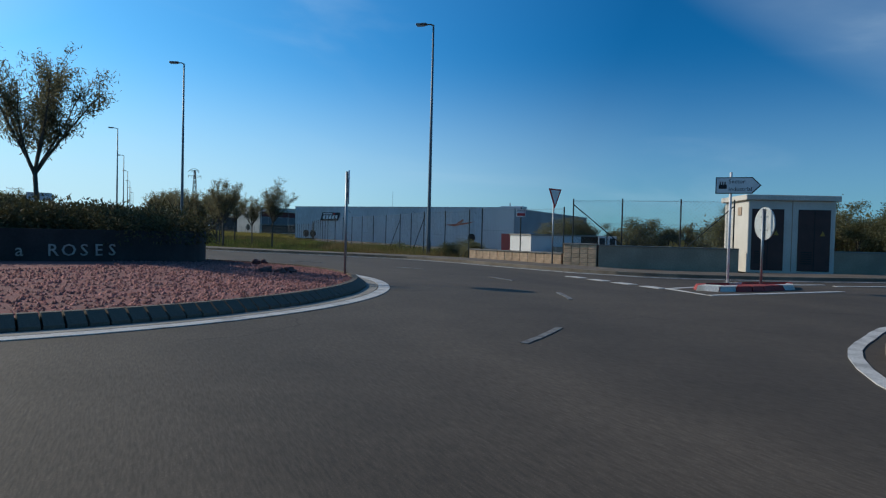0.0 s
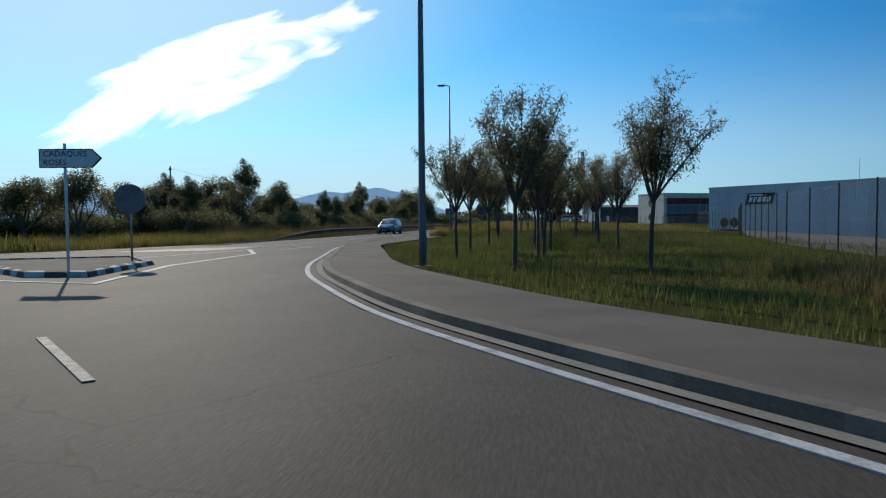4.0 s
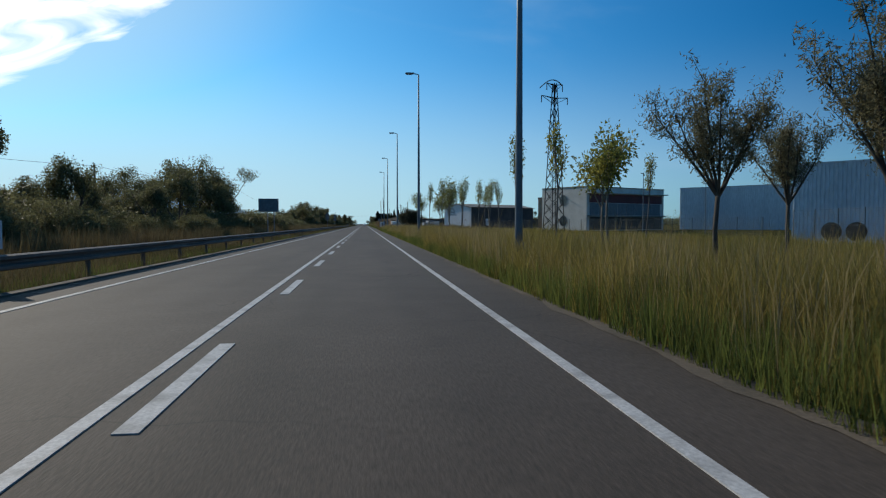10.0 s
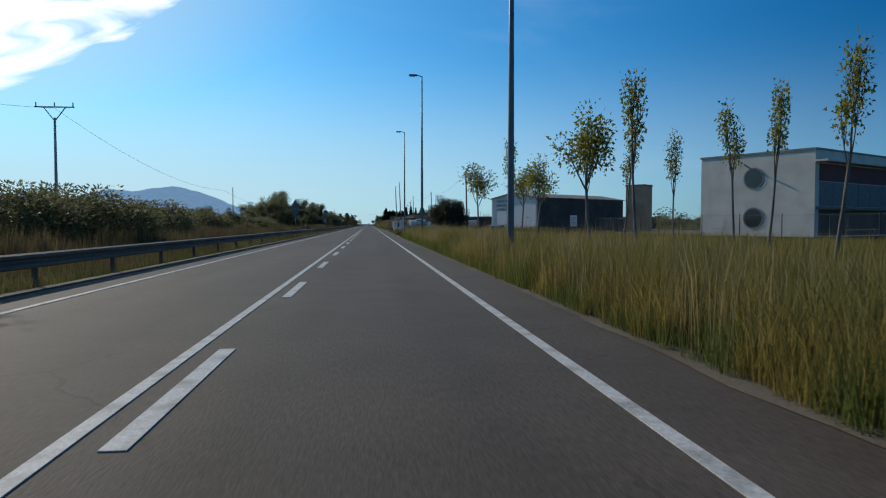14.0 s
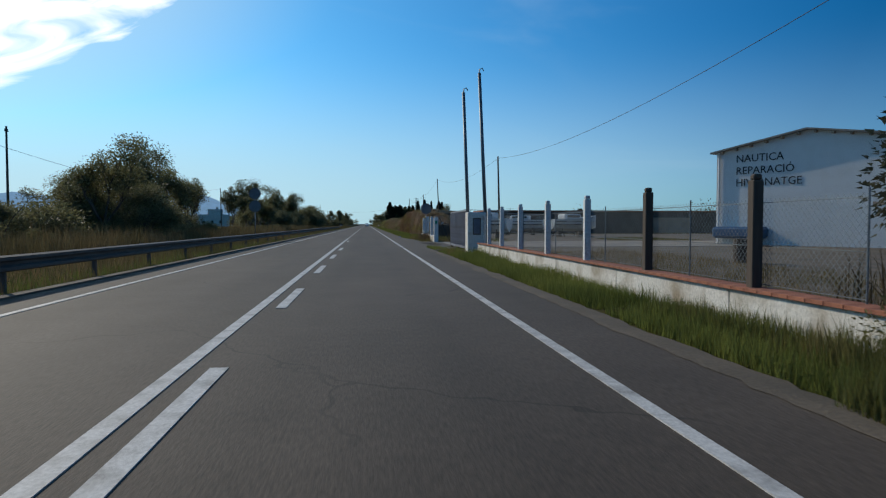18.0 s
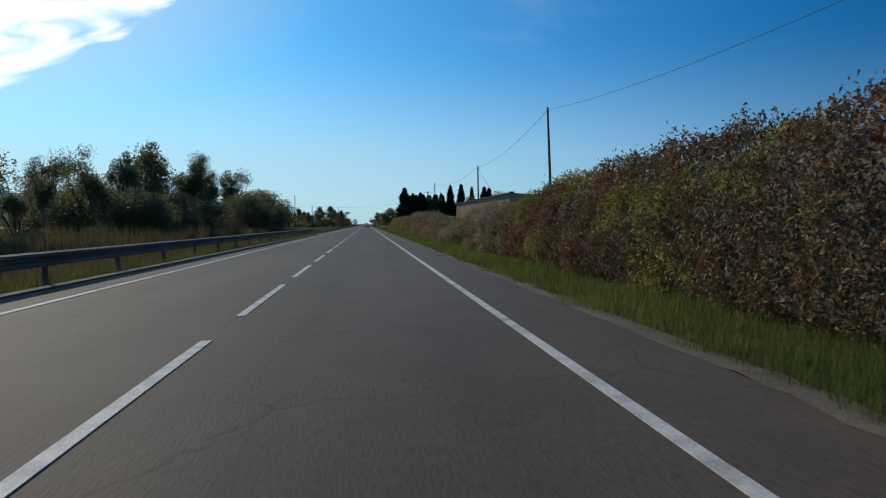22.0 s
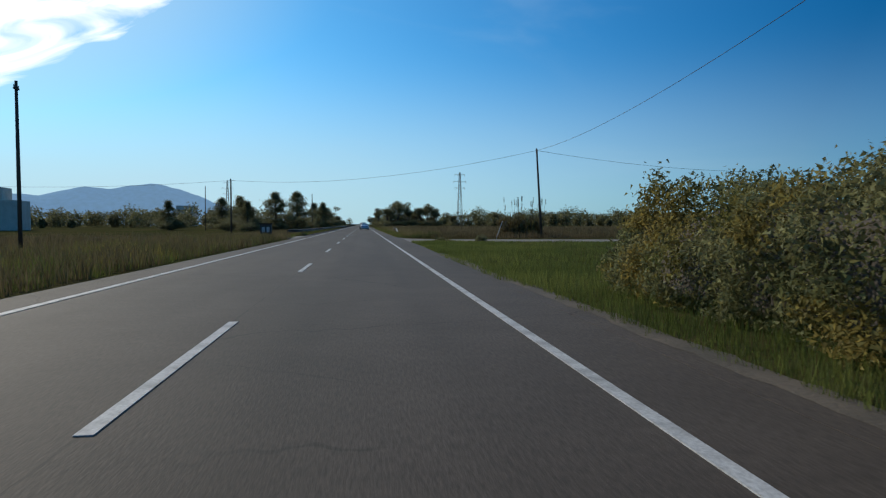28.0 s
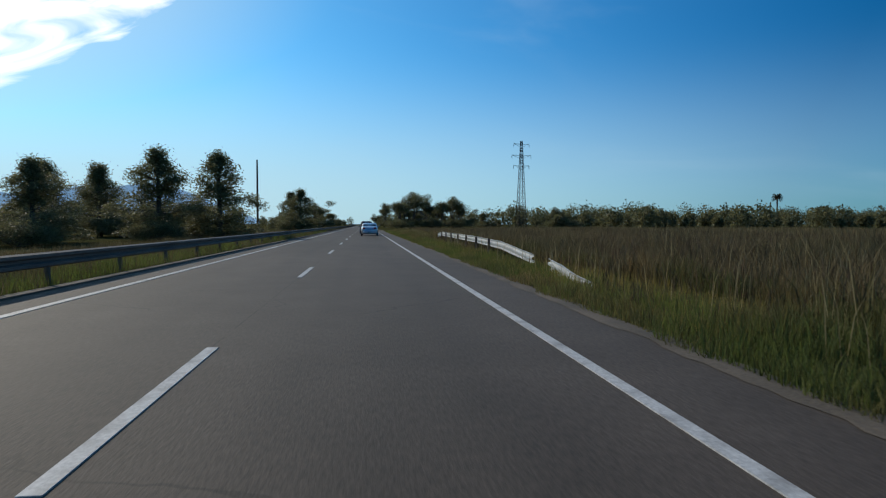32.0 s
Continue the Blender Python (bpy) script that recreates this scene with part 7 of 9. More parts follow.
TAM = [tamarisk(10 + i) for i in range(4)]
PLANE = [tree("plane_tree", 30 + i, "slim young plane tree with sparse yellowing leaves", "tree", "young plane trees", 2.2, 1.35, M_LEAF_YELLOW, 0.078, 22, 0.2, M_BARK_PALE, 0.06, 0.28, 1.2, 3, 2, aspect=1.2) for i in range(3)]
PLANE_WIDE = [tree("plane_tree", 40 + i, "bushy yellow-green plane tree", "tree", "young plane trees", 1.8, 1.25, M_LEAF_YELLOW, 0.085, 46, 0.28, M_BARK_PALE, 0.06, 0.6, 0.9, 3, 2, aspect=1.2) for i in range(2)]
BROAD = [tree("broadleaf_tree", 50 + i, "dark dense roadside tree with an uneven crown", "tree", "roadside trees", 0.8, 1.8, M_LEAF, 0.058, 100, 0.41, M_BARK, 0.1, 0.6, 0.85, 3, 3, aspect=1.3, ragged=0.5) for i in range(4)]
GUM = [tree("eucalyptus_tree", 60 + i, "tall loose grey-green eucalyptus tree", "tree", "roadside trees", 0.9, 2.0, M_LEAF_OLIVE, 0.048, 120, 0.36, M_BARK_PALE, 0.09, 0.42, 1.1, 3, 3, aspect=1.9, droop=0.6, ragged=0.5) for i in range(3)]
BUSH = [shrub("shrub", 70 + i, "dark rounded roadside shrub", M_LEAF, 0.052, 11500, 1.5, 1.8) for i in range(3)]
OLIVE = [shrub("olive_shrub", 80 + i, "large rounded grey-green shrub", M_LEAF_OLIVE, 0.056, 21000, 1.9, 3.4) for i in range(2)]
# an olive shrub grown denser, its shade put into darker leaves
OLIVE_DARK = shrub("holm_oak", 90, "large dense rounded grey-green shrub with shade-dark leaves", M_LEAF_DARK, 0.056, 42000, 1.9, 3.4)


def column(seed, label, rx, h, leaf, count, cone=0.0, name="cypress_tree", size=0.15):
    """A cypress or pine: a trunk with foliage pressed to a tapering column."""
    r = np.random.RandomState(seed)
    t = thing(name, pose(0, 0, -200), label, "tree", "cypress grove" if not cone else "pines")
    part("trunk", rod([(0, 0, -0.1), (0, 0, h * 0.9)], [0.14, 0.03], 8), M_BARK, t)
    u = r.uniform(0.04 if not cone else 0.16, 1, count)
    lump = 1 + 0.28 * np.sin(u * 23 + seed) * (r.uniform(size=count) > 0.3)
    prof = (1.15 * np.minimum(1, u * 6 + 0.35) * np.maximum(0, 1 - u) ** 0.6 if not cone else np.sqrt(np.maximum(0, 1 - u)) * (0.45 + 0.55 * np.minimum(1, u * 5))) * rx * lump
    a = r.uniform(0, math.tau, count)
    k = r.uniform(0.55, 1.05, count)
    crown = leaf_mesh("crown", np.stack([prof * k * np.cos(a), prof * k * np.sin(a), u * h], 1), size, leaf, seed, 2.2)
    crown.parent = t
    return t, h



def round_pine(seed, label, rx, h, clumps, per):
    """A pine: bare foot of trunk, an egg-shaped crown of needle tufts with gaps."""
    r = np.random.RandomState(seed)
    t = thing("pine_tree", pose(0, 0, -200), label, "tree", "pines")
    bm = bmesh.new()
    tube(bm, [(0, 0, -0.1), (0.05, 0, h * 0.4), (0, 0, h * 0.93)], [0.2, 0.14, 0.04], 8)
    u = r.uniform(0.06, 1.0, clumps) ** 1.15
    wide = np.maximum(0.04, 1 - u) ** 0.85 * np.minimum(1, 0.45 + u * 2.6) * (0.8 + 0.35 * np.sin(u * 17 + seed)) * rx * 1.35
    a = r.uniform(0, math.tau, clumps)
    k = np.sqrt(r.uniform(0.15, 1.15, clumps))
    c = np.stack([wide * k * np.cos(a), wide * k * np.sin(a), u * h + 0.35 * np.sin(a * 3 + seed) * k], 1)
    for q in c[::3]:
        tube(bm, [(0, 0, q[2] * 0.85), tuple(q)], [0.05, 0.015], 4, False)
    part("trunk", bm, M_BARK, t)
    pts = np.repeat(c, per, 0)
    pts = pts + r.normal(size=pts.shape) * np.array((0.24, 0.24, 0.22))
    crown = leaf_mesh("crown", pts[pts[:, 2] > 0.2], 0.075, M_LEAF, seed, 2.2)
    crown.parent = t
    return t, h


CYP = [column(90 + i, "dark narrow cypress tree", 0.95, 8.0, M_LEAF_CYPRESS, 5500) for i in range(3)]
PINE = [round_pine(95 + i, "dense dark green pine with a broad rounded crown", 2.7, 8.0, 260, 75) for i in range(3)]
LAV = [shrub("low_shrub", 120 + i, "low grey-green flowering shrub in the letter wall's bed", M_LAVENDER, 0.05, 4200, 1.3, 0.9, "shrubs in the bed") for i in range(2)]

pick = random.Random(3)
# tamarisk plantation between the road and the factory
for i, (x, y, h) in enumerate(((13.6, -13.4, 4.7), (14.1, -9.3, 4.4), (11.2, -7.8, 4.3), (14.2, -5.4, 4.8), (11.0, -2.6, 4.4), (14.4, -1.2, 4.6), (17.2, -2.8, 4.2), (17.2, -12.2, 5.0), (11.2, 3.4, 4.6),
                               (13.5, 5.0, 4.8), (10.6, 9.0, 4.7), (13.8, 11.0, 5.0), (10.6, 15.2, 5.2), (10.2, 20.4, 5.0), (13.6, 19.0, 5.0), (9.6, 25.5, 4.9), (13.4, 26.5, 5.2), (15.0, 33.0, 4.6), (11.8, 35.2, 5.9),
                               (14.9, 42.5, 4.8), (10.6, 48.6, 5.0), (10.8, 54.4, 5.3), (16.5, 38.0, 4.8), (17.0, 48.0, 5.0), (16.0, 15.0, 4.8), (17.5, 22, 5.0), (13.0, 40.0, 5.4), (12.6, 46.0, 5.0), (13.4, 51.0, 5.2), (14.6, 57.0, 5.0), (11.4, 30.6, 5.3), (13.0, 30.0, 4.9), (18, 28, 5), (18.5, 35, 5.2), (17, 7, 5))):
    plant(TAM[i % 4], x, y, h * 1.05, i * 77, wide=1.14)
# young plane trees along the verge
for i, (x, y, h, wide) in enumerate(((13.2, 68.0, 5.9, 1), (12.5, 74.2, 6.8, 0), (24, 88, 6.6, 0), (13.8, 89.4, 8.6, 0), (13.0, 113, 6.6, 0), (12.4, 126.5, 7.2, 0), (22, 143, 7.4, 0), (22.4, 136.4, 8.0, 0), (15.2, 140, 8.4, 1),
                                     (18.6, 151, 8.6, 0), (23, 154, 8.4, 0), (13.4, 156, 8.4, 0), (14.6, 150.5, 6.4, 1), (12.6, 165, 7.0, 1), (11.2, 63.4, 4.8, 1), (20.0, 178, 7.8, 1), (16, 120, 6.8, 0), (19, 128, 7.2, 0))):
    plant((PLANE_WIDE if wide else PLANE)[i % 2 if wide else i % 3], x, y, h * 1.05, i * 51, wide=0.9 if wide else 0.66)
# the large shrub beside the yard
plant(OLIVE_DARK, 12.2, 187.2, 5.1, 0, wide=0.85)
# belt of trees beyond the oncoming lane
BELT = [(33, 7.2, 1), (39, 5.6, 0), (45, 5.6, 0), (52, 5.0, 1), (58, 4.6, 0), (66, 5.2, 1), (73, 7.1, 1), (80, 5.0, 0), (87, 5.0, 0), (94, 5.4, 0), (101, 5.8, 0), (107, 6.2, 0), (112, 7.4, 0), (117, 8.0, 0), (122, 8.8, 0), (127, 6.0, 0),
        (172, 3.0, 0), (187, 3.2, 0), (197, 3.2, 0), (209, 3.4, 0), (224, 6.6, 0), (229, 7.0, 0), (235, 7.3, 1), (241, 7.2, 0), (247, 6.6, 0), (254, 6.0, 1), (272, 3.6, 0), (291, 3.4, 0),
        (298, 5.0, 1), (304, 6.0, 0), (310, 6.2, 1), (316, 7.6, 0), (322, 7.4, 1)]
for i, (y, h, gum) in enumerate(BELT):
    x = (-20.5 if 105 < y < 126 else -16.5) + pick.uniform(-2.2, 1.6)
    plant((GUM if gum else BROAD)[i % 3], x, y, h * 1.12, i * 67, wide=1.05)
    if h < 8 and not 250 < y < 300:
        plant(BROAD[(i + 1) % 4], x - pick.uniform(3, 6), y + pick.uniform(1.5, 4), h * pick.uniform(0.8, 1.0), i * 31, wide=1.35)
for i, y in enumerate(np.arange(24, 336, 5.2)):
    plant(BUSH[i % 3], -13.8 + pick.uniform(-1.8, 1.2), float(y) + pick.uniform(-1.5, 1.5), pick.uniform(1.6, 3.0) * (1 if y < 128 else 0.55), i * 83)
for i, y in enumerate(np.arange(26, 360, 4.4)):
    if 128 < y < 222 or 254 < y < 300 or 327 < y < 338:
        continue
    plant(BUSH[i % 3] if i % 2 else BROAD[i % 4], -19 + pick.uniform(-3, 1.5), float(y) + pick.uniform(-1.5, 1.5), pick.uniform(2.8, 4.4), i * 53, wide=1.5)
for i, y in enumerate((226, 233, 312, 306, 320)):
    plant(OLIVE[i % 2], -14 + pick.uniform(-1, 1), y, pick.uniform(3.2, 4.6), i * 31, wide=1.2)
for i, (x, y, h) in enumerate(((-13.2, 340, 5.4), (-12.8, 346, 6.0), (-13.4, 352, 6.2), (-12.9, 358, 5.8), (-13.6, 364, 4.8))):
    plant(OLIVE[i % 2], x, y, h, i * 37, wide=1.15)
for i, (x, y, h) in enumerate(((-15.6, 121, 8.4), (-17.2, 125.5, 8.6), (-14.6, 118, 6.0))):
    plant(BROAD[i % 4], x, y, h, i * 67 + 20, wide=1.15)
plant(GUM[1], -17.5, 352, 9.4, 40, wide=1.2)
plant(GUM[2], -16.2, 334, 7.8, 110, wide=1.1)
plant(BROAD[1], -17.4, 331, 6.4, 20, wide=1.1)
for i, (x, y, h) in enumerate(((-15.4, 277.5, 7.2), (-16.8, 282.0, 8.6), (-16.0, 287.0, 7.6), (-18.5, 280.0, 7.0), (-13.8, 284.0, 4.6))):
    plant((GUM if i % 2 else BROAD)[i % 3], x, y, h, i * 73, wide=1.25)
# bushes and saplings behind the rail beyond the panel sign
for i, y in enumerate(np.arange(131, 222, 4.6)):
    plant((BUSH if i % 3 else BROAD)[i % 3], -15.5 + pick.uniform(-3.5, 2.0), float(y) + pick.uniform(-1.5, 1.5), pick.uniform(2.0, 3.6), i * 61, wide=1.4)
# trees left of the roundabout's exit
for i, (x, y, h) in enumerate(((-15, 18, 5.2), (-19, 11, 5.6), (-24, 6, 6.2), (-30, 2, 6.0), (-36, -4, 6.6), (-42, -10, 6.2), (-21, 24, 6.0), (-27, 15, 5.2), (-34, 8, 6.5), (-48, -18, 7.0), (-54, -26, 6.6), (-17, 28, 5.4), (-40, 4, 7), (-50, -8, 7))):
    plant((BROAD if i % 3 else GUM)[i % 3], x, y, h, i * 59, wide=1.3)
    plant(BROAD[i % 4], x - 3.2, y - 1.5, h * 0.86, i * 29, wide=1.5)
    plant(BROAD[(i + 1) % 4], x - 7, y + 6, h * 0.95, i * 23, wide=1.4)
for i in range(22):
    plant(BUSH[i % 3], -15 - i * 1.9 + pick.uniform(-1, 1), 21 - i * 1.75, pick.uniform(1.8, 3.0), i * 47, wide=1.2)
# behind the roundabout and past the hut
for i, (x, y, h) in enumerate(((52, -30, 4.6), (56, -34, 4.2), (60, -38, 4.8), (66, -40, 4.4), (72, -44, 5.0), (80, -46, 4.6), (48, -26, 4.0), (62, -32, 5.2), (88, -50, 5), (96, -52, 5.2), (44, -48, 3.2), (48, -50, 3.4), (54, -52, 3.2))):
    plant((OLIVE if i % 2 else BROAD)[i % 2], x, y, h, i * 41, wide=1.1)
for i in range(30):
    x = 50 + i * 2.4
    plant((BROAD if i % 3 else OLIVE)[i % 2], x, -27 - i * 1.0 + pick.uniform(-3, 3), pick.uniform(3.0, 4.8), i * 43, wide=1.4)
for i in range(16):
    plant((BROAD if i % 3 else OLIVE)[i % 2], 78 + i * 3.1 + pick.uniform(-1, 1), 38 - i * 3.3 + pick.uniform(-2, 2), pick.uniform(6.2, 8.2), i * 49, z=-2.2, wide=1.3)
# trees in the meadow near the lay-by and cypress grove
for i, (x, y, h) in enumerate(((8.7, 1.7, 7.9), (11.7, 1.4, 7.1), (15.6, 1.2, 7.0), (17.2, 1.1, 8.45), (19.3, 1.1, 8.7), (21.4, 0.85, 8.3), (23.6, 1.35, 8.2), (24.6, 1.3, 8.0), (10.3, 1.1, 7.0))):
    plant(CYP[i % 3], x, 377 + (i % 3) * 0.5, h, i * 90, wide=y)
for i, (x, y, h) in enumerate(((9.8, 379, 6.6), (10.9, 378.6, 6.7), (12.2, 378.6, 6.8), (13.4, 378.4, 6.6), (14.6, 378.6, 6.8), (15.8, 378.4, 6.7), (17.4, 378.4, 6.6), (19.0, 378.6, 6.0), (20.8, 378.6, 5.9), (22.6, 378.6, 6.0))):
    plant(CYP[i % 3], x, y, h, i * 70, wide=1.9)
for i, (x, y, h) in enumerate(((11.2, 378, 6.6), (13.4, 379, 6.6), (15.6, 378, 6.4), (25.4, 374.5, 7.6), (22, 374, 6.6))):
    plant(BROAD[i % 4], x, y, h, i * 57)
for i, (x, y, h) in enumerate(((-12.3, 515, 8.4), (-16, 509, 8.0), (-25, 520, 7.5), (-33, 540, 8), (-10.5, 575, 8), (-15, 600, 8.6), (-21, 500, 6.0), (-19, 494, 5.6), (-40, 520, 6.5))):
    plant(PINE[i % 3], x, y, h * 0.93, i * 57, wide=1.65)
    plant(BUSH[i % 3], x + pick.uniform(-3, 3), y - pick.uniform(0, 4), pick.uniform(1.5, 2.6), i * 31, wide=1.6)
for i, (x, y, h) in enumerate(((12, 640, 8.5), (16, 650, 9.6), (21, 655, 8), (26, 662, 9.5), (31, 668, 9), (9, 700, 8), (-14, 680, 8), (-18, 700, 8), (38, 700, 8), (45, 690, 6), (52, 620, 5))):
    plant((GUM if i % 3 == 2 else BROAD)[i % 3], x, y, h * 1.2, i * 57, wide=1.5)
    plant(BROAD[(i + 2) % 4], x + pick.uniform(-4, 4), y + 6, h * pick.uniform(0.6, 0.9), i * 21, wide=1.7)
    plant(BUSH[i % 3], x + pick.uniform(-3, 3), y - 3, pick.uniform(2.4, 3.6), i * 11, wide=1.9)
for x, y, h in ((4.2, -38.6, 6.4),):
    plant(TAM[1], x + 1.3, y, h * 1.05, 20, 0.3, 1.0)
# far woods, one mesh for what nobody could count
r = np.random.RandomState(8)
far = []
for k in range(640):
    side = r.uniform()
    h = r.uniform(3, 8.5)
    if k < 120:      # the unbroken line of trees beyond the meadow
        x = 50 + k * 2.9
        y, h = 700 + 0.15 * (x - 60) + r.uniform(-8, 8), r.uniform(6.5, 9.5) * (1.35 if k % 9 in (3, 4) else 1)
    elif k < 230:    # the line of scrub and poplars across the road
        x = -36 - (k - 120) * 3.4
        y, h = 640 + r.uniform(-12, 12), r.uniform(5.5, 8.5) * (1.3 if k % 7 == 2 else 1)
    elif side < 0.5:
        x, y = r.uniform(40, 420), r.uniform(600, 760)
    elif side < 0.8:
        x, y = r.uniform(-420, -45), r.uniform(560, 780)
    else:
        x, y = r.choice((-1, 1)) * r.uniform(9, 60), r.uniform(760, 1100)
    m = 480
    q = r.normal(size=(m, 3))
    q = q / np.linalg.norm(q, axis=1)[:, None] * r.uniform(0.15, 1, (m, 1)) ** 0.45 * np.array((h * 0.42, h * 0.42, h * 0.46)) * (1 + 0.25 * np.sin(q * 3 + k)) + np.array((x, y, h * 0.44))
    q[:, 2] = np.abs(q[:, 2])
    far.append(q)
palm = thing("palm_tree", pose(184, 722, -0.1), "tall far palm with a round head of fronds", "tree")
part("trunk", rod([(0, 0, 0), (0.3, 0, 7), (0.2, 0, 13.6)], [0.42, 0.32, 0.3], 8), M_BARK, palm)
blades = []
for k in range(46):
    a, up = k * 2.4, 1.1 - 1.9 * (k / 46)
    for j in range(22):
        q = j / 21
        blades.append((0.2 + math.cos(a) * 2.3 * q * math.cos(up * 0.8), math.sin(a) * 2.3 * q * math.cos(up * 0.8), 13.6 + 2.4 * q * math.sin(up) - 0.9 * q * q))
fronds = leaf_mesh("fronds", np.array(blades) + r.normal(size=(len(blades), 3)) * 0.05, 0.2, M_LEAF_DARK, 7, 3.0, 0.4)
fronds.parent = palm
fw = leaf_mesh("far_woods", np.concatenate(far), 0.46, M_LEAF, 8)
tagged(fw, "dark far woods along the edge of the meadow", "woods", kind="stuff")
far = []
for k in range(260):
    t = r.uniform()
    x, y = (r.uniform(60, 190), r.uniform(-90, 10)) if t < 0.4 else ((r.uniform(-150, -45), r.uniform(-40, 300)) if t < 0.75 else (r.uniform(60, 200), r.uniform(180, 500)))
    h = r.uniform(3, 6.5)
    q = r.normal(size=(300, 3)) * np.array((h * 0.24, h * 0.24, h * 0.19)) + np.array((x, y, h * 0.5))
    q[:, 2] = np.abs(q[:, 2])
    far.append(q)
fw = leaf_mesh("far_thicket", np.concatenate(far), 0.26, M_LEAF_OLIVE, 9)
tagged(fw, "grey-green thickets beyond the factory and the fields", "thicket", kind="stuff")

# ---------------------------------------------------------------- creeper-grown hedge
def hedge_height(y):
    return float(np.interp(y, [238, 242, 248, 262, 266, 272, 278, 282, 285, 288, 291, 295, 301, 303.3, 305, 307.8, 310, 313.6, 318.5, 322.7, 326, 330.7, 337.7, 340.5, 342.4, 358, 368, 374, 379, 380.3, 381.6, 383.2, 384.6, 385.8, 386.4], [1.2, 2.4, 2.5, 2.8, 2.9, 2.7, 2.5, 1.9, 1.8, 2.2, 2.0, 1.5, 1.1, 0.9, 1.3, 1.75, 1.4, 1.6, 2.0, 2.45, 2.25, 2.3, 2.55, 2.55, 1.95, 2.2, 2.3, 2.2, 2.0, 1.95, 1.5, 2.0, 2.0, 1.25, 0.7]))


def hedge(y0, y1, label, mats, seed):
    h = thing("hedge", pose(0, 0, 0), label, "hedge", "creeper hedge")
    r = np.random.RandomState(seed)
    n = int((y1 - y0) * 4600)
    y = r.uniform(y0, y1, n)
    top = np.array([hedge_height(v) for v in y]) * (1 + 0.1 * np.array([noise.noise((v * 0.8, 1.7, seed)) for v in y]))
    u = r.uniform(0, 1, n)
    front = r.uniform(size=n) < 0.8
    bulge = np.array([noise.noise((a * 0.55, b * 2.2, 4.0)) for a, b in zip(y, u)])
    tuft = np.array([noise.noise((a * 1.9, b * 4.5, 9.0 + seed)) + 0.6 * noise.noise((a * 4.3, b * 9.0, 2.0)) for a, b in zip(y, u)])
    x = np.where(front, np.interp(y, [238, 262, 360, 376, 388], [7.6, 7.2, 7.2, 6.4, 6.7]) + 0.5 * bulge + 0.36 * tuft + 0.5 * u * u - 0.2 * np.sin(u * 3.0), r.uniform(7.6, 9.6, n))
    top = top + 0.22 * np.maximum(-0.4, np.array([noise.noise((v * 2.3, w * 1.4, 3.0 + seed)) + 0.5 * noise.noise((v * 6.1, w * 4.0, seed)) for v, w in zip(y, np.where(front, 8.0, x))]))
    z = np.where(front, u * top, top * (0.98 - 0.14 * ((x - 8.4) / 1.2) ** 2))
    pts = np.stack([x, y, z], 1) + r.normal(size=(n, 3)) * 0.09
    # gaps between the hanging tufts let the dark inside show
    hollow = np.array([noise.noise((a * 2.7, b * 2.1, 5.0 + seed)) + 0.7 * noise.noise((a * 6.3, b * 3.7, seed)) for a, b in zip(pts[:, 1], pts[:, 2])])
    pts = pts[(hollow > -0.22) | (r.uniform(size=n) < 0.25)]
    # trailing strands over the face and loose runners above the top
    trail = []
    for s in range(int((y1 - y0) * 5)):
        v, t = r.uniform(y0, y1), r.uniform(0.25, 1.0)
        face = np.interp(v, [238, 262, 360, 376, 388], [7.6, 7.2, 7.2, 6.4, 6.7])
        up = s % 3 == 0
        z0 = hedge_height(v) * (0.97 if up else t)
        steps = r.randint(14, 34)
        run, side = (r.uniform(0.15, 0.5) if up else -r.uniform(0.3, 0.9)), r.uniform(-0.35, 0.35)
        x0 = r.uniform(7.6, 9.0) if up else face - 0.12 + 0.5 * t * t - r.uniform(0, 0.16)
        for j in range(steps):
            q = j / steps
            trail.append((x0 + (0.1 * q if up else -0.1 * math.sin(q * 3)), v + side * q, max(0.05, z0 + run * (q if not up else math.sin(q * 2.2)))))
    pts = np.concatenate([pts, np.array(trail) + r.normal(size=(len(trail), 3)) * 0.025])
    pts[:, 2] = np.maximum(pts[:, 2], 0.02)
    k = np.array([noise.noise((a * 0.4, b * 0.9, 7.0 + seed)) + 0.5 * noise.noise((a * 1.3, b * 2.0, seed)) for a, b in zip(pts[:, 1], pts[:, 2])])
    rust = k > (0.16 if y0 > 260 else 0.2)
    for sel, m, nm in ((~rust, mats[0], "leaves"), (rust, mats[1], "turned_leaves")):
        lm = leaf_mesh(nm, pts[sel], 0.039, m, seed, 1.9, 0.5)
        lm.parent = h
    bm = bmesh.new()
    yy = np.arange(y0, y1 + 0.1, 1.0)
    cs = []
    for v in yy:
        t = hedge_height(float(v)) * 0.9
        cs.append([bm.verts.new(q) for q in ((7.5, v, -0.1), (7.75, v, t * 0.8), (8.3, v, t), (9.2, v, t * 0.95), (9.5, v, -0.1))])
    for a, b in zip(cs, cs[1:]):
        for i in range(4):
            bm.faces.new((a[i], b[i], b[i + 1], a[i + 1]))
    for c in (cs[0], cs[-1]):
        bm.faces.new(c)
    part("twig_core", bm, M_BARK, h, "tangle of brown twigs")
    bm = bmesh.new()
    rnd = random.Random(seed)
    for i in range(int((y1 - y0) * 3)):
        v = rnd.uniform(y0, y1)
        t = hedge_height(v)
        b0 = Vector((rnd.uniform(7.7, 9.2), v, t * 0.9))
        tube(bm, [b0, b0 + Vector((rnd.uniform(-0.15, 0.15), rnd.uniform(-0.2, 0.2), rnd.uniform(0.15, 0.5)))], [0.008, 0.004], 3, False)
    tagged(part("shoots", bm, M_BARK, h), kind="stuff")


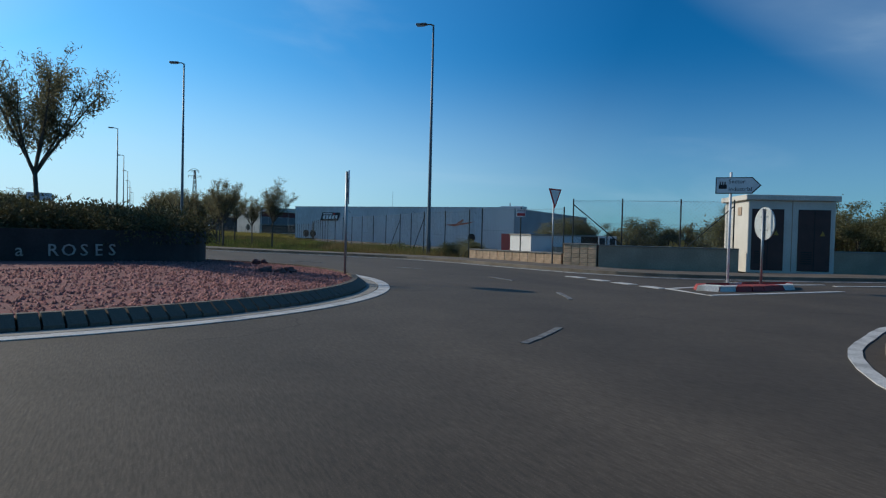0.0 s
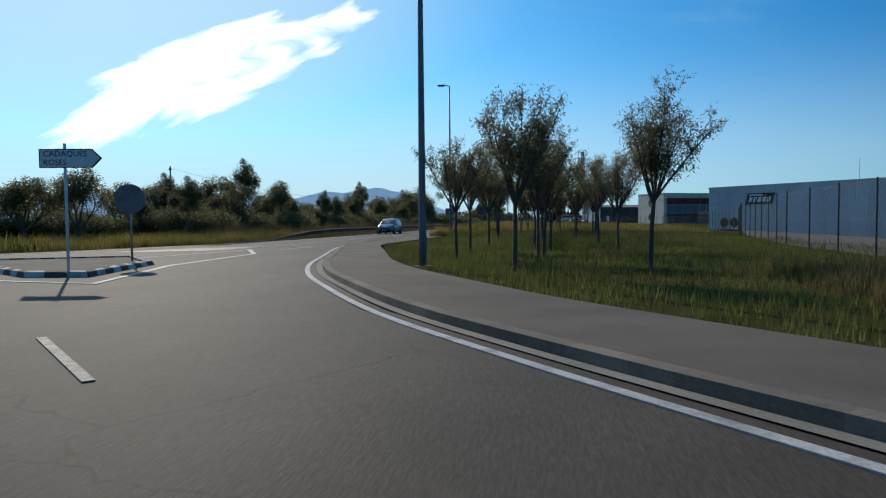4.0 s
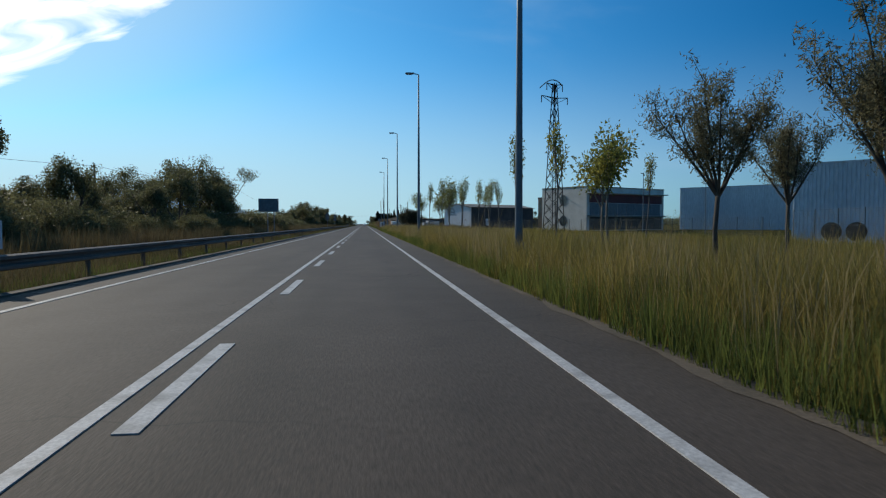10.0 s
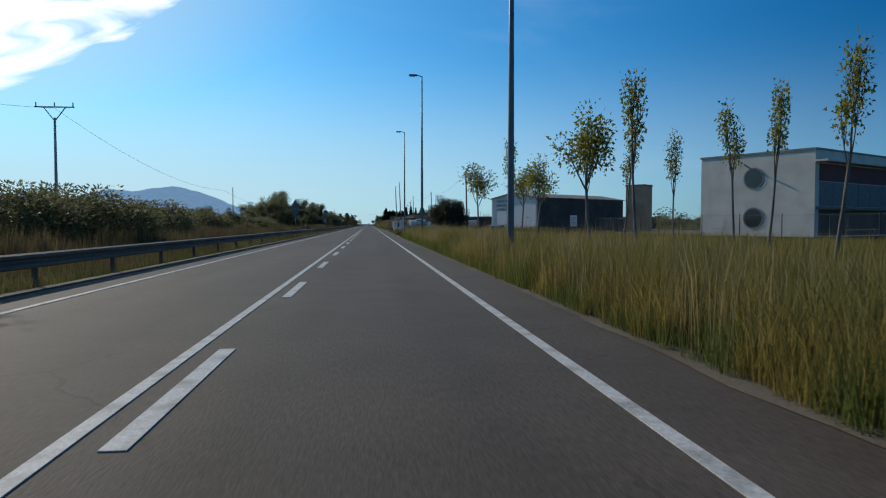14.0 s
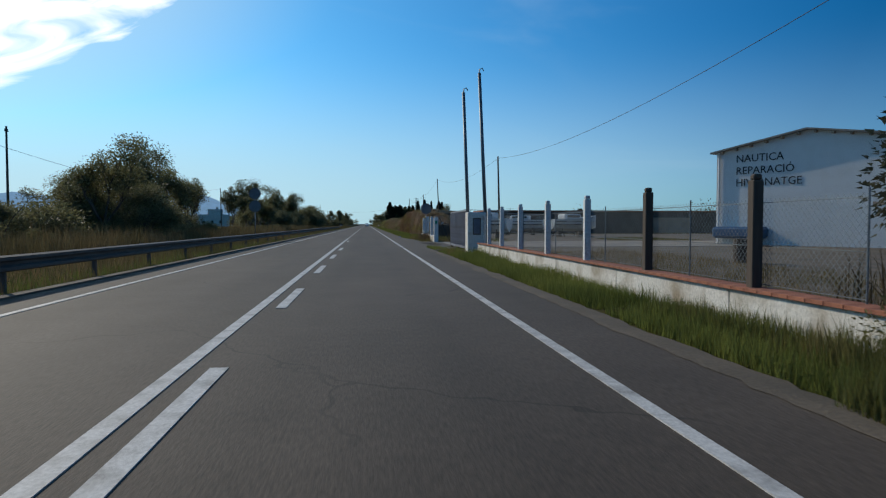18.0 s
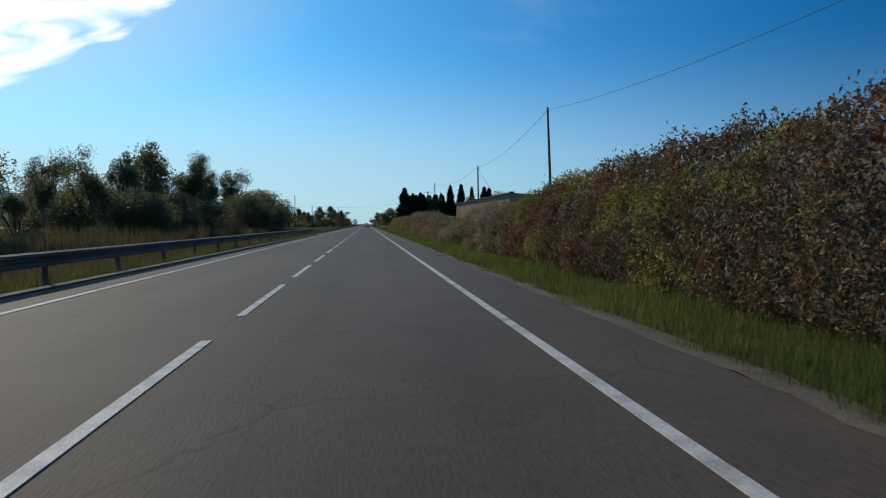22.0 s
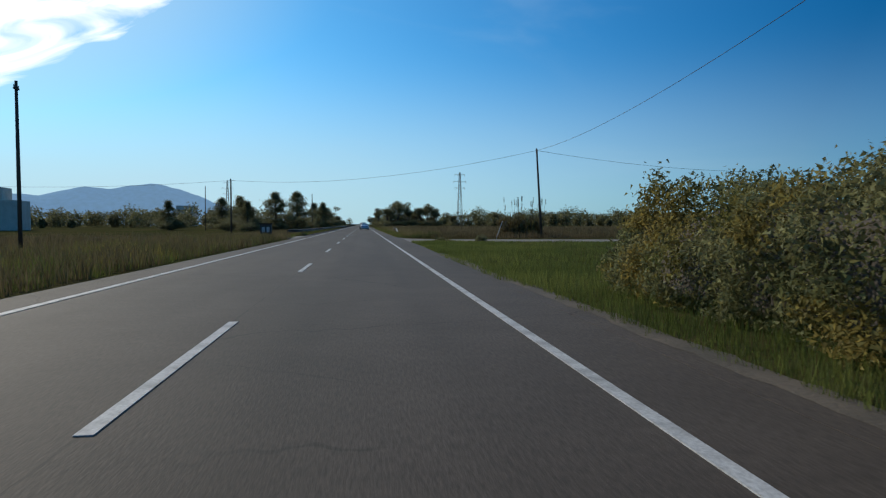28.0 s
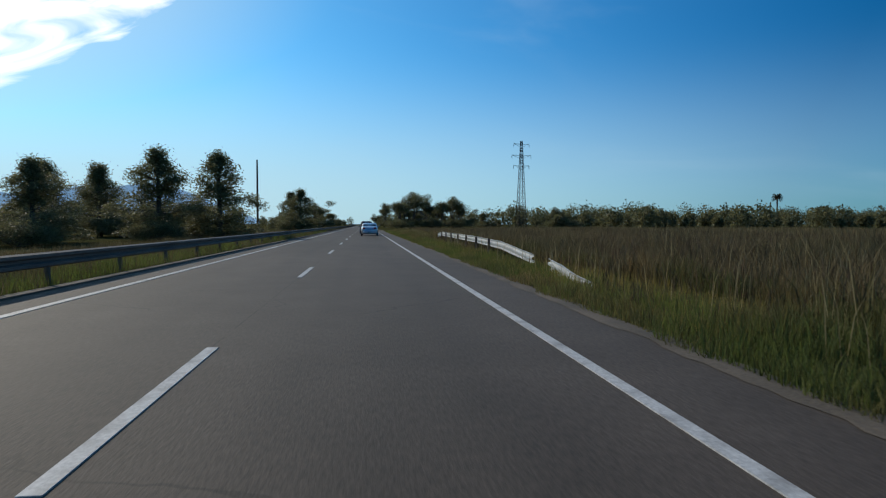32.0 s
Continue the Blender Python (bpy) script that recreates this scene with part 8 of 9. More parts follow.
hedge(238.5, 259, "tall creeper-grown hedge with yellow and brown leaves", (M_LEAF_VINE, M_LEAF_OCHRE), 1)
hedge(259, 282, "tall hedge of rusty brown creeper", (M_LEAF_RUST, M_LEAF_OCHRE), 2)
hedge(282, 330, "lower grey-brown creeper hedge", (M_LEAF_VINE, M_LEAF_CREEPER), 3)
hedge(330, 362, "broad hedge of grey-green and ochre creeper", (M_LEAF_VINE, M_LEAF_OCHRE), 4)
hedge(362, 386, "shaggy hedge of dull green creeper", (M_LEAF_CREEPER, M_LEAF_OCHRE), 5)

# ---------------------------------------------------------------- grass


def grass(name, area, count, h0, h1, mat, label, seed, width=0.012, patch=0.35, edge=None, bent=False, rise=0.0, lean=0.4):
    """Upright leaning blades in tussocks; tall ones bend over in two pieces. rise: the metres from the road over which they reach their height."""
    r = np.random.RandomState(seed)
    x0, x1, y0, y1 = area
    x, y = x0 + (x1 - x0) * r.uniform(0, 1, count) ** 1.35 if x0 > 0 else x1 - (x1 - x0) * r.uniform(0, 1, count) ** 1.35, r.uniform(y0, y1, count)
    cl = np.array([noise.noise((a * 0.9, b * 0.9, seed)) + 0.6 * noise.noise((a * 3.1, b * 3.1, seed)) for a, b in zip(x, y)])
    keep = cl > -patch
    if edge is not None:
        keep &= edge(x, y)
    x, y, cl = x[keep], y[keep], cl[keep]
    n = len(x)
    tall = np.array([noise.noise((a * 0.35, b * 0.22, seed + 5.0)) for a, b in zip(x, y)])
    h = r.uniform(h0, h1, n) * (0.7 + 0.6 * np.clip(cl + 0.3, 0, 1)) * (1 + 0.45 * tall)
    if rise:
        h *= 0.25 + 0.75 * np.clip((x - x0) / rise + 0.25 * tall, 0, 1)
    a = r.uniform(0, math.tau, n)
    w = width * (0.7 + 0.6 * r.uniform(size=n)) * (1 + 0.6 * h)
    lx, ly = np.cos(a) * w, np.sin(a) * w
    b = r.uniform(0, math.tau, n)
    bend = h * r.uniform(0.04, lean, n)
    bx, by = np.cos(b) * bend, np.sin(b) * bend
    z = np.full(n, -0.06)
    foot = [np.stack([x - lx, y - ly, z], 1), np.stack([x + lx, y + ly, z], 1)]
    tip = np.stack([x + bx, y + by, z + h], 1)
    if bent:
        mid = [np.stack([x + lx * k + bx * 0.3, y + ly * k + by * 0.3, z + h * 0.58], 1) for k in (0.8, -0.8)]
        v = np.stack(foot + mid + [tip], 1).reshape(-1, 3)
        f = (np.arange(n)[:, None, None] * 5 + np.array([(0, 1, 2), (0, 2, 3), (3, 2, 4)])[None]).reshape(-1, 3)
    else:
        v = np.stack(foot + [tip], 1).reshape(-1, 3)
        f = np.arange(n * 3).reshape(n, 3)
    return sheet(name, v, f, mat, "stuff", label, "grass")


def lane_side(x, y):
    """On the meadow before the crossing lane, clear of the shoulder."""
    jag = 0.06 * np.sin(x * 9.1 + y * 3.3) + 0.05 * np.sin(y * 11.7)
    return (y < np.interp(x, [5.0, 5.75, 7.1, 8.8, 60], [419.6, 420.2, 420.7, 420.4, 413.2]) + jag * 2) & (x > np.interp(y, [396, 403, 412, 421], [4.72, 4.98, 5.1, 5.06]) + jag)


def left_edge(x, y):
    """Behind the kerb of the oncoming lane, which swings out towards the roundabout."""
    return x < np.interp(y, [10, 11, 16, 20.5, 24], [-6.6, -6.4, -5.75, -5.2, -4.76])


grass("tall_grass", (4.72, 9.5, 16.5, 159), 320000, 0.4, 1.05, M_GRASS, "tall dry yellow-green roadside grass", 1, 0.0036, 0.34, lambda x, y: (y > 20) & ((y > 38) | (x < 5.6 + (y - 20) * 0.2)) & (x > 4.86 + 0.2 * np.sin(y * 2.3) * np.sin(y * 0.71 + 1) + 0.1 * np.sin(y * 6.7)), True, 0.5, 0.5)
grass("dry_stalks", (4.95, 12, 38, 166), 26000, 0.85, 1.3, M_STRAW, "pale straw stalks standing in the tall grass", 51, 0.0032, 0.15, None, True, 0.0, 0.3)
grass("tall_grass", (4.72, 8.0, 20, 163), 150000, 0.25, 0.7, M_GRASS_GREEN, "green undergrowth in the tall roadside grass", 21, 0.005, 0.3)
grass("tall_grass", (9.5, 30, 38, 170), 100000, 0.35, 0.85, M_GRASS, "tall dry grass between the young trees", 2, 0.012, 0.6)
grass("verge_grass", (5.2, 26, 18.5, 40), 90000, 0.12, 0.45, M_GRASS_MIX, "short mixed grass under the tamarisks", 36, 0.008, 0.4)
grass("tall_grass", (6.6, 22, 164, 184), 70000, 0.35, 1.0, M_GRASS_MIX, "wild green and tan grass in front of the workshop", 37, 0.006, 0.3, None, True, 1.5, 0.7)
grass("meadow_weeds", (7.2, 24, 160, 186), 26000, 0.4, 1.0, M_WEEDS, "brown weeds before the workshop", 53, 0.007, 0.0, None, True, 0.0, 0.6)
grass("tall_grass", (4.9, 6.4, 180, 183.5), 4000, 0.25, 0.6, M_GRASS_MIX, "tall grass tuft at the lamp", 38, 0.005, 0.4)
grass("tall_grass", (4.8, 12, 157, 166.5), 22000, 0.35, 0.9, M_GRASS_MIX, "green and dry grass at the yard's edge", 12, 0.005, 0.35, None, True, 0.6, 0.6)
grass("verge_grass", (4.78, 6.7, 164.6, 168.6), 5200, 0.1, 0.42, M_WEEDS, "low brown weeds at the near end of the apron", 54, 0.006, 0.1, lambda x, y: y < 166.9 + (x - 4.7) * 1.1, True, 0.0, 0.6)
grass("tall_grass", (4.82, 7.6, 174.4, 180.5), 9000, 0.3, 0.85, M_GRASS_MIX, "yellow-green tufts past the apron", 55, 0.005, 0.2, lambda x, y: y > 174.3 + (x - 4.6) * -0.2, True, 0.0, 0.6)
grass("verge_grass", (5.8, 8.5, 167.5, 176), 9000, 0.15, 0.5, M_WEEDS, "brown weeds behind the apron", 56, 0.006, 0.1, lambda x, y: x > 6.0 + 0.25 * np.sin(y * 2.1), True, 0.0, 0.6)
grass("verge_grass", (5.1, 6.5, 182.5, 206), 34000, 0.08, 0.34, M_GRASS_GREEN, "green weeds along the yard wall", 3, 0.005, 0.45)
grass("verge_grass", (5.7, 6.5, 180.5, 188), 6000, 0.2, 0.42, M_GRASS_MIX, "dry weeds against the yard wall", 35, 0.006, 0.3)
grass("verge_grass", (4.9, 7.0, 205, 214.8), 12000, 0.04, 0.2, M_GRASS_GREEN, "patchy short grass before the sliding gate", 62, 0.005, 0.2)
grass("verge_grass", (5.2, 7.0, 205, 214.2), 3500, 0.08, 0.3, M_GRASS_MIX, "dry weeds before the sliding gate", 63, 0.005, 0.0, lambda x, y: np.sin(y * 2.3 + x) * np.sin(x * 3.1) > 0.1, True, 0.0, 0.6)
grass("verge_grass", (6.8, 14, 184, 208), 26000, 0.06, 0.3, M_GRASS_DULL, "thin dull weeds inside the yard", 31, 0.008, 0.2)
grass("verge_grass", (5.5, 6.4, 225.4, 238), 3200, 0.1, 0.5, M_GRASS_MIX, "dry weeds at the white wall", 13, 0.005, 0.1)
grass("verge_grass", (5.7, 6.4, 227.6, 230.4), 2400, 0.3, 0.75, M_WEEDS, "tall dark weeds round the sign post", 43, 0.005, 0.6)
grass("verge_grass", (6.9, 12, 224.5, 238), 9000, 0.1, 0.4, M_GRASS_MIX, "weeds inside the white wall", 44, 0.006, 0.1)
grass("verge_grass", (4.78, 7.8, 236.5, 392), 225000, 0.05, 0.3, M_GRASS_GREEN, "fresh green verge grass before the hedge", 4, 0.005, 0.5, lambda x, y: x > 4.98 + 0.12 * np.sin(y * 1.3) * np.sin(y * 0.37) + 0.08 * np.sin(y * 5.1))
grass("meadow_grass", (4.75, 40, 388, 420.5), 120000, 0.06, 0.26, M_GRASS_GREEN, "short green meadow grass", 5, 0.008, 0.6, lambda x, y: lane_side(x, y))
grass("meadow_grass", (5.0, 11, 402, 421), 60000, 0.05, 0.24, M_GRASS_GREEN, "thick green grass at the corner of the lane", 40, 0.005, 0.7, lambda x, y: lane_side(x, y))
grass("tall_grass", (6.6, 8.2, 418.6, 420.6), 2600, 0.15, 0.55, M_GRASS_MIX, "tuft of taller grass at the corner of the lane", 41, 0.004, 0.4, lambda x, y: lane_side(x, y) & ((x - 7.3) ** 2 + (y - 419.7) ** 2 < 0.6))
grass("meadow_grass", (4.7, 9, 434, 560), 210000, 0.2, 0.62, M_GRASS_MIX, "green and tan grass beside the road", 6, 0.0055, 0.5, lambda x, y: ~((x > 5.6) & (x < 8) & (y > 459) & (y < 507)) & (x > 4.8 + 0.15 * np.sin(y * 1.9) * np.sin(y * 0.6)), True, 2.2, 0.6)
grass("meadow_grass", (4.75, 6.8, 434, 560), 60000, 0.1, 0.38, M_GRASS_GREEN, "green grass at the road side of the meadow", 61, 0.005, 0.3, lambda x, y: x > 4.85 + 0.15 * np.sin(y * 1.9) * np.sin(y * 0.6))
grass("verge_grass", (5.5, 8, 458, 508), 26000, 0.08, 0.26, M_GRASS, "short dry grass round the pale guard rail", 32, 0.004, 0.5)
grass("meadow_grass", (8, 30, 431, 560), 110000, 0.35, 0.85, M_GRASS_DULL, "dull dry meadow grass", 7, 0.008, 0.4, None, True, 0.0, 0.7)
grass("dry_stalks", (6.0, 26, 432, 540), 4500, 0.55, 1.15, M_STRAW, "pale straw stalks standing in the meadow", 52, 0.0035, 0.1, None, True, 0.0, 0.35)
grass("meadow_weeds", (5.9, 40, 432, 560), 120000, 0.3, 0.85, M_WEEDS, "brown dry weeds standing in the meadow", 42, 0.007, 0.05, None, True, 3.0, 0.7)
grass("meadow_grass", (30, 110, 431, 620), 40000, 0.4, 0.9, M_GRASS_DULL, "dull dry meadow grass far from the road", 33, 0.04, 0.4)
grass("verge_grass", (-13.5, -4.75, 10, 345), 130000, 0.2, 0.55, M_GRASS_DULL, "mixed grass behind the guard rail", 8, 0.007, 0.5, left_edge)
grass("tall_grass", (-14, -9.5, 16, 345), 90000, 0.6, 1.3, M_GRASS_DULL, "tall dry weeds at the foot of the trees", 34, 0.012, 0.5)
grass("verge_grass", (-5.6, -4.75, 14, 345), 50000, 0.12, 0.35, M_GRASS_GREEN, "green grass strip under the guard rail", 14, 0.005, 0.3, left_edge)
grass("meadow_grass", (-45, -4.9, 346, 436), 80000, 0.25, 0.7, M_GRASS_DULL, "dull green meadow grass across the road", 9, 0.01, 0.5, None, True, 0.0, 0.6)
grass("meadow_grass", (-16, -4.75, 346, 440), 90000, 0.12, 0.45, M_GRASS_GREEN, "green and yellow grass beside the oncoming lane", 59, 0.006, 0.4, lambda x, y: x < -4.95 + 0.15 * np.sin(y * 1.7) * np.sin(y * 0.43))
grass("meadow_grass", (-13, -4.9, 346, 440), 26000, 0.2, 0.6, M_GRASS, "tufts of yellow grass beside the oncoming lane", 60, 0.005, 0.1, lambda x, y: (np.sin(y * 0.5 + x * 0.3) * np.sin(x * 0.8) > 0.0) & (x < -5.2), True, 0.0, 0.6)
grass("verge_grass", (-14, -4.75, 446, 560), 50000, 0.2, 0.5, M_GRASS_DULL, "mixed grass past the lay-by", 10, 0.009, 0.5)
grass("verge_grass", (-6.4, -4.75, 446, 560), 34000, 0.15, 0.5, M_GRASS_GREEN, "lush green grass strip under the guard rail", 15, 0.006, 0.4)
WALK_EDGE = np.array(offset_line(KERB, WALK_W + 0.05))


def beyond_walk(x, y):
    """Outside the pavement: nearer to the plantation than the pavement's back edge."""
    edge_x = np.interp(y, WALK_EDGE[::-1, 1][np.argsort(WALK_EDGE[::-1, 1])], WALK_EDGE[::-1, 0][np.argsort(WALK_EDGE[::-1, 1])])
    return x > edge_x + 0.1


grass("verge_grass", (5.0, 28, -31, 18.5), 150000, 0.07, 0.26, M_GRASS_GREEN, "short green grass under the tamarisks", 11, 0.007, 0.35, beyond_walk)
grass("verge_grass", (5.0, 28, -31, 18.5), 60000, 0.12, 0.42, M_GRASS_MIX, "tufts of dry grass under the tamarisks", 57, 0.006, 0.0, lambda x, y: beyond_walk(x, y) & (np.sin(x * 1.3 + 2 * np.sin(y * 0.6)) * np.sin(y * 0.9 + x * 0.3) > 0.05), True, 0.0, 0.6)
grass("verge_grass", (5.0, 28, -31, 18.5), 24000, 0.1, 0.36, M_WEEDS, "dark weeds in patches under the tamarisks", 58, 0.007, 0.0, lambda x, y: beyond_walk(x, y) & (np.sin(x * 0.8 + 1.1) * np.sin(y * 0.7 + x * 0.4) > 0.3), True, 0.0, 0.7)
grass("tall_grass", (19.5, 27, -31.5, -14), 20000, 0.2, 0.6, M_GRASS_MIX, "tall dry weeds along the factory fence", 16, 0.006, 0.25, beyond_walk, True, 0.0, 0.6)
grass("dry_meadow", (-16, -8, 0, 30), 40000, 0.3, 0.8, M_GRASS, "dry yellow grass left of the exit", 17, 0.006, 0.4)
grass("dry_meadow", (-60, -12, -40, 12), 30000, 0.35, 0.8, M_GRASS, "dry yellow grass across from the traffic island", 18, 0.035, 0.35, lambda x, y: y > -0.75 * (x + 12) * 0.9 - 11 - 0.0 * x)
grass("kerb_weeds", (3.68, 3.86, 2, 16), 900, 0.1, 0.4, M_GRASS_MIX, "dry weeds in the cracks of the kerb", 39, 0.006, -0.05)
# reeds by the lane and weeds at the driveway
r = np.random.RandomState(4)
reed = thing("reed_clump", pose(17.3, 437, -0.05), "clump of tall dry reeds with plumes", "reeds")
bm = bmesh.new()
blades, plumes = [], []
for i in range(220):
    a, q = r.uniform(0, math.tau), 2.1 * math.sqrt(r.uniform())
    b0 = Vector((q * math.cos(a), q * 0.7 * math.sin(a), 0))
    tip = b0 * 1.15 + Vector((r.uniform(-0.2, 0.2), r.uniform(-0.2, 0.2), r.uniform(1.5, 2.7) if i % 11 else r.uniform(3.1, 4.1)))
    tube(bm, [b0, b0.lerp(tip, 0.5) + Vector((0, 0, 0.1)), tip], [0.014, 0.011, 0.006], 4, False)
    if i % 11 == 0:
        plumes.append([tuple(tip + Vector((0, 0, -0.06 * k))) for k in range(9)])
    for k in range(26):
        blades.append(tuple(b0.lerp(tip, r.uniform(0.1, 0.85 if i % 11 else 0.55))))
tagged(part("stalk_tangle", bm, M_BARK_PALE, reed), kind="stuff")
lm = leaf_mesh("blade_tangle", np.array(blades) + r.normal(size=(len(blades), 3)) * 0.05, 0.05, M_GRASS_MIX, 4, 8.0, -2.2)
lm.parent = reed
tagged(lm, kind="stuff")
for k, p in enumerate(plumes):
    lm = leaf_mesh("plume", np.repeat(np.array(p), 3, 0) + r.normal(size=(27, 3)) * 0.018, 0.035, M_BARK_PALE, 5 + k, 4.0, -2.0)
    lm.parent = reed
gp = thing("guy_post", pose(13.6, 431.2, -0.05, 0, 20, 0), "pale leaning guy post beside the reeds", "post")
part("post", rod([(0, 0, 0), (0, 0, 1.7)], 0.03, 8), M_SIGN_PALE, gp)
for i, (x, y, h) in enumerate(((5.9, 182.6, 0.8), (9.2, 172.0, 0.9), (6.05, 229.4, 0.6), (7.3, 420.2, 0.42), (8.0, 174.0, 0.7), (7.0, 184.0, 0.9), (10.2, 420.2, 0.6), (24.6, -29.4, 1.1), (23.6, -29.2, 0.9), (24.4, -30.6, 1.0))):
    plant(BUSH[i % 3], x, y, h, i * 60, wide=1.0)
# low shrubs in the letter wall's bed
for i in range(64):
    a, q = pick.uniform(0, math.tau), math.sqrt(pick.uniform(0.05, 1)) * 4.5
    plant(LAV[i % 2], 4.9 + q * math.cos(a), -38.8 + q * math.sin(a), pick.uniform(0.85, 1.3), i * 33, 0.8, 1.0)
for t, _ in TAM + PLANE + PLANE_WIDE + BROAD + GUM + BUSH + OLIVE + [OLIVE_DARK] + CYP + PINE + LAV:
    for o in list(t.children_recursive) + [t]:
        bpy.data.objects.remove(o)

# ---------------------------------------------------------------- cars


def loft(sections, closed_ends=True):
    """A body from cross-sections: rows of (y, [(x, z), ...]) for the right half, mirrored."""
    bm = bmesh.new()
    rings_v = []
    for y, half in sections:
        right = [bm.verts.new((x, y, z)) for x, z in half]
        left = [bm.verts.new((-x, y, z)) for x, z in reversed(half)]
        rings_v.append(right + left)
    n = len(rings_v[0])
    for a, b in zip(rings_v, rings_v[1:]):
        for k in range(n):
            bm.faces.new((a[k], a[(k + 1) % n], b[(k + 1) % n], b[k]))
    if closed_ends:
        bm.faces.new(list(reversed(rings_v[0])))
        bm.faces.new(rings_v[-1])
    bmesh.ops.recalc_face_normals(bm, faces=bm.faces)
    return bm


def wheel(parent, x, y, r, w, side):
    wl_ = part("wheel", rod([(x - side * w * 0.4, y, r), (x, y, r)], [r * 0.98, r * 0.98], 24), M_RUBBER, parent, smooth=False)
    rim = part("rim", rod([(x, y, r), (x + side * 0.012, y, r)], r * 0.66, 20), M_STEEL, wl_)
    for k in range(7):
        a = k * math.tau / 7
        part("spoke", rod([(x + side * 0.018, y + r * 0.1 * math.cos(a), r + r * 0.1 * math.sin(a)), (x + side * 0.018, y + r * 0.6 * math.cos(a), r + r * 0.6 * math.sin(a))], r * 0.07, 4), M_SILVER, wl_)


def car(at, L, Wd, Hc, paint, label, monovolume=False):
    """A car that faces +y: one lofted shell, split into painted body and panes, with wheels, lamps, bumpers, mirrors and plates."""
    c = thing("car", at, label, "car", "cars on the road")
    w, half = Wd / 2, L / 2
    # the outline seen from the side: share of the half length, height
    if monovolume:
        side = [(-1.0, 0.62), (-0.985, 0.98), (-0.93, 1.22), (-0.84, Hc - 0.13), (-0.66, Hc - 0.03), (-0.3, Hc), (0.0, Hc - 0.02), (0.16, Hc - 0.09), (0.38, 1.33), (0.6, 1.06), (0.8, 0.93), (0.93, 0.79), (1.0, 0.58)]
        screen, back, pillars, belt = (0.18, 0.6), (-0.97, -0.86), (-0.52, -0.06, 0.14), 0.93
    else:
        side = [(-1.0, 0.62), (-0.97, 0.93), (-0.8, 1.0), (-0.62, 1.03), (-0.4, Hc - 0.13), (-0.2, Hc - 0.01), (0.0, Hc), (0.14, Hc - 0.07), (0.38, 1.02), (0.42, 0.96), (0.75, 0.86), (0.93, 0.72), (1.0, 0.55)]
        screen, back, pillars, belt = (0.15, 0.38), (-0.61, -0.34), (-0.28, 0.1), 0.88
    ys = np.linspace(-1, 1, 81)
    zs = np.interp(ys, [p[0] for p in side], [p[1] for p in side])
    zs = np.convolve(np.pad(zs, 2, mode="edge"), [0.1, 0.2, 0.4, 0.2, 0.1], mode="valid")
    wide = w * np.interp(np.abs(ys), [0, 0.6, 0.82, 0.93, 1.0], [1, 1, 0.96, 0.88, 0.74])
    rows_c = []
    for q, top, ww in zip(ys, zs, wide):
        b = min(belt, top - 0.09)
        u = top - b
        low = 0.2 + 0.08 * max(0, abs(q) - 0.85) / 0.15
        rows_c.append((q * half, [(0, low), (ww * 0.84, low), (ww * 0.97, low + 0.1), (ww, 0.5), (ww * 0.99, b * 0.84), (ww * 0.965, b), (ww * 0.92, b + u * 0.35), (ww * 0.845, b + u * 0.74), (ww * 0.76, b + u * 0.9), (ww * 0.5, top - 0.012), (0, top)]))
    shell = loft(rows_c)
    shell.faces.ensure_lookup_table()
    shell.faces.index_update()
    pane_of = {}
    for f in shell.faces:
        m = f.calc_center_median()
        q = m.y / half
        top = float(np.interp(q, ys, zs))
        b = min(belt, top - 0.09)
        share = (m.z - b) / (top - b)
        inside = abs(m.x) < w * 0.74
        if screen[0] < q < screen[1] and inside and m.z > 0.98 and share > 0.8:
            pane_of[f.index] = "windscreen"
        elif back[0] < q < back[1] and inside and share > 0.75 and m.z > 0.9:
            pane_of[f.index] = "rear_window"
        elif 0.0 < share < 0.76 and top - b > 0.2 and abs(m.x) > w * 0.6 and back[0] + 0.07 < q < screen[1] - 0.12 and min(abs(q - p) for p in pillars) > 0.022:
            pane_of[f.index] = "side_window"

    def pick_faces(kind, sign):
        bm = shell.copy()
        bm.faces.ensure_lookup_table()
        bm.faces.index_update()
        gone = [f for f in bm.faces if pane_of.get(f.index, "body") != kind or (sign and f.calc_center_median().x * sign < 0)]
        bmesh.ops.delete(bm, geom=gone, context="FACES")
        return bm
    part("body", pick_faces("body", 0), paint, c, smooth=True)
    part("windscreen", pick_faces("windscreen", 0), M_WINDOW, c, "dark windscreen", smooth=True)
    part("rear_window", pick_faces("rear_window", 0), M_WINDOW, c, "dark rear window", smooth=True)
    for s in (-1, 1):
        part("side_window", pick_faces("side_window", s), M_WINDOW, c, "dark side windows", smooth=True)
    shell.free()
    ym = screen[1] * half - 0.3
    for s in (-1, 1):
        m = part("mirror", boxes((s * w * 0.93, ym - 0.1, belt + 0.02, s * (w + 0.17), ym + 0.06, belt + 0.17), bevel=0.04), paint, c)
        part("mirror_glass", boxes((s * (w * 0.99), ym - 0.107, belt + 0.05, s * (w + 0.14), ym - 0.102, belt + 0.14)), M_WINDOW, m)
        part("tail_lamp", boxes((s * w * 0.5, -half - 0.012, 0.72, s * w * 0.8, -half + 0.2, 0.92), bevel=0.03), M_TAIL, c, "red tail lamp")
        part("headlamp", boxes((s * w * 0.5, half - 0.32, 0.6, s * w * 0.82, half - 0.03, 0.77), bevel=0.05), M_HEAD, c, "clear headlamp")
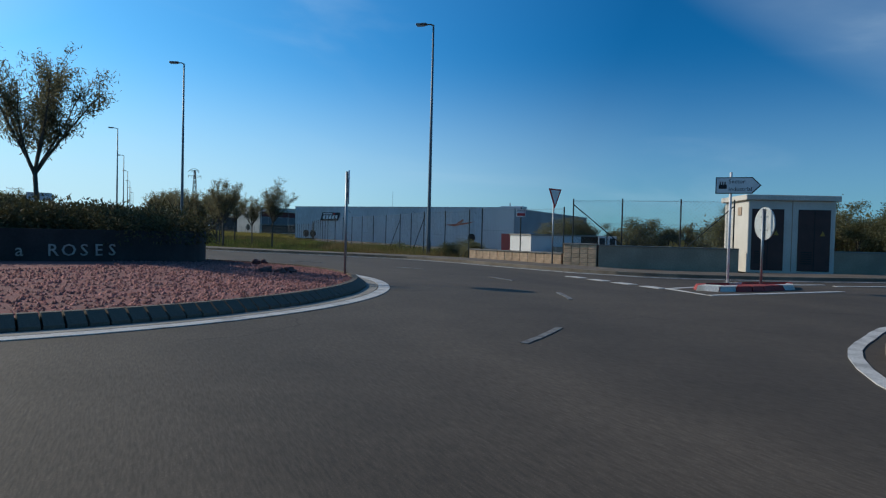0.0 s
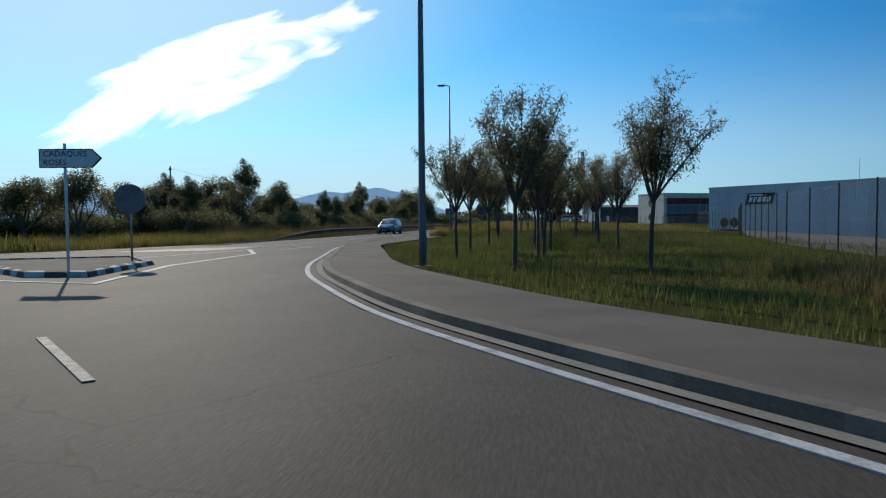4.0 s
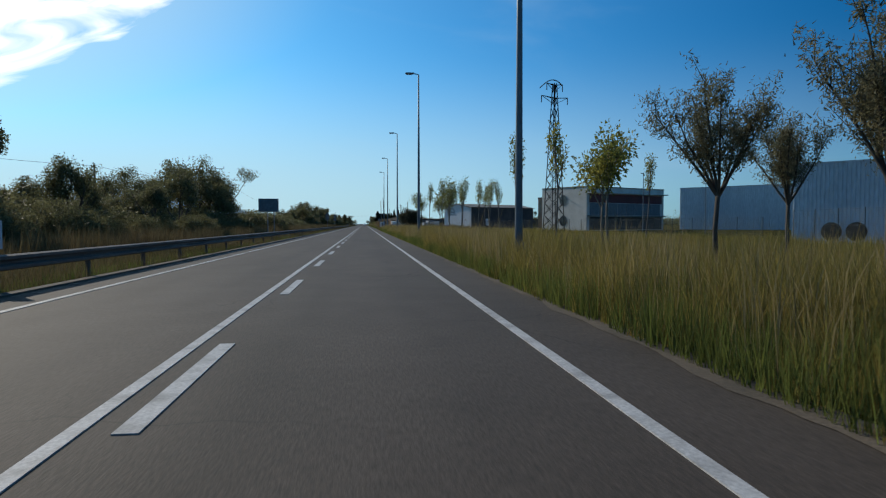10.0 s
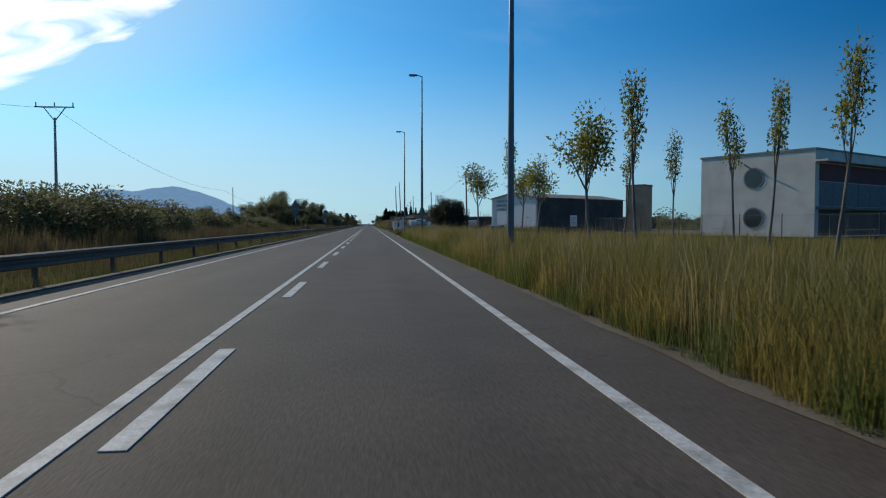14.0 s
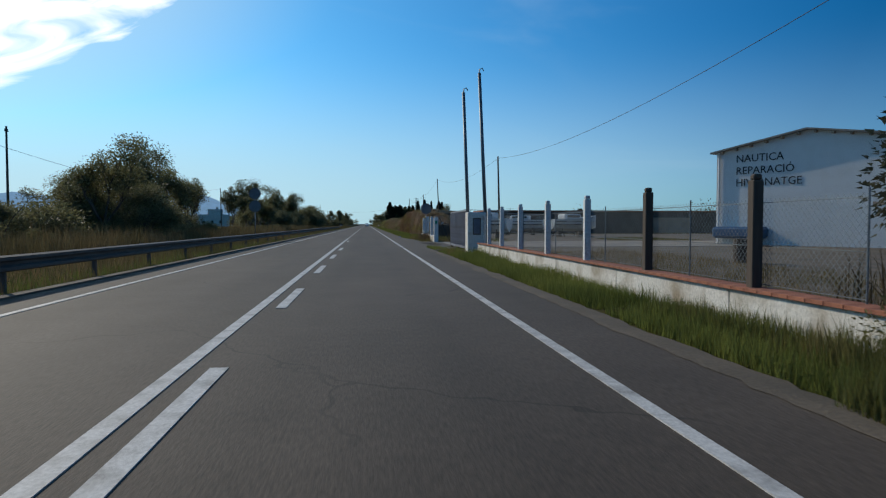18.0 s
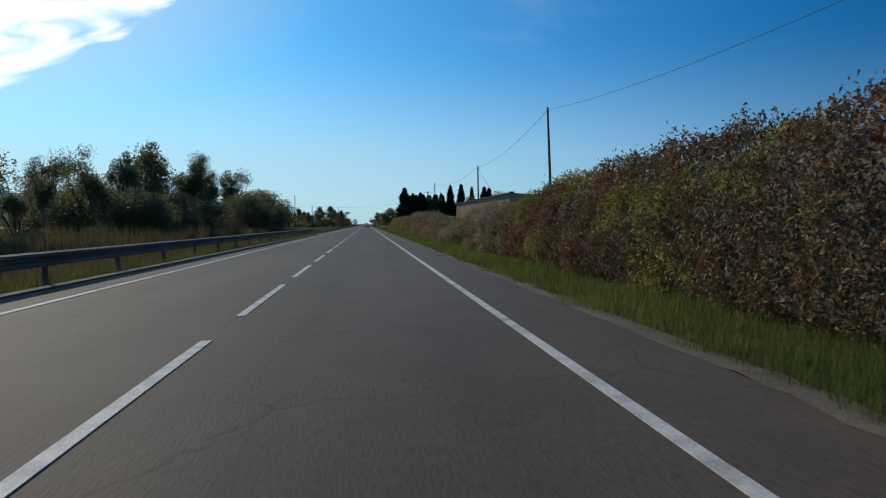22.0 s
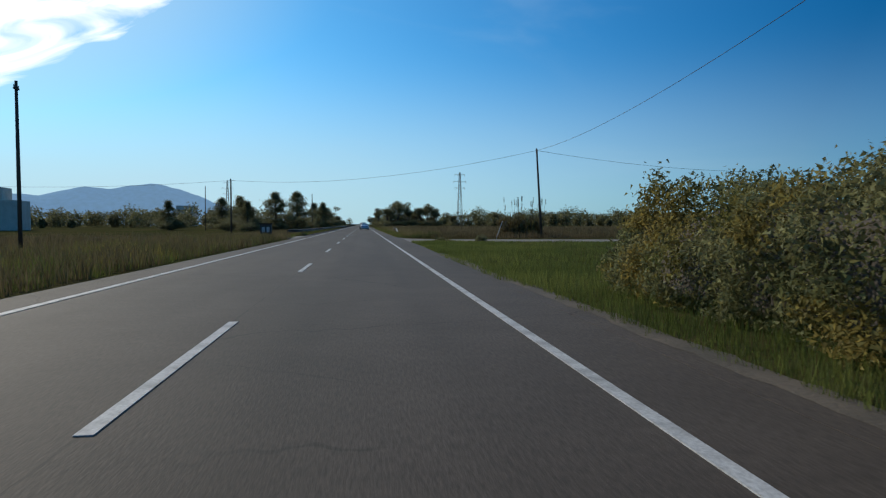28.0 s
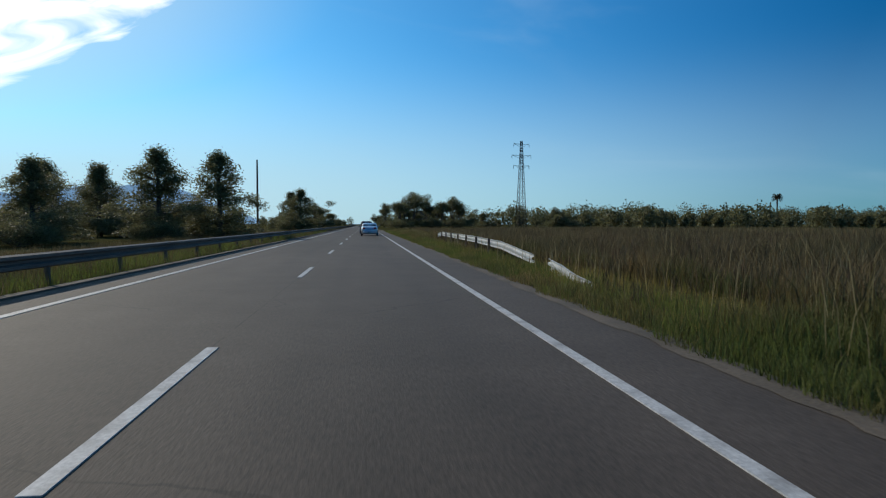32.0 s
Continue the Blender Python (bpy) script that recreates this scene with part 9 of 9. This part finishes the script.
        for y in (-half * 0.6, half * 0.62):
            part("wheel_arch", rod([(s * w * 0.8, y, 0.32), (s * (w + 0.004), y, 0.32)], 0.36, 24), M_BLACK, c)
            wheel(c, s * (w + 0.012), y, 0.31, 0.22, s)
        part("side_strip", boxes((s * (w - 0.01), -half * 0.42, 0.5, s * (w + 0.012), half * 0.4, 0.55), bevel=0.005), M_TRIMGREY, c)
        for y in (-half * 0.42, half * 0.02):
            part("door_handle", boxes((s * (w - 0.02), y, 0.76, s * (w + 0.012), y + 0.16, 0.79), bevel=0.005), paint, c)
            part("door_seam", boxes((s * (w - 0.02), y - 0.16, 0.34, s * (w + 0.0025), y - 0.152, 0.82)), M_BLACK, c)
    part("rear_bumper", boxes((-w * 0.78, -half - 0.07, 0.28, w * 0.78, -half + 0.1, 0.52), bevel=0.06), paint, c)
    part("front_bumper", boxes((-w * 0.76, half - 0.12, 0.24, w * 0.76, half + 0.07, 0.5), bevel=0.07), M_TRIMGREY if monovolume else paint, c)
    part("grille", boxes((-w * 0.4, half - 0.04, 0.54, w * 0.4, half + 0.02, 0.62), bevel=0.01), M_BLACK, c)
    for s in (-0.3, 0.25):
        part("wiper", rod([(s, screen[1] * half + 0.02, 1.05 if monovolume else 0.99), (s + 0.45, screen[1] * half - 0.18, 1.17 if monovolume else 1.08)], 0.009, 5), M_BLACK, c)
    for y in (-half - 0.078, half + 0.076):
        p = part("number_plate", boxes((-0.26, y - 0.006, 0.36, 0.26, y + 0.006, 0.47)), M_PLATE, c)
        part("figures_bar", boxes((-0.2, y - 0.009, 0.39, 0.2, y + 0.009, 0.44)), M_BLACK, p)
    return c


car(pose(-2.7, 36.2, 0, 0, 0, 180), 4.28, 1.75, 1.62, M_GREYBLUE, "grey-blue family car in the oncoming lane", True)
car(pose(2.0, 523, 0), 4.58, 1.82, 1.4, M_SILVER, "silver coupe ahead in the lane")
car(pose(1.7, 541, 0), 4.5, 1.8, 1.7, M_TRIMGREY, "dark car further ahead in the lane")
car(pose(-10.5, -29.5, 0, 0, 0, -120), 4.4, 1.78, 1.7, M_TRIMGREY, "dark car waiting beyond the roundabout island")
